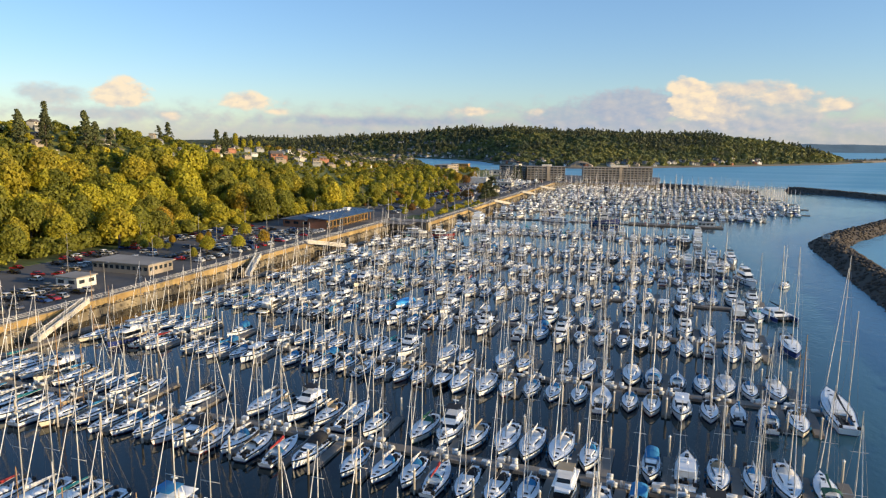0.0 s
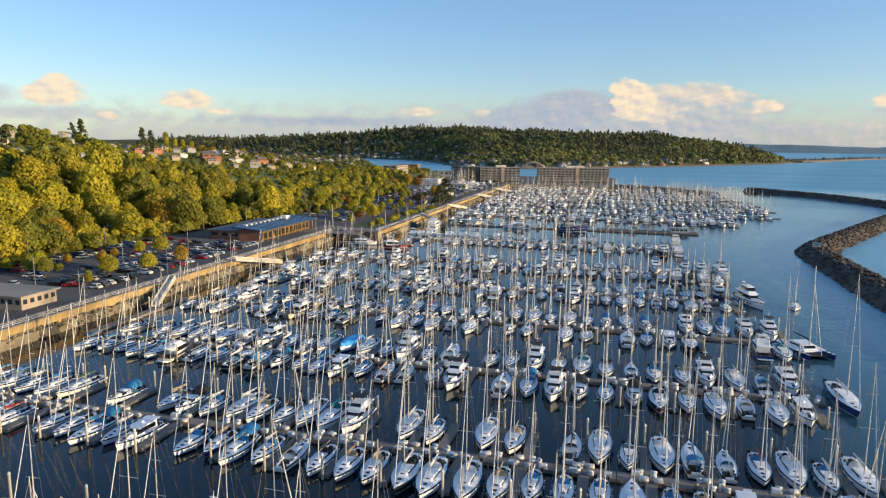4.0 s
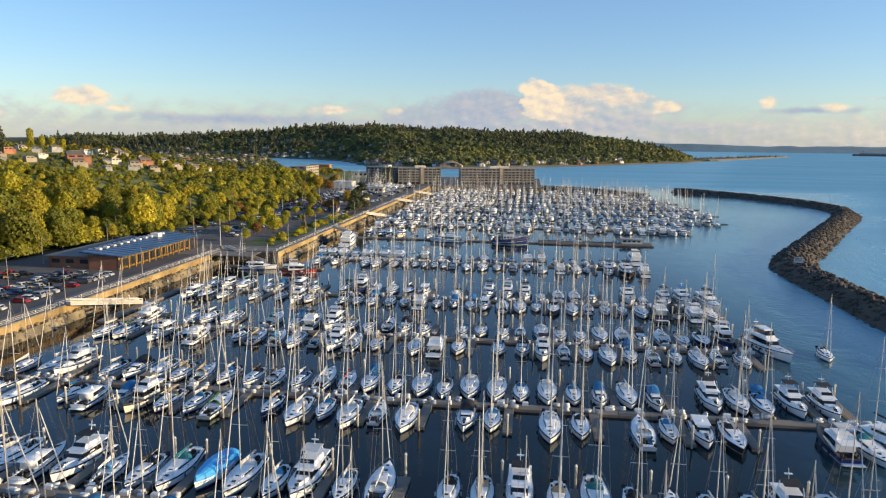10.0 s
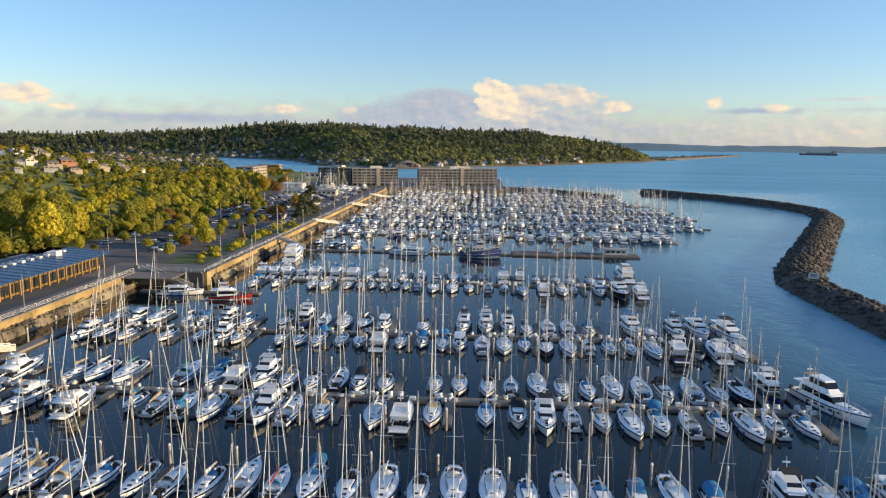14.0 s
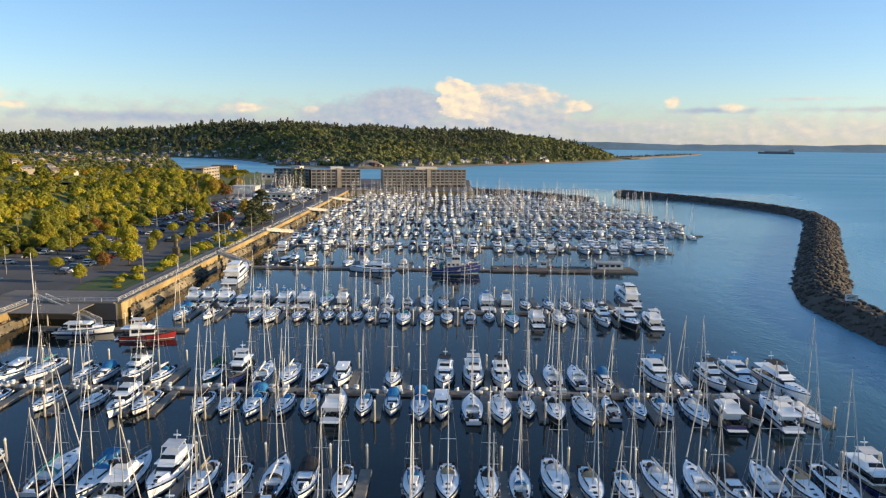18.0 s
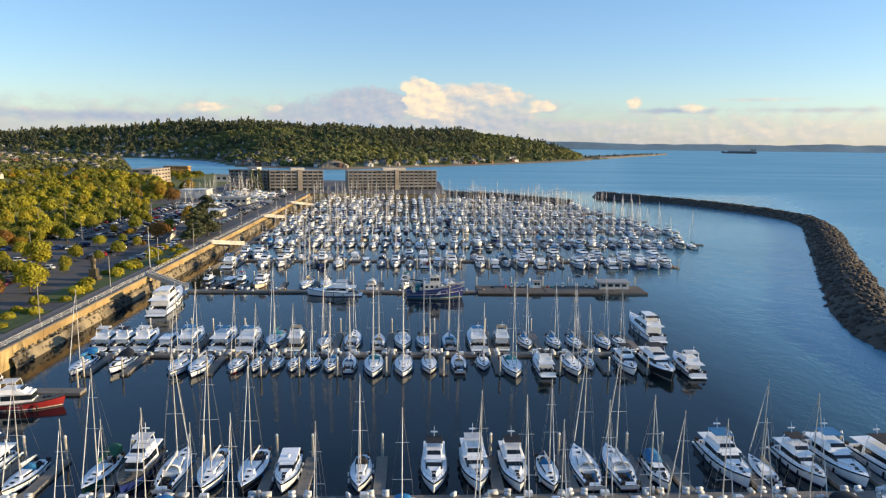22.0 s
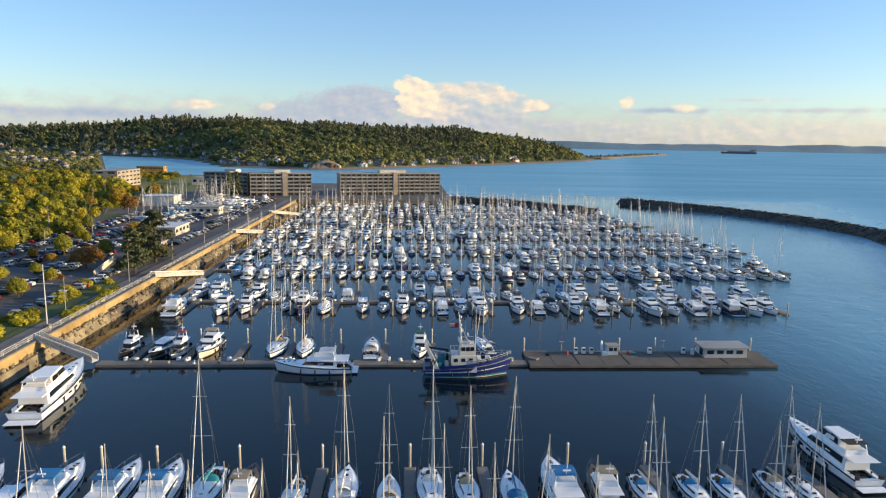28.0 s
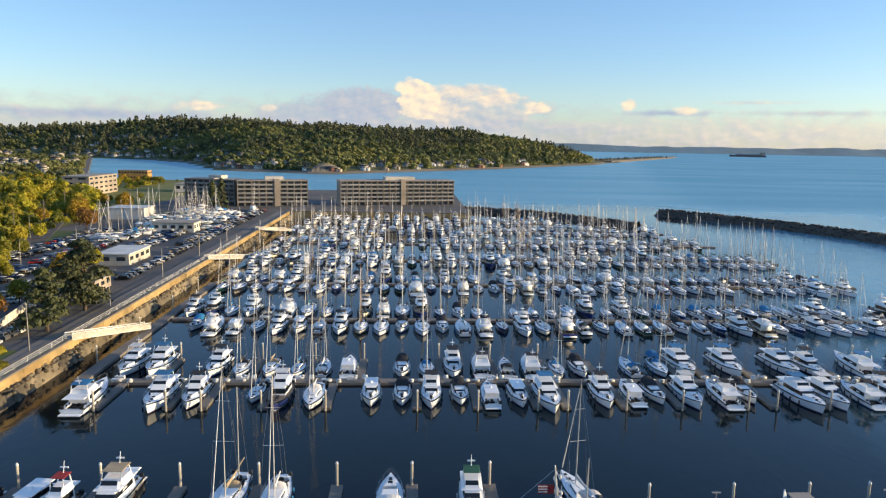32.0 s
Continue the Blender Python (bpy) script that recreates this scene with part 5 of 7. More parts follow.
BOX_MESH = Shape().box(-0.55, 0.55, -0.35, 0.35, 0, 0.62, chamfer=0.1).mesh("dock_box", BOXWHITE)
POST_MESH = Shape().box(-0.13, 0.13, -0.13, 0.13, 0, 1.0, chamfer=0.05).mesh("power_post", PILE_CAP)
rnd_boats = random.Random(11)
low_sail, low_motor = [], []


# berths along each float: place along x and kind of boat, in order from the seawall outwards
# s sloop, S large sloop, k small sloop (B blue, D dark, R red, G green, T teal), m motorboat and its length, M large, tr trawler
BERTHS = {
    (92, -1): "-88s -83.8s -80s -75.3s -71.6m9 -67.2sR -63.1s -59.4s -54.8sR -50.5m10 -42.7s -37.7s -33.4s -29.4sR -25.2s -20.9s -16.6s",
    (92, 1): "-80.7s -68s -63.5s -59.8m12 -54.8s -50.4s -45.5s -37.2sG -32.8m12 -28.2s -23.2s -19.1s -14.5s -10.1s -1.1m9 3.8m10 8.2s 12.9s 17.2s",
    (131, -1): "-111.8sR -103.4s -99.4s -94.8sB -90.1s -86.4m10 -77s -72.6sD -68.9sB -64.3s -59.7s -55.2s -50.8s -46.8sR -41.9sD -38.1s -33s -28.7s -24.2s -19.9s -15.1s -10.8s -5.8s -1.9s 3.2m10",
    (131, 1): "-100.5m9 -90.4s -86.7m10 -82.1s -76.9s -72.9s -68.2s -64.2s -60sT -55.8m12 -46.3s -41.8s -33.3s -28.7sR -19.7s -15.6s -11.3k -6.4s -2.1sB 2.5s 7.1sR 11.5s 15.8s 20.6s",
    (170, -1): "-97.5s -91.7sD -87.2sB -83m9 -77.6s -73.4sB -69.1m11 -64.1s -58.8s -54.7s -48.9s -44.4m11 -34.7s -29.7sB -24.8m11 -20.1m9 -15.2s -10m9 -5.7sD -0.7s 4.1s 9.1s 14.2s 18.6m10",
    (170, 1): "-111.3s -107.6s -103.9s -98.3m10 -93.3m12 -87.3s -82.5s -78.2sT -68.4s -63.4s -59.4m12 -53.8s -48.9s -39.7s -35.2s -30.3m12 -25.2s -20.4S -15.5s -10.4s -5.9s -0.3s 4.2m12 9.7s 14.4m9 19.4m11",
    (209, -1): "-131.3s -127m10 -121s -111.9k -106.9m11 -101.9m9 -97.6tr -92.9s -87.6s -83.3sG -73.9sD -68.6s -64.3s -59.6s -54.8s -49.7s -39.7m9 -35.3s -25.7s -20.7s -10.9s -6.5s -1.4m11 3.2sD 18.3tr",
    (209, 1): "-131.3s -125.5s -121.8m12 -112.5s -107.7m10 -102.6s -97.8s -93.3s -88.3s -82.9s -78.5s -73.3s -68.7s -64sR -59.6sB -54.4s -49.6s -45s -40.4s -35.2s -30.7s -25.8s -21s -16.3m9 -11.2s -6.4m9 3.7m11 8.3s 12.5sB 17.9m12 23.5m12",
    (249, -1): "-117m11 -111.3sD -107m12 -97.4k -92.8s -87.9sB -83.3s -78.1s -73.6m12 -69.4s -64s -54.8s -50.1m11 -45.2s -36.1s -30.7m9 -26.2m11 -21.6s -16.8s -12.1s -7.3sB -2.5s 2.4s 7.2s 11.3s 16.7s",
    (249, 1): "-127.7m12 -116.3s -112.2s -106.5S -94.8sT -88.4sB -84m11 -79.2m12 -74.1s -69.3s -64.3sD -60.2m10 -55.2s -45.7s -41.1s -35.7s -31.4s -26.4s -21.8s -17.1s -12.2s -7s -2.9m10 2.3s 6.9s 11.5sD 16.8tr",
    (290, -1): "-103s -97.3m11 -93.6sR -83.6s -79.2s -74.7sB -69.5s -65.1sR -60.4m11 -55.7s -50.8m9 -45.9sB -42.2m11 -36.9s -32s -27.4s -22.7sD -17.6s -12.9s -8.3s -3.7s 1.4S 6tr 14.9m12",
    (290, 1): "-111.7s -107.7m9 -102.3m11 -96.6s -86.9sG -82.1tr -77.2s -72s -66.6sD -61.8m11 -51.8s -41.8m12 -36.1m12 -30.7m12 -26.1s -20.7s -15.9s -10.8m9 0.1m14 4.1sD 10.5m12 16.2m14",
    (350, -1): "-110.7sB -103.4m9 -91.3s -87.3s -80.2s -76.2k -72.5k -68.8k -65.1k -61.4s -57.7s -52.7S -46.7s -41.5s -35.5s -30.4k -24.8S -18.4m12 -12.4s -8.7k -0.9m11 11.1m12",
    (350, 1): "-112.7m12 -108.3m11 -104.2m12 -99m11 -94.5M -87.1M -81.4M -75.9S -70.7tr -64.7s -58.4s -52.6s -47.2s -42.5s -36.6sB -30.4m13 -24.9tr -19.3s -12.8s -8.1s -1.4s 2.3k",
    (464, -1): "-111.1m14 -99.2m14 -93.4m12 -82.9k -78.4tr -72.5s -62.4m10 -56.8m10 -51.6m11 -46.4m9 -41m11 -35.8m11 -30.7m13 -20.3m11 -15m10 -10.4m9 -4.5m13 1.7m11 6.6m9 16.4m13 21.6m12 28.2m12 33.7m11",
    (464, 1): "-110.5m13 -105.4m14 -93.8m11 -88.7s -83s -77.6k -72.6s -67.7m10 -57m10 -52.1s -46.7m11 -41.1m12 -36m10 -31m11 -25.7s -21m10 -10.5sB -4.4sB 0.8m14 10.7m13 22.5m14 27.8m12 38m14 50.6m13",
}
KINDS = {"s": ("sail", (1, 2, 5, 9, 1, 5)), "S": ("sail", (8, 5)), "k": ("sail", (0,)), "sB": ("sail", (3,)), "sD": ("sail", (6, 12)), "sR": ("sail", (11, 2)), "sG": ("sail", (4, 10)), "sT": ("sail", (8,)),
         "m9": ("motor", (0, 1)), "m10": ("motor", (2, 1)), "m11": ("motor", (3, 2)), "m12": ("motor", (4, 3)), "m13": ("motor", (6, 4)), "m14": ("motor", (6,)), "M": ("motor", (6,)), "tr": ("motor", (5, 7)), "k7": ("sail", (7,))}


def berth_list(y, side, x0, x1, pitch, motor_share):
    """The boats on one side of a float; berths without an entry are filled in the same mix."""
    row = []
    for word in BERTHS.get((y, side), "").split():
        n = len(word.rstrip("0123456789").rstrip("smkSMtrBDRGT")) if word[-1].isdigit() else len(word.rstrip("smkSMtrBDRGT"))
        row.append((float(word[:n]), word[n:]))
    lo, hi = (row[0][0], row[-1][0]) if row else (x1, x1)
    def fill(a, b):
        x = a
        while x < b:
            if rnd_boats.random() > 0.05:
                code = rnd_boats.choice(("m9", "m10", "m11", "m12", "m13", "tr")) if rnd_boats.random() < motor_share else rnd_boats.choice(("s", "s", "s", "s", "S", "k", "sB", "sD", "sR", "sG", "sT", "k7"))
                row.append((x, code))
            x += pitch
    fill(x0 + 2.6, lo - 4.0)
    if row and (y, side) in BERTHS:
        fill(hi + 4.8, x1 - 2)
    return sorted(row)


def dock(y, x0, x1, pitch, length, motor_share, near=True, walk_w=1.15):
    """One float with fingers, piles, boxes and its boats."""
    root = thing("dock", "grey concrete float with fingers, white-capped piles and power posts", "dock", "boat floats")
    seg = (x1 - x0) / 8
    for i in range(8):
        part("float", Shape().box(x0 + i * seg + 0.04, x0 + (i + 1) * seg - 0.04, y - walk_w, y + walk_w, 0.0, DOCK_Z, chamfer=0.07), CONCRETE, root)
    for side in (1, -1):
        row = berth_list(y, side, x0, x1, pitch, motor_share)
        for i, (x, code) in enumerate(row):
            kind, choices = KINDS[code]
            k = rnd_boats.choice(choices)
            L = (SAILS if kind == "sail" else MOTORS)[k][0]
            gap = row[i + 1][0] - x if i + 1 < len(row) else 99
            if near and (i % 2 == 1 or gap > 7):
                fx = x + min(gap / 2, 2.7)
                if fx < x1 + 1:
                    finger(root, fx, y + side * walk_w, side, 15.0 if L >= 14 or (y, side) == (350, 1) else length - 1.0)
                if i % 8 == 3:
                    part("power_post", POST_MESH, None, root, at=Matrix.Translation((fx, y + side * (walk_w - 0.2), DOCK_Z)))
            turn = (0.0 if (y, side) == (350, 1) and kind == "motor" else math.pi if rnd_boats.random() < 0.8 else 0.0) + rnd_boats.uniform(-0.035, 0.035)
            yc = y + side * (walk_w + 0.6 + L / 2 + rnd_boats.random() * 0.7 + (1.2 if (y, side) == (350, 1) else 0.0))
            m = Matrix.Translation((x, yc, rnd_boats.uniform(-0.04, 0.04))) @ Matrix.Rotation(turn, 4, "Z")
            if near and (x > -98 or y > 340):
                boat(kind, k, m)
                if rnd_boats.random() < 0.5:
                    tagged(new("dock_box", BOX_MESH), "white fibreglass dock box on the float", "dock box", "dock boxes").matrix_basis = pose(x + 0.9, y + side * (walk_w - 0.38), DOCK_Z)
            else:
                (low_sail if kind == "sail" else low_motor).append((k, (x, yc, 0.0, turn, 1.0, 1.0)))
    return root


#    y,   from x, to x, pitch, slip length, share of motorboats
dock(53, -133, 24, 4.8, 11.0, 0.06, near=False)
for args in ((92, -133, 26, 4.7, 11.0, 0.12), (131, -133, 27, 4.7, 11.0, 0.10), (170, -133, 24, 4.7, 11.0, 0.15),
             (209, -133, 26, 4.8, 11.0, 0.20), (249, -133, 22, 4.8, 11.5, 0.22), (290, -133, 22, 4.9, 12.0, 0.28)):
    dock(*args)
dock(350, -114, 9, 5.2, 12.0, 0.35)
dock(464, -113, 53, 5.4, 13.0, 0.85)
dock(509, -115, 86, 5.0, 12.0, 0.45, near=False)
dock(553, -115, 92, 4.9, 11.5, 0.35, near=False)
dock(597, -116, 90, 4.9, 11.5, 0.35, near=False)
dock(640, -116, 84, 4.9, 11.5, 0.35, near=False)
dock(683, -116, 76, 4.9, 11.5, 0.40, near=False)
dock(722, -110, 30, 5.6, 11.5, 0.9, near=False)


def far_fleet(name, table, placements, build, label, category):
    """The boats of the far floats, joined into one mesh per kind."""
    protos, mats, slot = {}, [], {}
    for k in sorted({p[0] for p in placements}):
        L, a = table[k]
        ob = build(L, low=True, **a) if build is sail_boat else build(L, **a)
        meshes, slots = [], []
        for o in ob.children_recursive:
            me = o.data
            for mm in me.materials:
                if mm not in slot:
                    slot[mm] = len(mats)
                    mats.append(mm)
            meshes.append(me)
            slots.append([slot[mm] for mm in me.materials])
        protos[k] = proto_of(meshes, slots)
        for o in [ob, *ob.children_recursive]:
            bpy.data.objects.remove(o)
    return bulk(name, protos, placements, mats, label, category=category)


# boats on stands in the yard, far from the floats
yard = random.Random(41)
for i in range(58):
    x, y = yard.uniform(-186, -143), yard.uniform(612, 733)
    if not (x > -160 and y < 650):
        (low_sail if i % 3 else low_motor).append((i % 6, (x, y, LOT + 0.44, yard.choice((0.2, 1.8, 3.3, 4.9)) + yard.uniform(-0.2, 0.2), 1.0, 1.0)))
far_fleet("sailboats", SAILS, low_sail, sail_boat, "crowd of white sailing yachts on the far floats", "sailboats")
far_fleet("motorboats", MOTORS, low_motor, motor_boat, "crowd of white motorboats on the far floats", "motorboats")

# long float with the fuel station
fuel = thing("dock", "long concrete fuel float with pumps and a small office", "dock", "boat floats")
for i in range(9):
    part("float", Shape().box(-112 + i * 9.6, -112 + (i + 1) * 9.6 - 0.1, 409.6, 412.4, 0, DOCK_Z, chamfer=0.08), CONCRETE, fuel)
for i in range(5):
    part("float", Shape().box(-25.5 + i * 10.4, -25.5 + (i + 1) * 10.4 - 0.1, 409.0, 418.4, 0, DOCK_Z + 0.1, chamfer=0.08), DECKING, fuel)
for i, x in enumerate((-106.1, -95.6, -85.5, -75.3, -65.1, -55.2, -44.8)):
    finger(fuel, x, 412.4, 1, 11.5)
for x in (-25, -14, -4, 4, 13, 25.5):
    pile(fuel, x, 418.8, 3.2)

# ---- boats with a place of their own ----
def place(ob, x, y, heading):
    """heading: degrees from +y, counter-clockwise."""
    ob.matrix_basis = pose(x, y, 0, 0, 0, heading)
    return ob


place(motor_boat(24.0, "yacht", canvas=CANVAS_WHITE, label="very large white motor yacht moored below the seawall", name="motor_yacht"), -112, 395, 4)
place(motor_boat(19.0, "yacht", canvas=CANVAS_BLACK, label="long white motor yacht on the float end", name="motor_yacht"), 11.5, 369, 2)
place(motor_boat(17.5, "yacht", canvas=CANVAS_TAN, label="tall white motor yacht on the float end", name="motor_yacht"), 25.0, 251.5, 194)
place(motor_boat(15.4, "flybridge", canvas=CANVAS_WHITE, label="white motor yacht alongside the long float", name="motor_yacht"), -68.8, 407.3, 90)
place(motor_boat(17.5, "flybridge", canvas=CANVAS_BLACK, label="white sport yacht on the float end", name="motor_yacht"), 22.6, 295, 184)
place(motor_boat(15.5, "flybridge", canvas=CANVAS_BLACK, hull_m=BLACK_HULL, label="dark hulled sport yacht on the float end", name="motor_yacht"), 5.3, 341, 180)
place(sail_boat(20.0, cover=CANVAS_BLACK, ketch=True, label="very large white ketch on the float end", beam=0.25), 29.5, 132, 0)
place(sail_boat(17.0, cover=CANVAS_WHITE, hull_m=NAVY, label="large navy sloop on the float end", beam=0.26), 27.6, 172, 180)
place(catamaran(), 28.4, 203.4, 200)
place(sail_boat(9.5, cover=CANVAS_TAN, label="small sailing yacht lying off the floats in open water"), 36.5, 250, 170)
place(tarp_boat(10.2, CANVAS_SKY, "motorboat under a bright blue tarpaulin"), -73.0, 178.5, 176)
place(tarp_boat(12.0, CANVAS_BLACK, "boat under a dark grey cover"), 10.6, 283, 180)
place(fishing_vessel(), -38.5, 405.6, -90)
place(motor_boat(12.5, "trawler", canvas=CANVAS_WHITE, hull_m=RED_HULL, label="red hulled workboat with white wheelhouse"), -110.5, 322.5, -82)
place(motor_boat(13.0, "sedan", label="low white cruiser alongside the short float"), -127, 326.5, -85)
place(motor_boat(9.0, "trawler", canvas=CANVAS_BLACK, hull_m=BLACK_HULL, label="small black workboat with a dark wheelhouse"), -108.8, 418.6, 176)
place(motor_boat(10.6, "sedan", hull_m=BLACK_HULL, label="dark hulled cruiser with a white cabin"), -102.4, 419.2, 172)
place(motor_boat(8.4, "trawler", canvas=CANVAS_RED, hull_m=GEL_RED, label="small white trawler with red trim"), -98.4, 418.2, 176)
place(motor_boat(12.6, "flybridge", canvas=CANVAS_TAN, hull_m=CREAM, label="cream motor cruiser with a tan awning"), -92.8, 420.0, 178)
place(sail_boat(12.8, cover=CANVAS_TAN, hood=CANVAS_TAN, ketch=True, label="white ketch with furled tan sails"), -78.4, 420.6, 177)
place(sail_boat(12.0, cover=CANVAS_WHITE, hood=CANVAS_WHITE, label="white sloop with pale canvas"), -72.4, 420.4, 182)
place(motor_boat(11.0, "express", canvas=CANVAS_WHITE, label="white express cruiser moored stern to the float"), -58.0, 420.0, 0)
place(motor_boat(10.4, "flybridge", canvas=CANVAS_GREEN, label="white flybridge cruiser with a green bimini"), -47.6, 419.6, 178)
place(sail_boat(10.6, cover=CANVAS_WHITE, label="white sloop under a pale winter cover", awning=CANVAS_WHITE), -33.4, 421.6, 12)

# short float at the step of the seawall
step = thing("dock", "short concrete float at the step of the seawall", "dock", "boat floats")
part("float", Shape().box(-141, -104, 327.5, 330, 0, DOCK_Z, chamfer=0.07), CONCRETE, step)
for x in (-139, -120, -106):
    pile(step, x, 331)
for name, x, y0, y1 in (("dock", -137.5, 92, 131), ("dock", -137.5, 170, 209), ("dock", -137.5, 249, 290), ("dock", -117, 464, 553)):
    d = thing(name, "concrete float along the seawall linking the main floats", "dock", "boat floats")
    part("float", Shape().box(x - 1.3, x + 1.3, y0, y1, 0, DOCK_Z, chamfer=0.07), CONCRETE, d)
    for i in range(4):
        pile(d, x - 1.7, y0 + (y1 - y0) * (i + 0.5) / 4)


def gangway(x0, y0, x1, y1, z0=LOT + 0.3, z1=DOCK_Z + 0.2):
    """A trussed aluminium ramp from the quay to a float."""
    root = thing("gangway", "white trussed gangway from the seawall down to a float", "gangway", "gangways")
    a, b = Vector((x0, y0, z0)), Vector((x1, y1, z1))
    d = (b - a).normalized()
    s = d.cross(Vector((0, 0, 1))).normalized() * 0.9
    up = Vector((0, 0, 1.35))
    part("walkway", Shape().loft([[a - s, a + s, a + s + Vector((0, 0, 0.14)), a - s + Vector((0, 0, 0.14))], [b - s, b + s, b + s + Vector((0, 0, 0.14)), b - s + Vector((0, 0, 0.14))]], cap=True), STEELWHITE, root)
    for sgn in (1, -1):
        t = Shape()
        o = s * sgn
        n = max(4, int((b - a).length / 1.8))
        t.tube(a + o + up, b + o + up, 0.13, n=4)
        t.tube(a + o, b + o, 0.1, n=4)
        for i in range(n + 1):
            p = a.lerp(b, i / n) + o
            t.tube(p, p + up, 0.085, n=4)
            if i < n:
                q = a.lerp(b, (i + 1) / n) + o
                t.tube(*((p, q + up) if i % 2 else (p + up, q)), 0.085, n=4)
        part("truss", t, STEELWHITE, root)
        k = o.normalized() * 0.03
        part("side_panel", Shape().loft([[a + o - k, a + o + k, a + o + k + up * 0.8, a + o - k + up * 0.8], [b + o - k, b + o + k, b + o + k + up * 0.8, b + o - k + up * 0.8]], cap=True), PILE, root)
    return root


gangway(-146, 135, -138.5, 113)
gangway(-146, 214, -138.5, 196)
gangway(-146, 249, -138.0, 268)
gangway(-146, 341, -126.5, 331)
gangway(-125, 414, -112.5, 411)
gangway(-125, 477, -117.5, 499)
gangway(-125, 572, -114, 597, )
gangway(-125, 650, -114, 675)

# fuel station office, pumps and posts
shop = thing("fuel_office", "small white office with a flat roof on the fuel float", "building")
sh = Shape()
c = sh.house(413.4, 417.6, 4.6, 4.6, DOCK_Z + 0.1, 2.7, 0, 0, 0.0)
w = part("wall", sh, STEELWHITE, shop, at=Matrix.Translation((17.4, 0, 0)))
g = Shape()
for i in range(4):
    g.pane(c, "aft", 0.06 + 0.23 * i, 0.22 + 0.23 * i, 0.4, 0.8)
g.pane(c, "left", 0.2, 0.6, 0.05, 0.8)
part("window", g, WINDOW, w)
part("roof", Shape().box(12.2, 22.6, 412.8, 418.3, 2.77, 2.98, chamfer=0.08), GREYCLAD, shop)
for i, x in enumerate((-14.3, -12.6, -10.9, 1.8, 9.2)):
    p = thing("fuel_pump", "white fuel dispenser on the float", "fuel pump", "fuel pumps", at=pose(x, 416.0, DOCK_Z + 0.1))
    part("body", Shape().box(-0.4, 0.4, -0.3, 0.3, 0, 1.45, chamfer=0.1), BOXWHITE, p)
    part("dial_panel", Shape().box(-0.3, 0.3, -0.33, -0.3, 0.9, 1.3), TINTED, p)
    part("base", Shape().box(-0.5, 0.5, -0.4, 0.4, 0, 0.14), CANVAS_BLACK, p)
kiosk = thing("kiosk", "small white attendant hut on the fuel float", "kiosk", at=pose(-6.4, 416.2, DOCK_Z + 0.1))
kb = Shape()
kc = kb.house(-0.9, 0.9, 1.1, 1.1, 0, 1.9, 0, 0, 0.0)
kw = part("wall", kb, BOXWHITE, kiosk)
kg = Shape()
kg.pane(kc, "aft", 0.1, 0.5, 0.45, 0.85)
kg.pane(kc, "aft", 0.58, 0.9, 0.45, 0.85)
part("window", kg, WINDOW, kw)
part("roof", Shape().box(-1.4, 1.4, -1.2, 1.2, 1.98, 2.14, chamfer=0.05), ROOFTAN, kiosk)
board = thing("paddle_board", "white paddle board stood upright beside the hut", "paddle board", at=pose(-8.4, 416.4, DOCK_Z + 0.1, -8, 0, 20))
part("deck", Shape().loft([[(w * math.cos(a), 0.07 * math.sin(a), z) for a in [2 * math.pi * j / 8 for j in range(8)]] for z, w in ((0.0, 0.12), (0.4, 0.34), (1.5, 0.42), (2.4, 0.3), (2.9, 0.06))], cap=True), BOXWHITE, board)
chest = thing("ice_chest", "pale blue ice chest beside the hut", "ice chest", at=pose(-8.2, 415.3, DOCK_Z + 0.1))
part("body", Shape().box(-0.6, 0.6, -0.4, 0.4, 0, 0.8, chamfer=0.08), mat("pale_blue_enamel", (0.42, 0.62, 0.74), 0.4, var=0.06), chest)
for x, h in ((-17.2, 2.4), (5.0, 2.6)):
    g = thing("light_standard", "grey light standard with twin lamp heads on the float", "lamp", "float lamps", at=pose(x, 416.9, DOCK_Z + 0.1))
    part("pole", Shape().tube((0, 0, 0), (0, 0, h), 0.08, 0.06, n=6), LAMPGREY, g)
    part("lamp_head", Shape().box(-0.55, 0.55, -0.14, 0.14, h, h + 0.14, chamfer=0.04), LAMPGREY, g)
for x, y, w, h, m, words in ((-20.6, 412.8, 0.7, 0.5, CANVAS_BLACK, "black rubber hose coil on the float"), (-1.8, 413.2, 0.9, 0.5, CANVAS_TEAL, "teal plastic crate on the float"), (-3.0, 413.4, 0.4, 0.7, CANVAS_RED, "red fuel can on the float"),
                             (-16.2, 413.2, 0.35, 0.9, CANVAS_RED, "red fire extinguisher box on the float"), (11.2, 413.6, 0.7, 1.3, BOXWHITE, "white notice board with a red stripe"), (-24.0, 410.6, 2.0, 0.25, TIMBER, "grey timber pallet on the float")):
    tagged(part("dock_item", Shape().box(-w / 2, w / 2, -w * 0.35, w * 0.35, 0, h, chamfer=0.06), m, at=pose(x, y + 2.2, DOCK_Z + 0.1, 0, 0, x * 9)), words, "dock gear")
for i in range(10):
    part("plank_joint", Shape().box(-25.4 + i * 5.2, -25.3 + i * 5.2, 409.1, 417.1, DOCK_Z + 0.09, DOCK_Z + 0.115), CANVAS_BLACK, fuel)
part("fender_beam", Shape().box(-25.4, 26.4, 408.65, 408.95, 0.1, DOCK_Z + 0.12, chamfer=0.05), TIMBER, fuel, "dark timber rubbing beam")
part("fender_beam", Shape().box(-25.4, 12.0, 417.2, 418.2, DOCK_Z + 0.1, DOCK_Z + 0.16), SAND, fuel, "pale worn timber walkway")


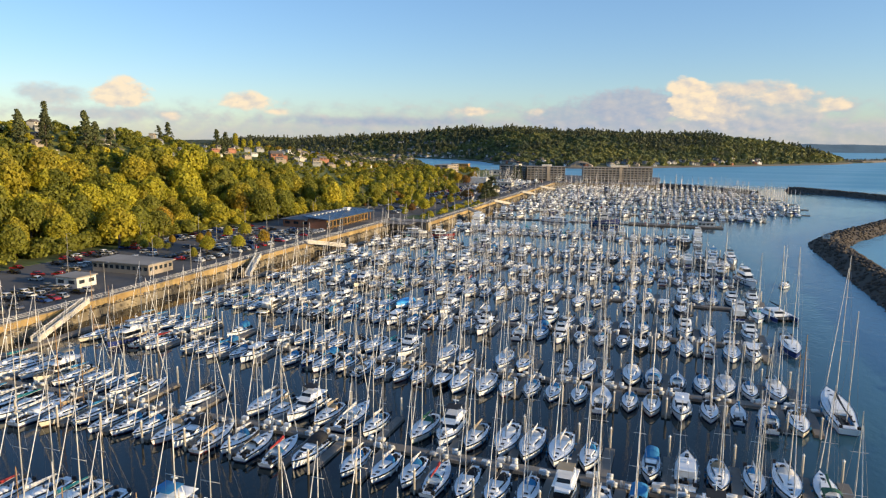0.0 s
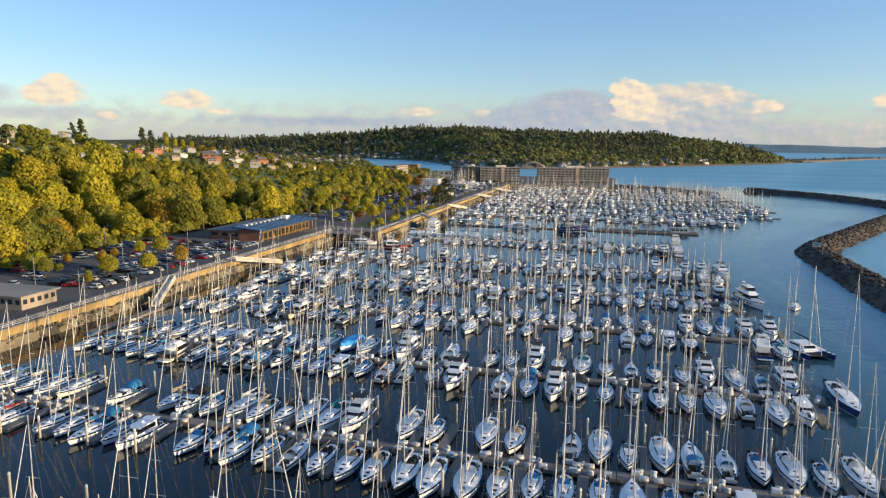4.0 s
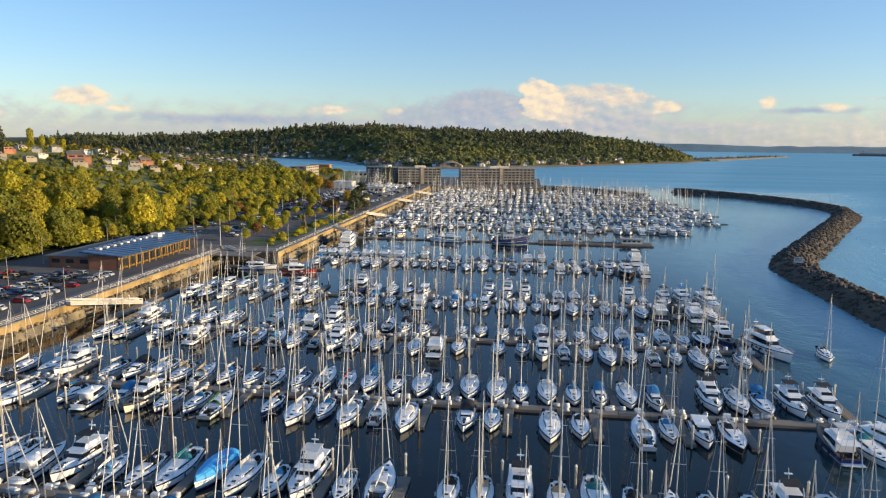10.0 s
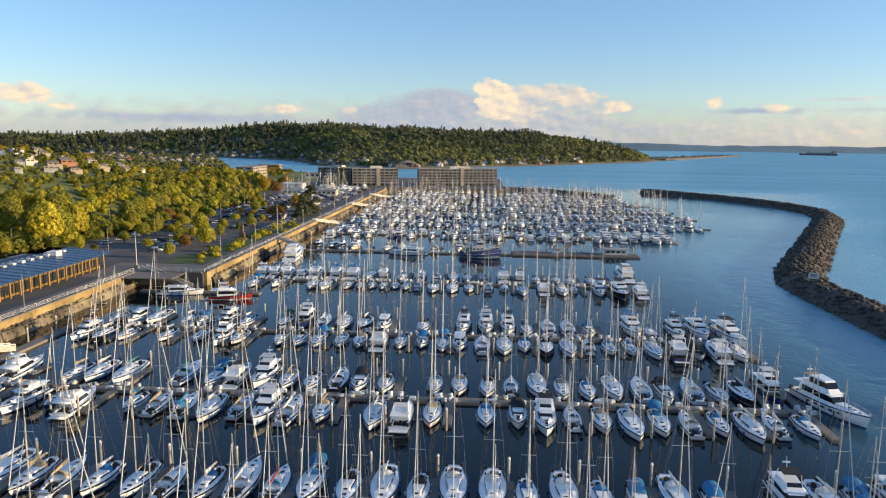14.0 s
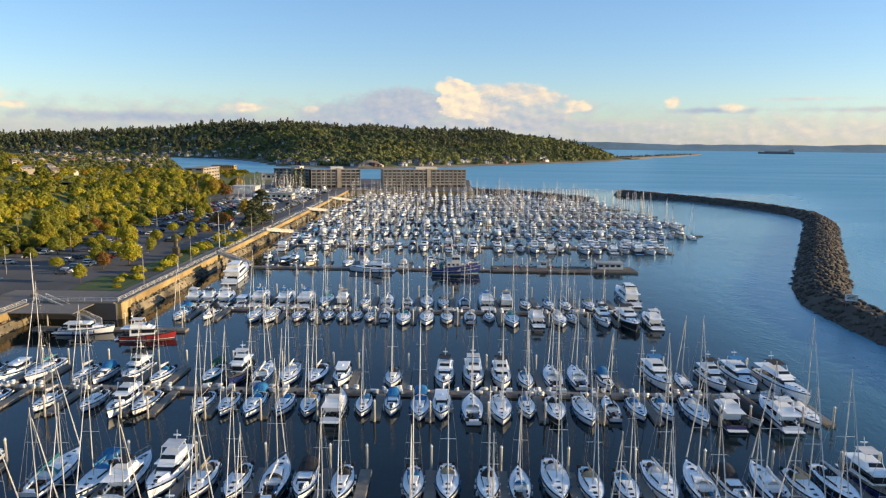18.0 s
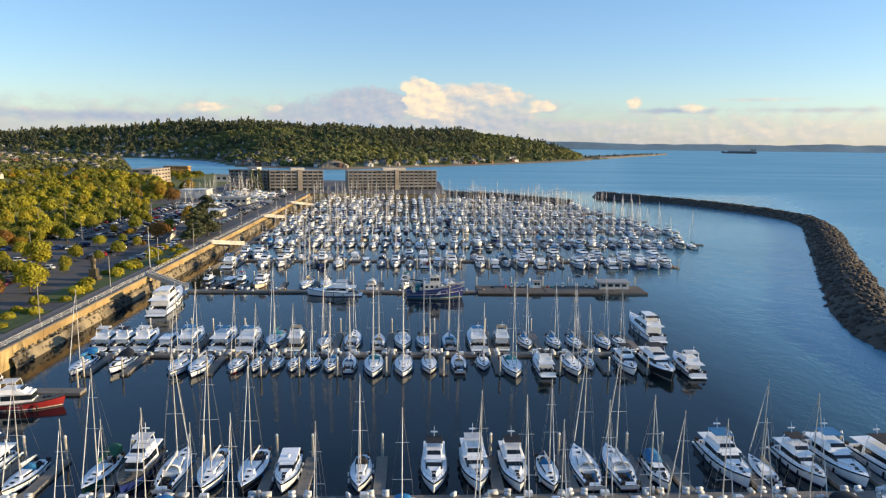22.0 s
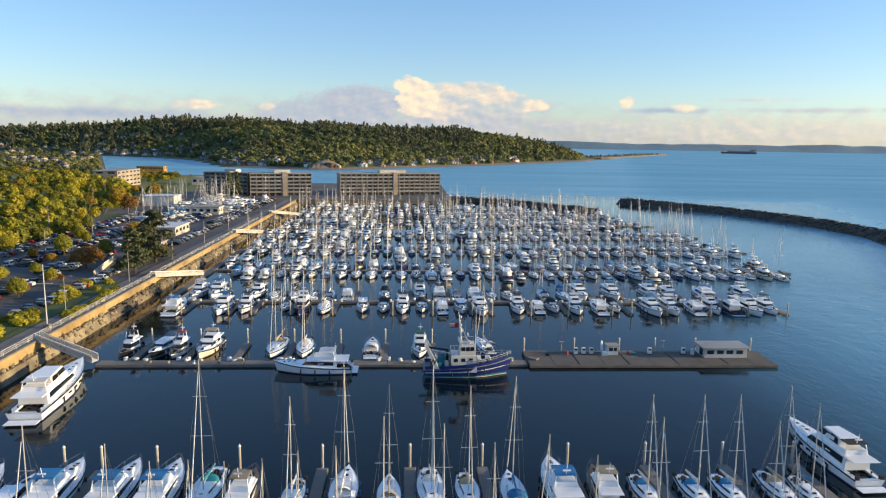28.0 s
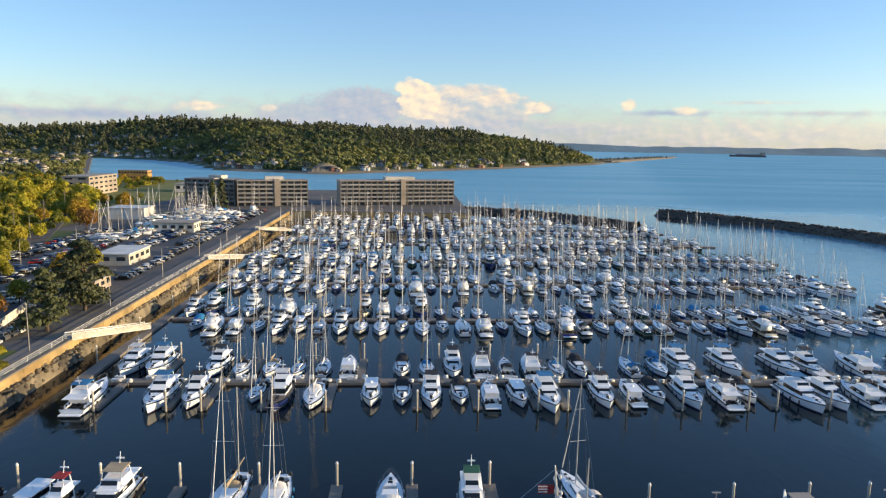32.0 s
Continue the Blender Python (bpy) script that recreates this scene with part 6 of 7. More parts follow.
# ---- buildings ----
def block(x0, x1, y0, y1, z0, h, wall_m, roof_m, label, name="building", floors=1, cols=4, over=0.4, sides=("x1", "y0"), glass=None, category="building"):
    """A flat-roofed building with its windows as parts."""
    root = thing(name, label, category, at=None)
    part("wall", Shape().box(x0, x1, y0, y1, z0, z0 + h), wall_m, root)
    part("roof", Shape().box(x0 - over, x1 + over, y0 - over, y1 + over, z0 + h, z0 + h + 0.35), roof_m, root)
    fh = h / floors
    for side in sides:
        run = (y1 - y0) if side[0] == "x" else (x1 - x0)
        n = cols if side[0] == "x" else max(1, round(cols * (x1 - x0) / (y1 - y0)))
        for f in range(floors):
            for i in range(n):
                u0, u1 = run * (i + 0.22) / n, run * (i + 0.78) / n
                za, zb = z0 + fh * (f + 0.42), z0 + fh * (f + 0.78)
                if side == "x1":
                    q = Shape().box(x1 - 0.1, x1 + 0.05, y0 + u0, y0 + u1, za, zb)
                elif side == "x0":
                    q = Shape().box(x0 - 0.05, x0 + 0.1, y0 + u0, y0 + u1, za, zb)
                else:
                    q = Shape().box(x0 + u0, x0 + u1, y0 - 0.05, y0 + 0.1, za, zb)
                part("window", q, glass or WINDOW, root)
    return root


block(-181, -158, 171, 182, LOT, 3.3, TANCONC, ROOFTAN, "small flat-roofed concrete service building", cols=5, over=0.8)
wing = block(-187, -172, 296, 342, LOT, 3.7, BRICKRED, mat("grey_membrane_roof", (0.20, 0.195, 0.19), 0.85, var=0.15, scale=0.6), "long low harbour office wing with a grey roof", cols=8, over=0.9)
office = thing("harbour_office", "long harbour office with bronze glazing under a sloping blue metal roof", "building")
part("wall", Shape().box(-171.5, -162, 295, 343, LOT, LOT + 4.4), WARMGLASS, office)
part("roof", Shape().loft([[(-174, 293, LOT + 5.6), (-159, 293, LOT + 4.5), (-159, 293, LOT + 4.8), (-174, 293, LOT + 6.0)], [(-174, 346, LOT + 5.6), (-159, 346, LOT + 4.5), (-159, 346, LOT + 4.8), (-174, 346, LOT + 6.0)]], cap=True), ROOFBLUE, office)
for i in range(13):
    part("column", Shape().box(-160.6, -160.2, 294.5 + i * 4, 294.9 + i * 4, LOT, LOT + 4.5), WOOD_MAST, office)
    part("window", Shape().box(-162.1, -161.95, 295.5 + i * 3.65, 298.6 + i * 3.65, LOT + 0.6, LOT + 3.2), WINDOW, office)
for i in range(16):
    part("seam", Shape().hexa([(-174, 293.5 + i * 3.4, LOT + 6.0), (-159, 293.5 + i * 3.4, LOT + 4.8), (-159, 293.62 + i * 3.4, LOT + 4.8), (-174, 293.62 + i * 3.4, LOT + 6.0),
                               (-174, 293.5 + i * 3.4, LOT + 6.1), (-159, 293.5 + i * 3.4, LOT + 4.9), (-159, 293.62 + i * 3.4, LOT + 4.9), (-174, 293.62 + i * 3.4, LOT + 6.1)]), ROOFBLUE, office)
for i in range(14):
    part("vent", Shape().box(-175.5, -174.3, 300 + i * 2.7, 301.2 + i * 2.7, LOT + 4.9, LOT + 5.9, chamfer=0.2), STEELWHITE, wing)
part("wall", Shape().box(-171.8, -161.6, 294.6, 295.0, LOT, LOT + 4.6), BRICKRED, office, "reddish end wall")
for i in range(11):
    y = 299 + i * 3.9
    part("skylight", Shape().box(-172.2, -170.6, y, y + 1.4, LOT + 5.7, LOT + 6.3, chamfer=0.12), STEELWHITE, office)
part("unit", Shape().box(-171.5, -168.5, 331, 334, LOT + 5.5, LOT + 7.1, chamfer=0.15), STEELWHITE, office)
block(-171, -163, 148, 155, LOT, 3.0, STEELWHITE, ROOFTAN, "small white utility shed", cols=2)
block(-156, -146, 560, 578, LOT, 3.6, STUCCO, STEELWHITE, "low pale service building with a white roof", cols=4)
block(-147, -139, 520, 530, LOT, 3.0, TANCONC, ROOFTAN, "small open shelter beside the car park", cols=3)
block(-206, -188, 684, 698, LOT, 5.6, STEELWHITE, STEELWHITE, "tall white boatyard shed", cols=1, sides=())
block(-168, -150, 640, 650, LOT, 4.0, STUCCO, ROOFTAN, "low pale boatyard workshop building", cols=3)
block(-292, -274, 815, 860, LOT, 13, TANCONC, ROOFTAN, "tan apartment house beside the road", floors=4, cols=6)
block(-232, -195, 860, 880, LOT, 6, STUCCO, ROOFTAN, "low pale building by the channel", cols=4)
block(-328, -301, 992, 1003, LOT, 9, mat("orange_timber", (0.5, 0.28, 0.08), 0.8), ROOFTAN, "orange timber building by the channel", floors=2, cols=4)


def condo(xa, ya, xb, yb, depth, storeys, label):
    """A long apartment block: slabs, balconies, piers and windows, facing the harbour."""
    d = Vector((xb - xa, yb - ya, 0))
    L = d.length
    ang = math.atan2(d.y, d.x)
    root = thing("apartment_building", label, "building", "apartment blocks", at=Matrix.Translation((xa, ya, LOT)) @ Matrix.Rotation(ang, 4, "Z"))
    fh = 15.6 / storeys
    H = fh * storeys
    part("wall", Shape().box(0, L, 1.6, depth, 0, H), TANCONC, root)
    part("roof", Shape().box(-0.3, L + 0.3, -0.2, depth + 0.3, H, H + 0.4), ROOFTAN, root)
    tower = part("stair_tower", Shape().box(L * 0.52, L * 0.52 + 3.2, -0.4, 8, 0, H + 0.9), TANCONC, root)
    part("penthouse", Shape().box(L * 0.4, L * 0.66, 5, depth - 2, H + 0.4, H + 2.4), STUCCO, root)
    bays = int(L / 3.9)
    for f in range(storeys):
        z = f * fh
        part("slab", Shape().box(0, L, 0, 1.7, z + fh - 0.22, z + fh), TANCONC, root)
        if f:
            part("balustrade", Shape().box(0, L, 0.0, 0.12, z + 0.05, z + 0.85), GREYCLAD, root)
        for i in range(bays):
            x = i * L / bays
            part("window", Shape().box(x + 0.7, x + L / bays - 0.5, 1.52, 1.62, z + 0.25, z + fh - 0.5), CONDOGLASS, root)
    for i in range(bays + 1):
        x = min(L - 0.3, i * L / bays)
        part("pier", Shape().box(x, x + 0.3, -0.06, 1.6, 0, H), TANCONC, root)
    return root


condo(-99, 771, -26, 791, 15, 6, "long six-storey tan apartment block with balconies on the shore")
condo(-160, 757, -119, 768, 15, 6, "six-storey tan apartment block with balconies")
condo(-196, 772, -163, 762, 14, 6, "grey six-storey apartment block set at an angle")


# ---- trees ----
def crown_proto(seed, R, H, z0, n, size, shape="round"):
    """Leaf clumps scattered in lobes. Returns numpy verts and quads."""
    r = np.random.RandomState(seed)
    lobes = r.normal(0, 1, (15, 3))
    lobes /= np.linalg.norm(lobes, axis=1)[:, None]
    lobes = lobes * np.array([R * 0.45, R * 0.45, H * 0.26]) + np.array([0, 0, z0 + H * 0.52])
    lobes[0] = (0, 0, z0 + H * 0.72)
    rad = r.uniform(0.4, 0.54, 15) * R
    k = r.randint(0, 15, n)
    d = r.normal(0, 1, (n, 3))
    d /= np.linalg.norm(d, axis=1)[:, None]
    d[:, 2] = np.abs(d[:, 2]) * 1.1 - 0.35
    c = lobes[k] + d * (rad[k] * r.uniform(0.72, 1.05, n))[:, None]
    fill = r.rand(n) < 0.35
    c[fill] = d[fill] * np.array([R * 0.82, R * 0.82, H * 0.46]) * r.uniform(0.85, 1.08, (fill.sum(), 1)) + np.array([0, 0, z0 + H * 0.48])
    if shape == "cone":
        u = r.rand(n) ** 0.7
        a = r.rand(n) * 6.283
        tier = np.floor(u * 13) / 13 + 0.07 * r.rand(n)
        rr = R * (1 - tier) * (0.35 + 0.65 * np.sqrt(r.rand(n))) + 0.1
        c = np.stack([rr * np.cos(a), rr * np.sin(a), z0 + H * (1 - u * 0 - (1 - tier)) * 1.0 - rr * 0.22], 1)
        d = np.stack([np.cos(a), np.sin(a), np.full(n, 0.5)], 1)
    if shape == "pine":
        m = 40
        lu = np.linspace(0.0, 1.0, m)
        la = r.rand(m) * 6.283
        lr = R * (1.03 - lu ** 1.6) ** 0.7 * (0.3 + 0.5 * r.rand(m))
        centre = np.stack([lr * np.cos(la), lr * np.sin(la), z0 + H * lu], 1)
        wide = R * (0.42 - 0.22 * lu)
        k = r.randint(0, m, n)
        c = centre[k] + d * wide[k][:, None] * np.array([1.0, 1.0, 0.55]) * r.uniform(0.7, 1.05, n)[:, None]
    elif shape == "column":
        u = r.rand(n)
        a = r.rand(n) * 6.283
        rr = R * np.minimum(1.0, 7.0 * (1 - u) + 0.25) * np.minimum(1.0, 0.5 + 3 * u) * r.uniform(0.75, 1.1, n)
        c = np.stack([rr * np.cos(a), rr * np.sin(a), z0 + H * u], 1)
        d = np.stack([np.cos(a), np.sin(a), np.full(n, 0.5)], 1)
    nrm = d + r.normal(0, 0.34, (n, 3))
    nrm /= np.linalg.norm(nrm, axis=1)[:, None]
    t = np.cross(nrm, r.normal(0, 1, (n, 3)))
    t /= np.linalg.norm(t, axis=1)[:, None]
    b = np.cross(nrm, t)
    s = (size * r.uniform(0.6, 1.3, n))[:, None]
    v = np.stack([c - t * s - b * s * 0.5, c + t * s - b * s * 0.6 + nrm * s * 0.2, c + b * s * 1.1 - nrm * s * 0.2], 1).reshape(-1, 3)
    q = np.arange(3 * n).reshape(n, 3)
    return v, [q], [0]


def trunk_shape(H, r0, limbs, seed):
    rnd = random.Random(seed)
    s = Shape()
    s.loft([[(r * math.cos(a) + o, r * math.sin(a), z) for a in [2 * math.pi * j / 6 for j in range(6)]] for z, r, o in ((-0.4, r0 * 1.3, 0), (H * 0.35, r0 * 0.8, 0.1), (H * 0.8, r0 * 0.25, 0.0))], cap=True)
    for i in range(limbs):
        a, z = rnd.random() * 6.28, H * rnd.uniform(0.28, 0.6)
        s.tube((0, 0, z), (math.cos(a) * H * 0.26, math.sin(a) * H * 0.26, z + H * 0.25), r0 * 0.4, r0 * 0.1, n=4, cap=False)
    return s


def mesh_from(name, proto, material):
    v, faces, _ = proto
    me = bpy.data.meshes.new(name)
    me.from_pydata(v.tolist(), [], faces[0].tolist())
    me.materials.append(material)
    return me


BROAD = [crown_proto(20 + k, 4.8 + 0.6 * (k % 3), 11.5 + (k % 4), 0.3, 1650, 0.43) for k in range(5)] + [crown_proto(30 + k, 5.2, 12.5, 0.3, 420, 0.85) for k in range(2)]
CONIFER = [crown_proto(40 + k, 5.4, 17 + 3 * k, 2.0, 1500, 0.6, "pine") for k in range(3)]
POPLAR = crown_proto(47, 3.0, 30, 1.0, 1300, 0.7, "column")
PINES = [crown_proto(70 + k, 7.4 + k, 14.5, 2.2, 4200, 0.42, "pine") for k in range(2)]
BROAD_LOW = [crown_proto(90 + k, 4.6, 8.5 + k, -0.6, 330, 0.86) for k in range(3)]
BUSHES = [crown_proto(60 + k, 1.6, 2.4, 0.0, 300, 0.3) for k in range(3)]
tree_cache = {}


def tree(kind, k, m, leaf=None, label=""):
    key = (kind, k, leaf)
    if key in tree_cache:
        return copy_thing(tree_cache[key], m)
    if kind == "broad":
        t = thing("tree", label or "broadleaf tree in fresh green leaf on the bluff", "tree", "trees")
        part("trunk", trunk_shape(10, 0.28, 5, k), BARK, t)
        part("crown", mesh_from("crown", BROAD[k], leaf or LEAF), None, t)
    elif kind == "pine":
        t = thing("tree", label, "tree", "trees")
        part("trunk", trunk_shape(15, 0.4, 7, k), BARK, t)
        part("crown", mesh_from("crown", PINES[k], NEEDLE), None, t)
    elif kind == "conifer":
        t = thing("tree", label or "tall dark conifer above the houses", "tree", "trees")
        part("trunk", trunk_shape(18 + 3 * k, 0.32, 0, k), BARK, t)
        part("crown", mesh_from("crown", CONIFER[k], leaf or NEEDLE), None, t)
    elif kind == "poplar":
        t = thing("tree", label, "tree", "trees")
        part("trunk", trunk_shape(22, 0.4, 0, k), BARK, t)
        part("crown", mesh_from("crown", POPLAR, leaf), None, t)
    else:
        t = thing("bush", label or "rounded green shrub beside the promenade", "bush", "bushes")
        part("foliage", mesh_from("foliage", BUSHES[k], leaf or LEAF), None, t)
    t.matrix_basis = m
    tree_cache[key] = t
    return t


TERRACE_HOMES = []
rg = random.Random(23)
for i in range(30):
    y = 190 + i * 8.5 + rg.uniform(-4, 4)
    x = lerp_table([(100, -314), (300, -311), (440, -290)], y) - i % 5 * 15 + rg.uniform(-6, 6)
    TERRACE_HOMES.append((x, y, math.pi / 2 + rg.uniform(-0.5, 0.5), rg.uniform(0.45, 0.62)))
while len(TERRACE_HOMES) < 84:                                   # the dense group above the railway
    y = rg.uniform(440, 720)
    x = rg.uniform(-385, lerp_table([(440, -296), (510, -286), (620, -292), (720, -318)], y))
    if all(math.hypot(x - h[0], y - h[1]) > 13 for h in TERRACE_HOMES) and not near_line(RAIL, x, y, 14):
        TERRACE_HOMES.append((x, y, math.pi / 2 - 0.5 + rg.uniform(-0.4, 0.4), rg.uniform(0.6, 0.86)))


def clear_of_homes(x, y, gap):
    """True where no house stands near, nor close behind as seen from the harbour."""
    return all(abs(y - h[1] + 0.4 * (x - h[0])) > gap * 0.8 or not -gap * 0.6 < x - h[0] < gap * 1.5 for h in TERRACE_HOMES)


rt = random.Random(3)
woods = []
count = 0
for iy in range(96):
    for ix in range(13):
        y = -130 + iy * 9.8 + rt.uniform(-4, 4)
        foot = lerp_table([(-400, -222), (200, -218), (300, -214), (420, -200), (560, -196), (700, -225), (900, -300)], y)
        x = foot + 2 - ix * 7.6 + rt.uniform(-3.2, 3.2)
        if rt.random() < 0.03 or y > 800 or (ix > 6 and 470 < y < 610 and rt.random() < 0.7) or (ix > 9 and y < 470 and rt.random() < 0.5):
            continue
        if ix > 5 and not clear_of_homes(x, y, 7.0):
            continue
        z = land_z(x, y) - 0.3
        s = rt.choice((0.62, 0.85, 1.05, 1.25, 1.55)) * rt.uniform(0.85, 1.1) * (0.95 if ix < 2 else 1.1) * (0.5 if ix > 8 else 1.0) * (1.0 - 0.3 * smooth(300, 420, y)) * (0.75 if ix > 5 and y > 330 else 1.0)
        if ix > 4 and 420 < y < 720:                              # low growth below the houses
            s *= 0.4
        elif 455 < y < 720:
            s *= 0.72
        k = rt.randrange(5)
        m = Matrix.LocRotScale((x, y, z), Euler((0, 0, rt.random() * 6.28)), (s, s, s * rt.uniform(0.85, 1.15)))
        if ix < 3 and 90 < y < 620 and count < 130:
            leaf = None if rt.random() < 0.97 else rt.choice((LEAF_YELLOW, LEAF_RUST))
            tree("broad", k, m, leaf or rt.choice((LEAF, LEAF_DEEP, LEAF_PALE)))
            count += 1
        else:
            woods.append((k if y < 420 and ix < 8 else 5 + k % 2, (x, y, z, rt.random() * 6.28, s, s * rt.uniform(0.85, 1.15))))
for share, leaf, words in ((0, LEAF, "dense fresh green woodland on the bluff"), (1, LEAF_DEEP, "deeper green trees in the bluff woodland"), (2, LEAF_PALE, "pale yellow-green trees in the bluff woodland")):
    bulk("bluff_woods", dict(enumerate(BROAD)), [w for i, w in enumerate(woods) if (0, 1, 0, 2, 0, 1, 2)[i * 5 % 7] == share], [leaf], words, category="woods")

rl = random.Random(31)
for leaf, words, count in ((LEAF, "thick green scrub and low trees on the bluff", 420), (LEAF_DEEP, "deep green garden trees between the terrace houses", 1500), (LEAF_PALE, "pale green low trees on the bluff", 170)):
    low = []
    while len(low) < count:
        y = rl.uniform(60, 720)
        foot = lerp_table([(-400, -222), (200, -218), (300, -214), (420, -200), (560, -196), (700, -225), (900, -300)], y)
        x = foot + rl.choice((rl.uniform(-14, 5), rl.uniform(-95, -35), rl.uniform(-150, -60), rl.uniform(-120, -45), rl.uniform(-185, -92)))
        if not clear_of_homes(x, y, 7.0) or near_line(ROAD, x, y, 8):
            continue
        size = rl.uniform(0.45, 0.85) * ((0.42 if y > 420 else 0.8) if x < foot - 45 else 1.0)
        low.append((rl.randrange(3), (x, y, land_z(x, y) - 0.2, rl.random() * 6.28, size * 1.2, size)))
    bulk("bluff_scrub", dict(enumerate(BROAD_LOW)), low, [leaf], words, category="woods")

# conifers and pines of their own
for x, y, k, s in ((-132.8, 484, 0, 0.8), (-133.2, 502, 1, 1.0), (-136.5, 507, 0, 0.85)):
    tree("pine", k, Matrix.LocRotScale((x, y, LOT - 0.1), Euler((0, 0, x)), (s, s, s)), None, "broad dark pine beside the promenade")
for x, y, k, s in ((-342, 264, 0, 0.95), (-331, 271, 1, 0.85), (-336, 276, 0, 0.9), (-327, 284, 1, 1.0), (-331, 288, 2, 0.95), (-319, 303, 2, 0.98), (-317, 308, 0, 1.0), (-316, 318, 0, 0.85), (-338, 322, 0, 0.9),
                   (-345, 400, 0, 0.8), (-330, 440, 1, 0.8), (-352, 475, 0, 0.9), (-165, 742, 1, 0.95), (-172, 748, 0, 0.9), (-340, 560, 1, 0.8), (-332, 640, 0, 0.8), (-380, 430, 1, 0.9), (-395, 520, 0, 1.0)):
    tree("conifer", k, Matrix.LocRotScale((x, y, land_z(x, y) - 0.3), Euler((0, 0, x)), (s, s, s)))
for x, y, h in ((-456, 632, 0.62), (-450, 638, 0.7), (-445, 644, 0.66), (-439, 650, 0.6)):
    tree("poplar", 0, Matrix.LocRotScale((x, y, land_z(x, y) - 0.3), Euler((0, 0, x)), (0.85, 0.85, h)), LEAF, "tall narrow poplar on the terrace")
for x, y, leaf in ((-215, 672, LEAF_YELLOW), (-222, 690, LEAF_YELLOW), (-196, 640, LEAF_RUST), (-212, 720, LEAF_YELLOW), (-218, 610, LEAF), (-146, 520, LEAF_YELLOW)):
    tree("broad", 1, Matrix.LocRotScale((x, y, LOT), Euler((0, 0, x)), (1.05, 1.05, 0.9)), leaf, "broad golden-leaved tree by the car park")
for i, (x, y, s) in enumerate(((-214, 585, 0.7), (-219, 640, 0.6), (-226, 660, 0.75), (-214, 668, 0.5), (-232, 690, 0.8), (-240, 760, 0.8), (-246, 772, 0.7), (-228, 720, 0.6), (-262, 800, 0.6), (-286, 790, 0.9))):
    tree("broad", i % 5, Matrix.LocRotScale((x, y, max(LOT, land_z(x, y)) - 0.2), Euler((0, 0, x)), (s * 1.1, s * 1.1, s * 0.85)), (LEAF, LEAF_DEEP, LEAF_YELLOW)[i % 3], "young roadside tree below the bluff")
rs = random.Random(17)
scrub = []
while len(scrub) < 620:
    x, y = rs.uniform(-470, -212), rs.uniform(560, 985)
    if near_line(ROAD, x, y, 8) or near_line(RAIL, x, y, 8) or (-298 < x < -268 and 808 < y < 866) or (x > -268 and y > 800) or (x > -225 and y > 640):
        continue
    sc = rs.choice((0.3, 0.42, 0.5, 0.62)) * rs.uniform(0.85, 1.15)
    scrub.append((5 + rs.randrange(2), (x, y, max(LOT, land_z(x, y)) - 0.2, rs.random() * 6.28, sc * 1.15, sc * 0.9)))
for share, leaf, words in ((0, LEAF, "green scrub and small trees beside the railway"), (1, LEAF_DEEP, "deep green thickets beside the railway"), (2, LEAF_YELLOW, "golden thickets beside the road")):
    bulk("railway_scrub", dict(enumerate(BROAD)), [w for i, w in enumerate(scrub) if (0, 1, 0, 2, 1)[i % 5] == share], [leaf], words, category="woods")
# car park trees and shrubs
for i in range(64):
    x, y = rt.uniform(-206, -146), rt.uniform(190, 600)
    if 285 < y < 352 or (x > -158 and y < 352):
        continue
    s = rt.uniform(0.38, 0.66)
    tree("broad", i % 5, Matrix.LocRotScale((x, y, LOT), Euler((0, 0, x)), (s, s, s)), rt.choice((LEAF, LEAF_DEEP, LEAF, LEAF_YELLOW)), "small young tree in the car park")
for i in range(38):
    x, y = rt.uniform(-140, -133), rt.uniform(354, 470)
    s = rt.uniform(0.7, 1.3)
    tree("bush", i % 3, Matrix.LocRotScale((x, y, LOT - 0.55), Euler((0, 0, x)), (s, s, s * 0.9)), LEAF)

for i in range(26):
    x, y = (-196, -181, -165, -150)[i % 4] + rt.uniform(-2, 2), 372 + i * 4.3 + rt.uniform(-3, 3)
    s = rt.uniform(0.36, 0.56)
    tree("broad", i % 5, Matrix.LocRotScale((x, y, LOT), Euler((0, 0, x)), (s * 1.15, s * 1.15, s * 0.9)), (LEAF_DEEP, LEAF_DEEP, LEAF, LEAF_RUST, LEAF_DEEP)[i % 5], "round clipped tree in the car park")
for i in range(16):
    s = rt.uniform(0.55, 0.95)
    tree("bush", i % 3, Matrix.LocRotScale((rt.uniform(-129.6, -127.4), 432 + i * 1.9, LOT - 0.3), Euler((0, 0, i)), (s, s, s * 0.8)), (LEAF, LEAF_DEEP, LEAF_PALE)[i % 3], "low green hedge shrub behind the railing")
tree("broad", 2, Matrix.LocRotScale((-149.5, 489, LOT - 0.2), Euler((0, 0, 1)), (0.95, 0.95, 0.62)), LEAF_RUST, "wide tan-leaved tree by the car park")
fence = thing("fence", "pale board fence round a small yard", "fence", at=pose(-148, 507, LOT))
for i in range(9):
    part("panel", Shape().box(0.06, 3.3, -0.06, 0.06, 0, 1.9), STUCCO, fence, at=pose(0.7 * i, -3.4 * i, 0, 0, 0, -78.4))

# woods of the far peninsula and the hills behind the bluff
FAR_T = {0: crown_proto(80, 7.0, 11, -2.0, 95, 1.6), 1: crown_proto(81, 8.0, 12, -2.0, 95, 1.7), 2: crown_proto(82, 5.4, 17, -1.0, 85, 1.6, "pine"), 3: crown_proto(83, 5.6, 13, -1.0, 80, 1.6, "pine")}
fa, fb = [], []
rf = random.Random(9)
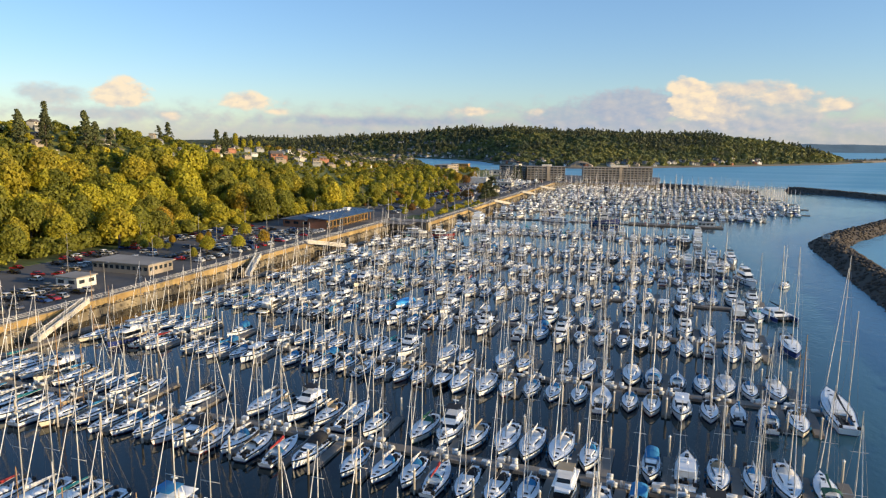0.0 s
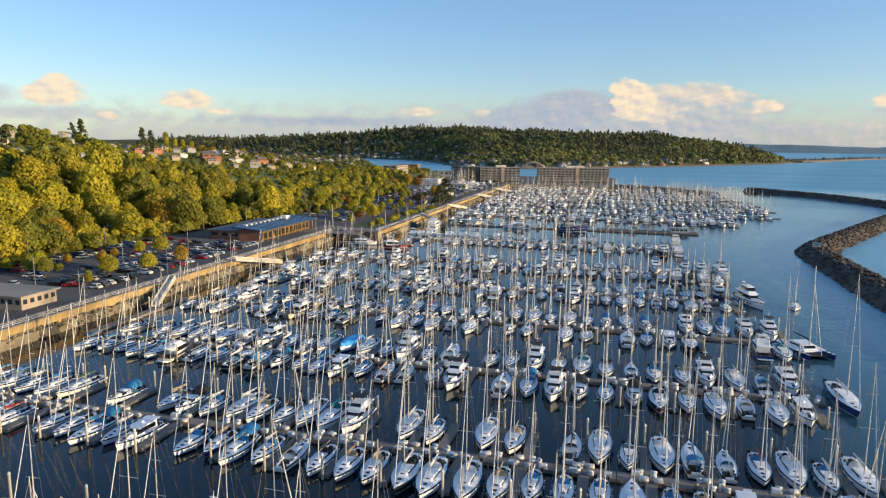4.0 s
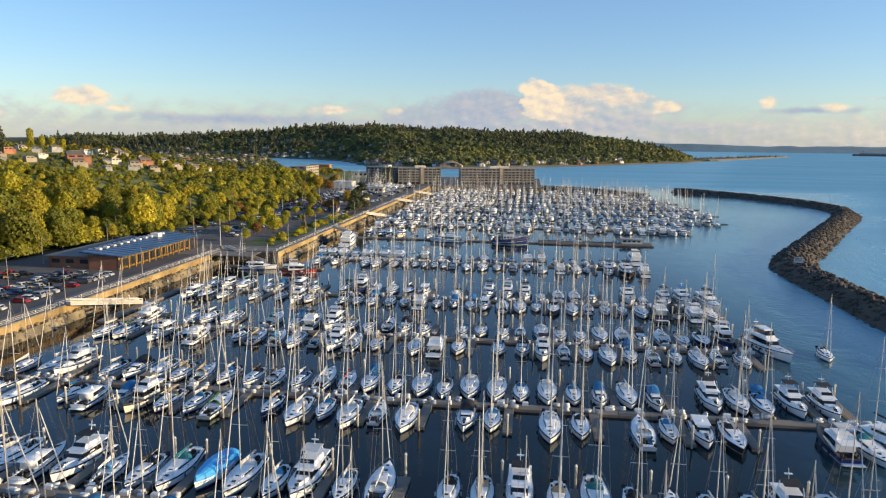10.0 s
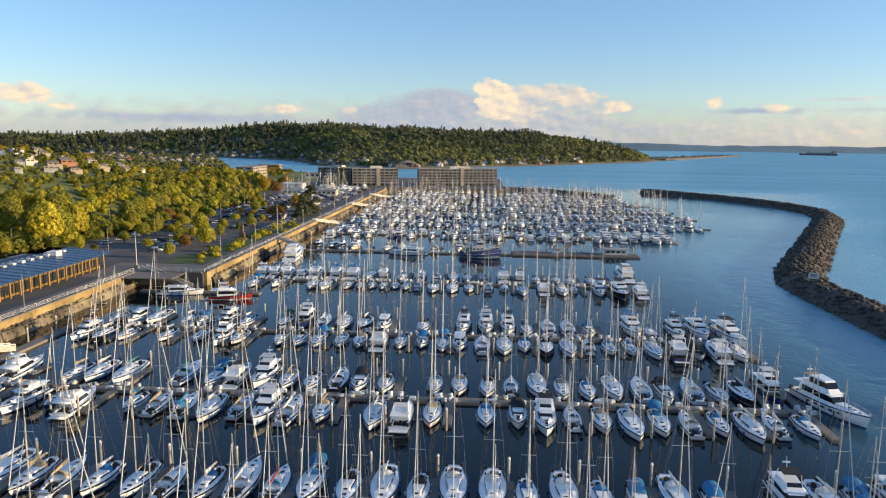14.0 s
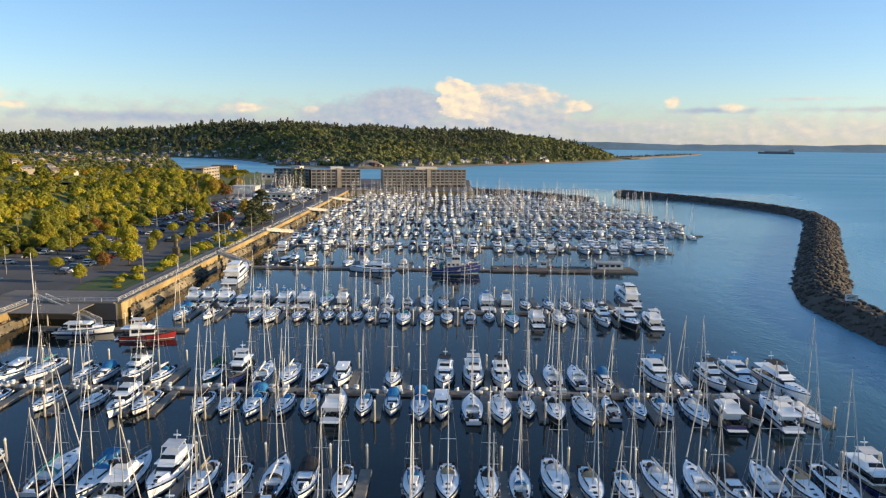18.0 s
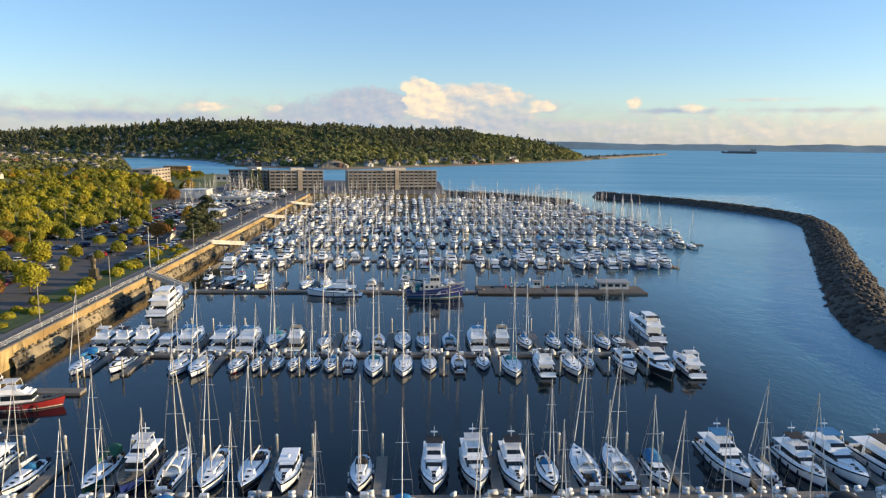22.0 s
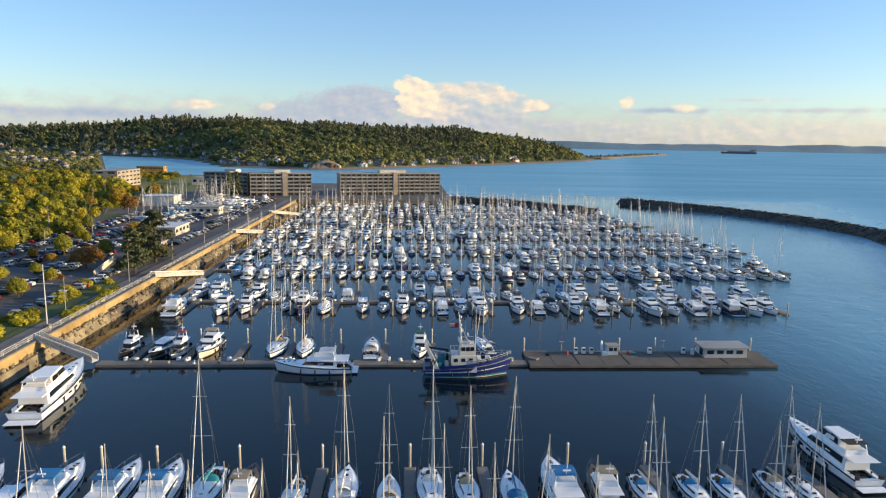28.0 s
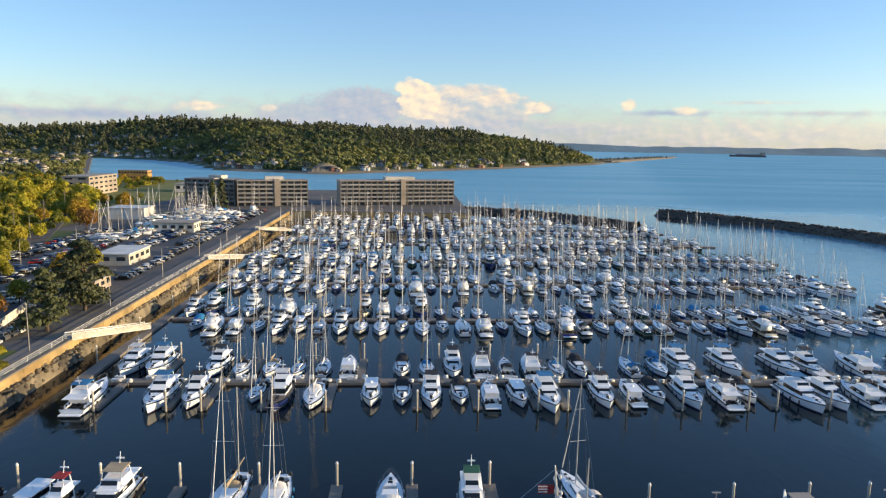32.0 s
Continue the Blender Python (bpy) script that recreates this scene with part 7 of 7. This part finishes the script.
# houses of the far shore: close along the channel, scattered towards the point
FAR_HOMES, shaded = [], set()
while len(FAR_HOMES) < 230:
    x = rf.uniform(-1150, -230) if len(FAR_HOMES) < 170 else rf.uniform(-230, 180)
    y = lerp_table(SHORE, x) + 10 + (190 if x < -230 else 110) * rf.random() ** 1.5
    FAR_HOMES.append((x, y, hill_z(x, y) + 1.4, rf.uniform(0.42, 0.72)))
while len(FAR_HOMES) < 290:
    x, y = rf.uniform(-900, -380), rf.uniform(1010, 1640)
    if x < -385 - 0.442 * (y - 1006):
        FAR_HOMES.append((x, y, LOT + 3.0, rf.uniform(0.5, 0.8)))
for x, y, z, size in FAR_HOMES:
    for k in range(3):
        shaded.add((round(x / 9), round(y / 9) - k))
while len(fa) + len(fb) < 8600:
    x, y = rf.uniform(-1500, 420), rf.uniform(1110, 2180)
    z = hill_z(x, y)
    if z < 3:
        continue
    s = lerp_table(SHORE, x)
    belt = y - s
    if (round(x / 9), round(y / 9)) in shaded or (belt < 90 and rf.random() < 0.35):
        continue
    con = rf.random() < (0.8 if noise.noise((x * 0.0075, y * 0.0075, 1)) + (y - 1800) / 900 - 0.7 * smooth(-50, 250, x) > 0.0 else 0.05)
    sc = rf.choice((0.5, 0.65, 0.8, 0.95, 1.2)) * rf.uniform(0.85, 1.1)
    (fb if con else fa).append((rf.choice((2, 3)) if con else rf.choice((0, 1)), (x, y, z - 1, rf.random() * 6.28, sc, sc * rf.uniform(0.85, 1.15))))
bulk("far_woods", FAR_T, fa, [FARLEAF], "broadleaf woods on the far hill", category="woods")
bulk("far_conifers", FAR_T, fb, [FARNEEDLE], "dark conifers on the far hill", category="woods")
fc = []
while len(fc) < 2500:
    x, y = rf.uniform(-950, -300), rf.uniform(150, 1130)
    if x > -312 - max(0, (y - 650)) * 0.25 or rf.random() < 0.2 or y > 930 or (y > 820 and x > -520) or (x > -420 and y < 400 and rf.random() < 0.45) or not clear_of_homes(x, y, 7.0):
        continue
    sc = rf.uniform(0.35, 0.62) * (0.65 if 430 < y < 740 and x > -400 else 1.0)
    fc.append((rf.choice((0, 1, 0, 1, 3)), (x, y, land_z(x, y) - 1, rf.random() * 6.28, sc, sc)))
bulk("terrace_woods", FAR_T, [w for w in fc if w[0] != 3], [FARLEAF], "garden trees between the houses on the terrace", category="woods")
bulk("terrace_conifers", FAR_T, [w for w in fc if w[0] == 3], [FARNEEDLE], "dark conifers between the houses on the terrace", category="woods")
fe = []
while len(fe) < 1100:
    x, y = rf.uniform(-900, -360), rf.uniform(985, 1660)
    if x > -372 - 0.442 * (y - 1006) or rf.random() < 0.15:
        continue
    sc = rf.uniform(0.5, 0.9)
    fe.append((rf.choice((0, 1, 0, 1, 1)), (x, y, LOT - 1, rf.random() * 6.28, sc, sc)))
bulk("channel_woods", FAR_T, fe, [FARLEAF], "low woods along the channel bank", category="woods")
fd = [(rf.choice((2, 3)), (430 + 420 * a + rf.uniform(-14, 14), 2085 + 640 * a + rf.uniform(-8, 8), 3.5, 0, 0.45, rf.uniform(0.25, 0.5))) for a in [rf.random() ** 1.5 for _ in range(90)]]
bulk("point_woods", FAR_T, fd, [FARNEEDLE], "low scrub and trees on the sandy point", category="woods")


# ---- houses ----
house_cache = {}


def home(style, k):
    """A house with walls, gabled or flat roof and windows."""
    wall_m = (TANCONC, GREYCLAD, STUCCO, BRICKRED, WHITECLAD)[k]
    t = thing("house", ("tan", "grey", "pale", "reddish", "white")[k] + (" gabled house among garden trees" if style else " flat-roofed house with wide windows"), "house", "houses")
    w, d, h = 7.0, 5.0, 4.8
    part("wall", Shape().box(-w, w, -d, d, -10, h), wall_m, t)
    if style:
        part("roof", Shape().add([(-w - 0.6, -d - 0.6, h - 0.1), (w + 0.6, -d - 0.6, h - 0.1), (w + 0.6, d + 0.6, h - 0.1), (-w - 0.6, d + 0.6, h - 0.1), (-w - 0.3, 0, h + 3), (w + 0.3, 0, h + 3)],
                                 [(0, 1, 5, 4), (2, 3, 4, 5), (0, 4, 3), (1, 2, 5), (0, 3, 2, 1)]), ROOFGREY, t)
    else:
        part("roof", Shape().box(-w - 0.7, w + 0.7, -d - 0.7, d + 0.7, h, h + 0.4), ROOFTAN, t)
    part("wing", Shape().box(w - 1, w + 5.5, -d + 1.5, d - 0.5, -10, h * 0.55), wall_m, t)
    part("wing_roof", Shape().box(w - 0.9, w + 6.0, -d + 1.0, d, h * 0.55, h * 0.55 + 0.35), ROOFGREY, t)
    for z in (3.0,):
        for x in (-3.4, 3.4):
            part("window", Shape().box(x - 2.4, x + 2.4, -d - 0.06, -d + 0.1, z - 0.6, z + 0.9), WINDOW, t)
    return t


def put_home(style, k, x, y, z, rz, s):
    m = Matrix.LocRotScale((x, y, z), Euler((0, 0, rz)), (s, s, s))
    if (style, k) in house_cache:
        return copy_thing(house_cache[style, k], m)
    house_cache[style, k] = home(style, k)
    house_cache[style, k].matrix_basis = m


rh = random.Random(21)
for x, y, rz, size in TERRACE_HOMES:
    put_home(rh.randrange(2), rh.choice((0, 0, 1, 2, 2, 3, 4, 0, 1, 0, 1, 2)), x, y, land_z(x, y) + 1.6, rz, size)


far_homes, home_slots = {}, []
for key, o in house_cache.items():
    meshes = [c.data for c in o.children]
    for me in meshes:
        if me.materials[0] not in home_slots:
            home_slots.append(me.materials[0])
    far_homes[key] = proto_of(meshes, [home_slots.index(me.materials[0]) for me in meshes])
homes = [(rh.choice([key for key in far_homes if key[1] != 3 or rh.random() < 0.3]), (x, y, z, rh.uniform(-0.6, 0.6), size, size)) for x, y, z, size in FAR_HOMES]
bulk("hillside_houses", far_homes, homes, home_slots, "scattered pale houses along the far shore", category="houses")

# bare sandy cliff and beach on the far shore
cliff = Shape()
for i in range(16):
    a = i / 15
    x, y = -190 + 44 * a, 1256 + 14 * a
    rag = 1 + 0.5 * noise.noise((i * 0.7, 0, 0))
    cliff.v.extend([(x, y, 1), (x - 2, y + 8 * rag, 4 + 4 * rag * math.sin(a * 3.1)), (x - 3, y + 18 * rag, 5 + 8 * rag * math.sin(a * 3.1))])
cliff.f = [(3 * i + k, 3 * i + 3 + k, 3 * i + 4 + k, 3 * i + 1 + k) for i in range(15) for k in range(2)]
cliff.m = [0] * len(cliff.f)
tagged(part("ground", cliff, SAND), "bare sandy cliff on the far shore", "cliff", kind="structure")
beach = Shape()
for i in range(70):
    x = -560 + i * 14.2
    y = lerp_table(SHORE, x)
    beach.v.extend([(x, y - 14, 0.05), (x, y + 6, 2.6)])
beach.f = [(2 * i, 2 * i + 2, 2 * i + 3, 2 * i + 1) for i in range(69)]
beach.m = [0] * 69
tagged(part("ground", beach, SAND), "narrow beach along the far shore", "beach", kind="structure")


# ---- cars, lamps ----
car_cache = {}


def car(k, tall, m, near):
    """A parked car; those beside the promenade have their wheels as parts."""
    key = (k, tall, near)
    if key in car_cache:
        return copy_thing(car_cache[key], m)
    col = ("white", "black", "silver", "grey", "red", "blue", "tan")[k]
    h = 1.15 if tall else 0.82
    prof = [(-2.2, 0.3), (-2.25, h - 0.1), (-1.9, h), (1.2, h - 0.02), (2.1, h - 0.18), (2.2, 0.3)]
    body = Shape().loft([[(x, y, z) for y, z in prof] for x in (-0.88, -0.92, 0.92, 0.88)], cap=True)
    c = body.house(-2.0 if tall else -1.7, 1.25, 0.84, 0.80, h - 0.03, h + 0.58, 0.25, 0.85, 0.16)
    if not near:
        for x in (-0.82, 0.82):
            for y in (-1.4, 1.35):
                body.box(x - 0.1, x + 0.1, y - 0.3, y + 0.3, 0.0, 0.5, mi=1)
    t = part("car", body, [CAR_PAINT[k], TYRE])
    tagged(t, col + (" van" if tall else " saloon car") + " parked on the asphalt", "car", "parked cars")
    g = Shape().band(c, 0.14, 0.88, off=0.015)
    g.pane(c, "aft", 0.08, 0.92, 0.14, 0.88, off=0.015)
    part("window", g, TINTED, t)
    if near:
        for x in (-0.82, 0.82):
            for y in (-1.4, 1.35):
                part("wheel", Shape().tube((x - 0.1, y, 0.33), (x + 0.1, y, 0.33), 0.33, n=8), TYRE, t)
    t.matrix_basis = m
    car_cache[key] = t
    return t


rc = random.Random(8)
cars = 0
lanes, far_cars = [], []
for x in (-206, -200.5, -190, -184.5):
    lanes.append((x, 150, 285, 0.42))
for x in (-174, -168.5, -160):
    lanes.append((x, 195, 285, 0.75))
for x in (-172, -166, -158):
    lanes.append((x, 105, 145, 0.8))
for x in (-192, -186.5, -176, -170.5):
    lanes.append((x, 385, 470, 0.2))
    lanes.append((x, 485, 640, 0.72))
for x, y0, y1 in ((-160, 372, 425), (-160, 480, 640), (-154.5, 440, 515), (-154.5, 585, 640), (-139, 430, 480), (-139, 535, 730), (-143.5, 600, 735)):
    lanes.append((x, y0, y1, 0.72))
for x, y0, y1, share in lanes:
    y = y0
    while y < y1:
        y += 2.75
        if rc.random() > share:
            continue
        k = rc.choices(range(7), [7, 4, 5, 5, 2, 2, 1])[0]
        tall, turn = rc.random() < 0.25, rc.choice((90, -90)) + rc.uniform(-2, 2)
        if x > -162 and y < 545:
            car(k, tall, pose(x, y, LOT + 0.01, 0, 0, turn), x > -140 and y < 600)
        else:
            far_cars.append((k, (x, y, LOT + 0.01, radians(turn), 1.0, 1.0)))
body_protos, slot_mats = {}, [*CAR_PAINT, TYRE, TINTED]
for k in range(7):
    o = next(car_cache[key] for key in car_cache if key[0] == k)
    body_protos[k] = proto_of([o.data, o.children[0].data], [[k, 7], 8])
bulk("parked_cars", body_protos, far_cars, slot_mats, "rows of parked cars in the far lanes of the car parks", category="cars")


def lamp_post(x, y, h=9.0):
    if "lamp" in cache:
        return copy_thing(cache["lamp"], pose(x, y, LOT))
    t = thing("street_lamp", "slim grey lamp post in the car park", "street lamp", "lamp posts")
    part("pole", Shape().tube((0, 0, 0), (0, 0, h), 0.11, 0.07, n=6), LAMPGREY, t)
    part("arm", Shape().tube((0, 0, h), (1.4, 0, h + 0.15), 0.05, n=4), LAMPGREY, t)
    part("head", Shape().box(1.0, 1.8, -0.18, 0.18, h + 0.1, h + 0.25, chamfer=0.04), LAMPGREY, t)
    cache["lamp"] = t
    t.matrix_basis = pose(x, y, LOT)


for y in range(110, 640, 36):
    lamp_post(-150.5 if y < 338 else -129, y)
    lamp_post(-176 if not 280 < y < 350 else -193, y + 11)
    lamp_post(-208, y + 4)

# statue, flagpoles, sign board and utility poles
fig = Shape()
fig.box(-1.6, 1.6, -1.6, 1.6, -0.1, 1.0, chamfer=0.2).box(-1.0, 1.0, -1.0, 1.0, 1.0, 3.4, chamfer=0.15)
fig.loft([[(r * math.cos(a), r * 0.7 * math.sin(a), z) for a in [2 * math.pi * j / 10 for j in range(10)]] for z, r in ((3.4, 0.75), (4.6, 0.6), (5.6, 0.85), (6.3, 0.8), (6.6, 0.25), (6.8, 0.36), (7.15, 0.38), (7.45, 0.2))], cap=True)
statue = part("statue", fig, mat("weathered_bronze", (0.16, 0.13, 0.08), 0.5, metal=0.5, var=0.25), at=Matrix.Translation((-138, 408, LOT + 0.1)))
tagged(statue, "weathered bronze statue on a stone pedestal", "statue")
for x, y, h in ((-127.6, 423, 14.0), (-150, 344, 12.0)):
    p = thing("flagpole", "tall white flagpole beside the promenade", "flagpole", "flagpoles", at=pose(x, y, LOT))
    part("base", Shape().box(-0.6, 0.6, -0.6, 0.6, 0, 1.0, chamfer=0.15), PROM, p)
    part("pole", Shape().tube((0, 0, 1.0), (0, 0, h), 0.16, 0.07, n=8), STEELWHITE, p)
    part("yard_arm", Shape().tube((-1.8, 0, h * 0.7), (1.8, 0, h * 0.7), 0.06, n=5), STEELWHITE, p)
sign = thing("sign_board", "white warning board on posts at the breakwater elbow", "sign", at=pose(66.5, 349, 4.0, 0, 0, -15))
part("board", Shape().box(-1.5, 1.5, -0.05, 0.05, 1.0, 2.9), STEELWHITE, sign)
for x in (-1.1, 1.1):
    part("post", Shape().box(x - 0.08, x + 0.08, 0.05, 0.2, -1.0, 2.7), TIMBER, sign)
for z, w in ((2.45, 1.1), (2.05, 0.9), (1.65, 1.0)):
    part("text_bar", Shape().box(-w, w, -0.058, -0.052, z - 0.09, z + 0.09), CANVAS_BLACK, sign)
for i in range(11):
    y = 330 + i * 46
    x = lerp_table([(300, -210), (560, -198), (620, -212), (800, -264), (900, -300)], y) + 1.5
    p = thing("utility_pole", "wooden utility pole beside the road", "utility pole", "utility poles", at=pose(x, y, max(LOT, land_z(x, y)) - 0.2))
    part("pole", Shape().tube((0, 0, 0), (0, 0, 12.5), 0.2, 0.14, n=6), TIMBER, p)
    part("cross_arm", Shape().box(-1.4, 1.4, -0.08, 0.08, 11.3, 11.5), TIMBER, p)

# loose gear along the floats: steps, hose reels, carts
gear = {0: proto_of([Shape().box(-0.35, 0.35, -0.3, 0.3, 0, 0.3).box(-0.35, 0.35, -0.3, 0.0, 0.3, 0.6).mesh("steps", BOXWHITE)], [0]),
        1: proto_of([Shape().box(-0.5, 0.5, -0.3, 0.3, 0.15, 0.55, chamfer=0.08).mesh("cart", BOXWHITE)], [1]),
        2: proto_of([Shape().tube((0, -0.2, 0.35), (0, 0.2, 0.35), 0.3, n=8).mesh("reel", BOXWHITE)], [2])}
spots = []
for y, x0, x1 in ((92, -130, 26), (131, -130, 26), (170, -130, 24), (209, -130, 25), (249, -130, 21), (290, -130, 21), (350, -112, 8), (464, -112, 52), (411, -110, -28)):
    for _ in range(22):
        spots.append((rt.choice((0, 0, 0, 0, 1, 1, 2)), (rt.uniform(x0, x1), y + rt.choice((-0.8, 0.8)), DOCK_Z, rt.random() * 6, 1.0, 1.0)))
for x, y, side in steps_at:
    spots.append((0 if rt.random() < 0.75 else 1, (x, y, DOCK_Z, (0 if side < 0 else math.pi) + rt.uniform(-0.4, 0.4), 1.25, 1.15)))
bulk("dock_gear", gear, spots, [BOXWHITE, STEELWHITE, CANVAS_TAN], "boarding steps, carts and hose reels along the floats", category="dock gear")

# ships far out on the sound
ship = thing("cargo_ship", "long low dark freight barge far out on the sound", "ship", at=pose(1530, 3470, 0, 0, 0, 72))
part("hull", Shape().loft([[(-11, -75, -2), (11, -75, -2), (11, -75, 8), (-11, -75, 8)], [(-11, 65, -2), (11, 65, -2), (11, 65, 8), (-11, 65, 8)], [(-1, 82, -2), (1, 82, -2), (1, 84, 10), (-1, 84, 10)]], cap=True), mat("rust_brown_hull", (0.20, 0.13, 0.12), 0.7, var=0.3, scale=0.1), ship)
part("deckhouse", Shape().box(-9, 9, -62, -48, 8, 21), TANCONC, ship)
part("funnel", Shape().box(-3, 3, -70, -65, 8, 24), GREYCLAD, ship)
part("mast", Shape().box(-1, 1, 40, 42, 8, 24), LAMPGREY, ship)
part("cargo", Shape().box(-9, 9, -45, 55, 8, 13), GREYCLAD, ship)
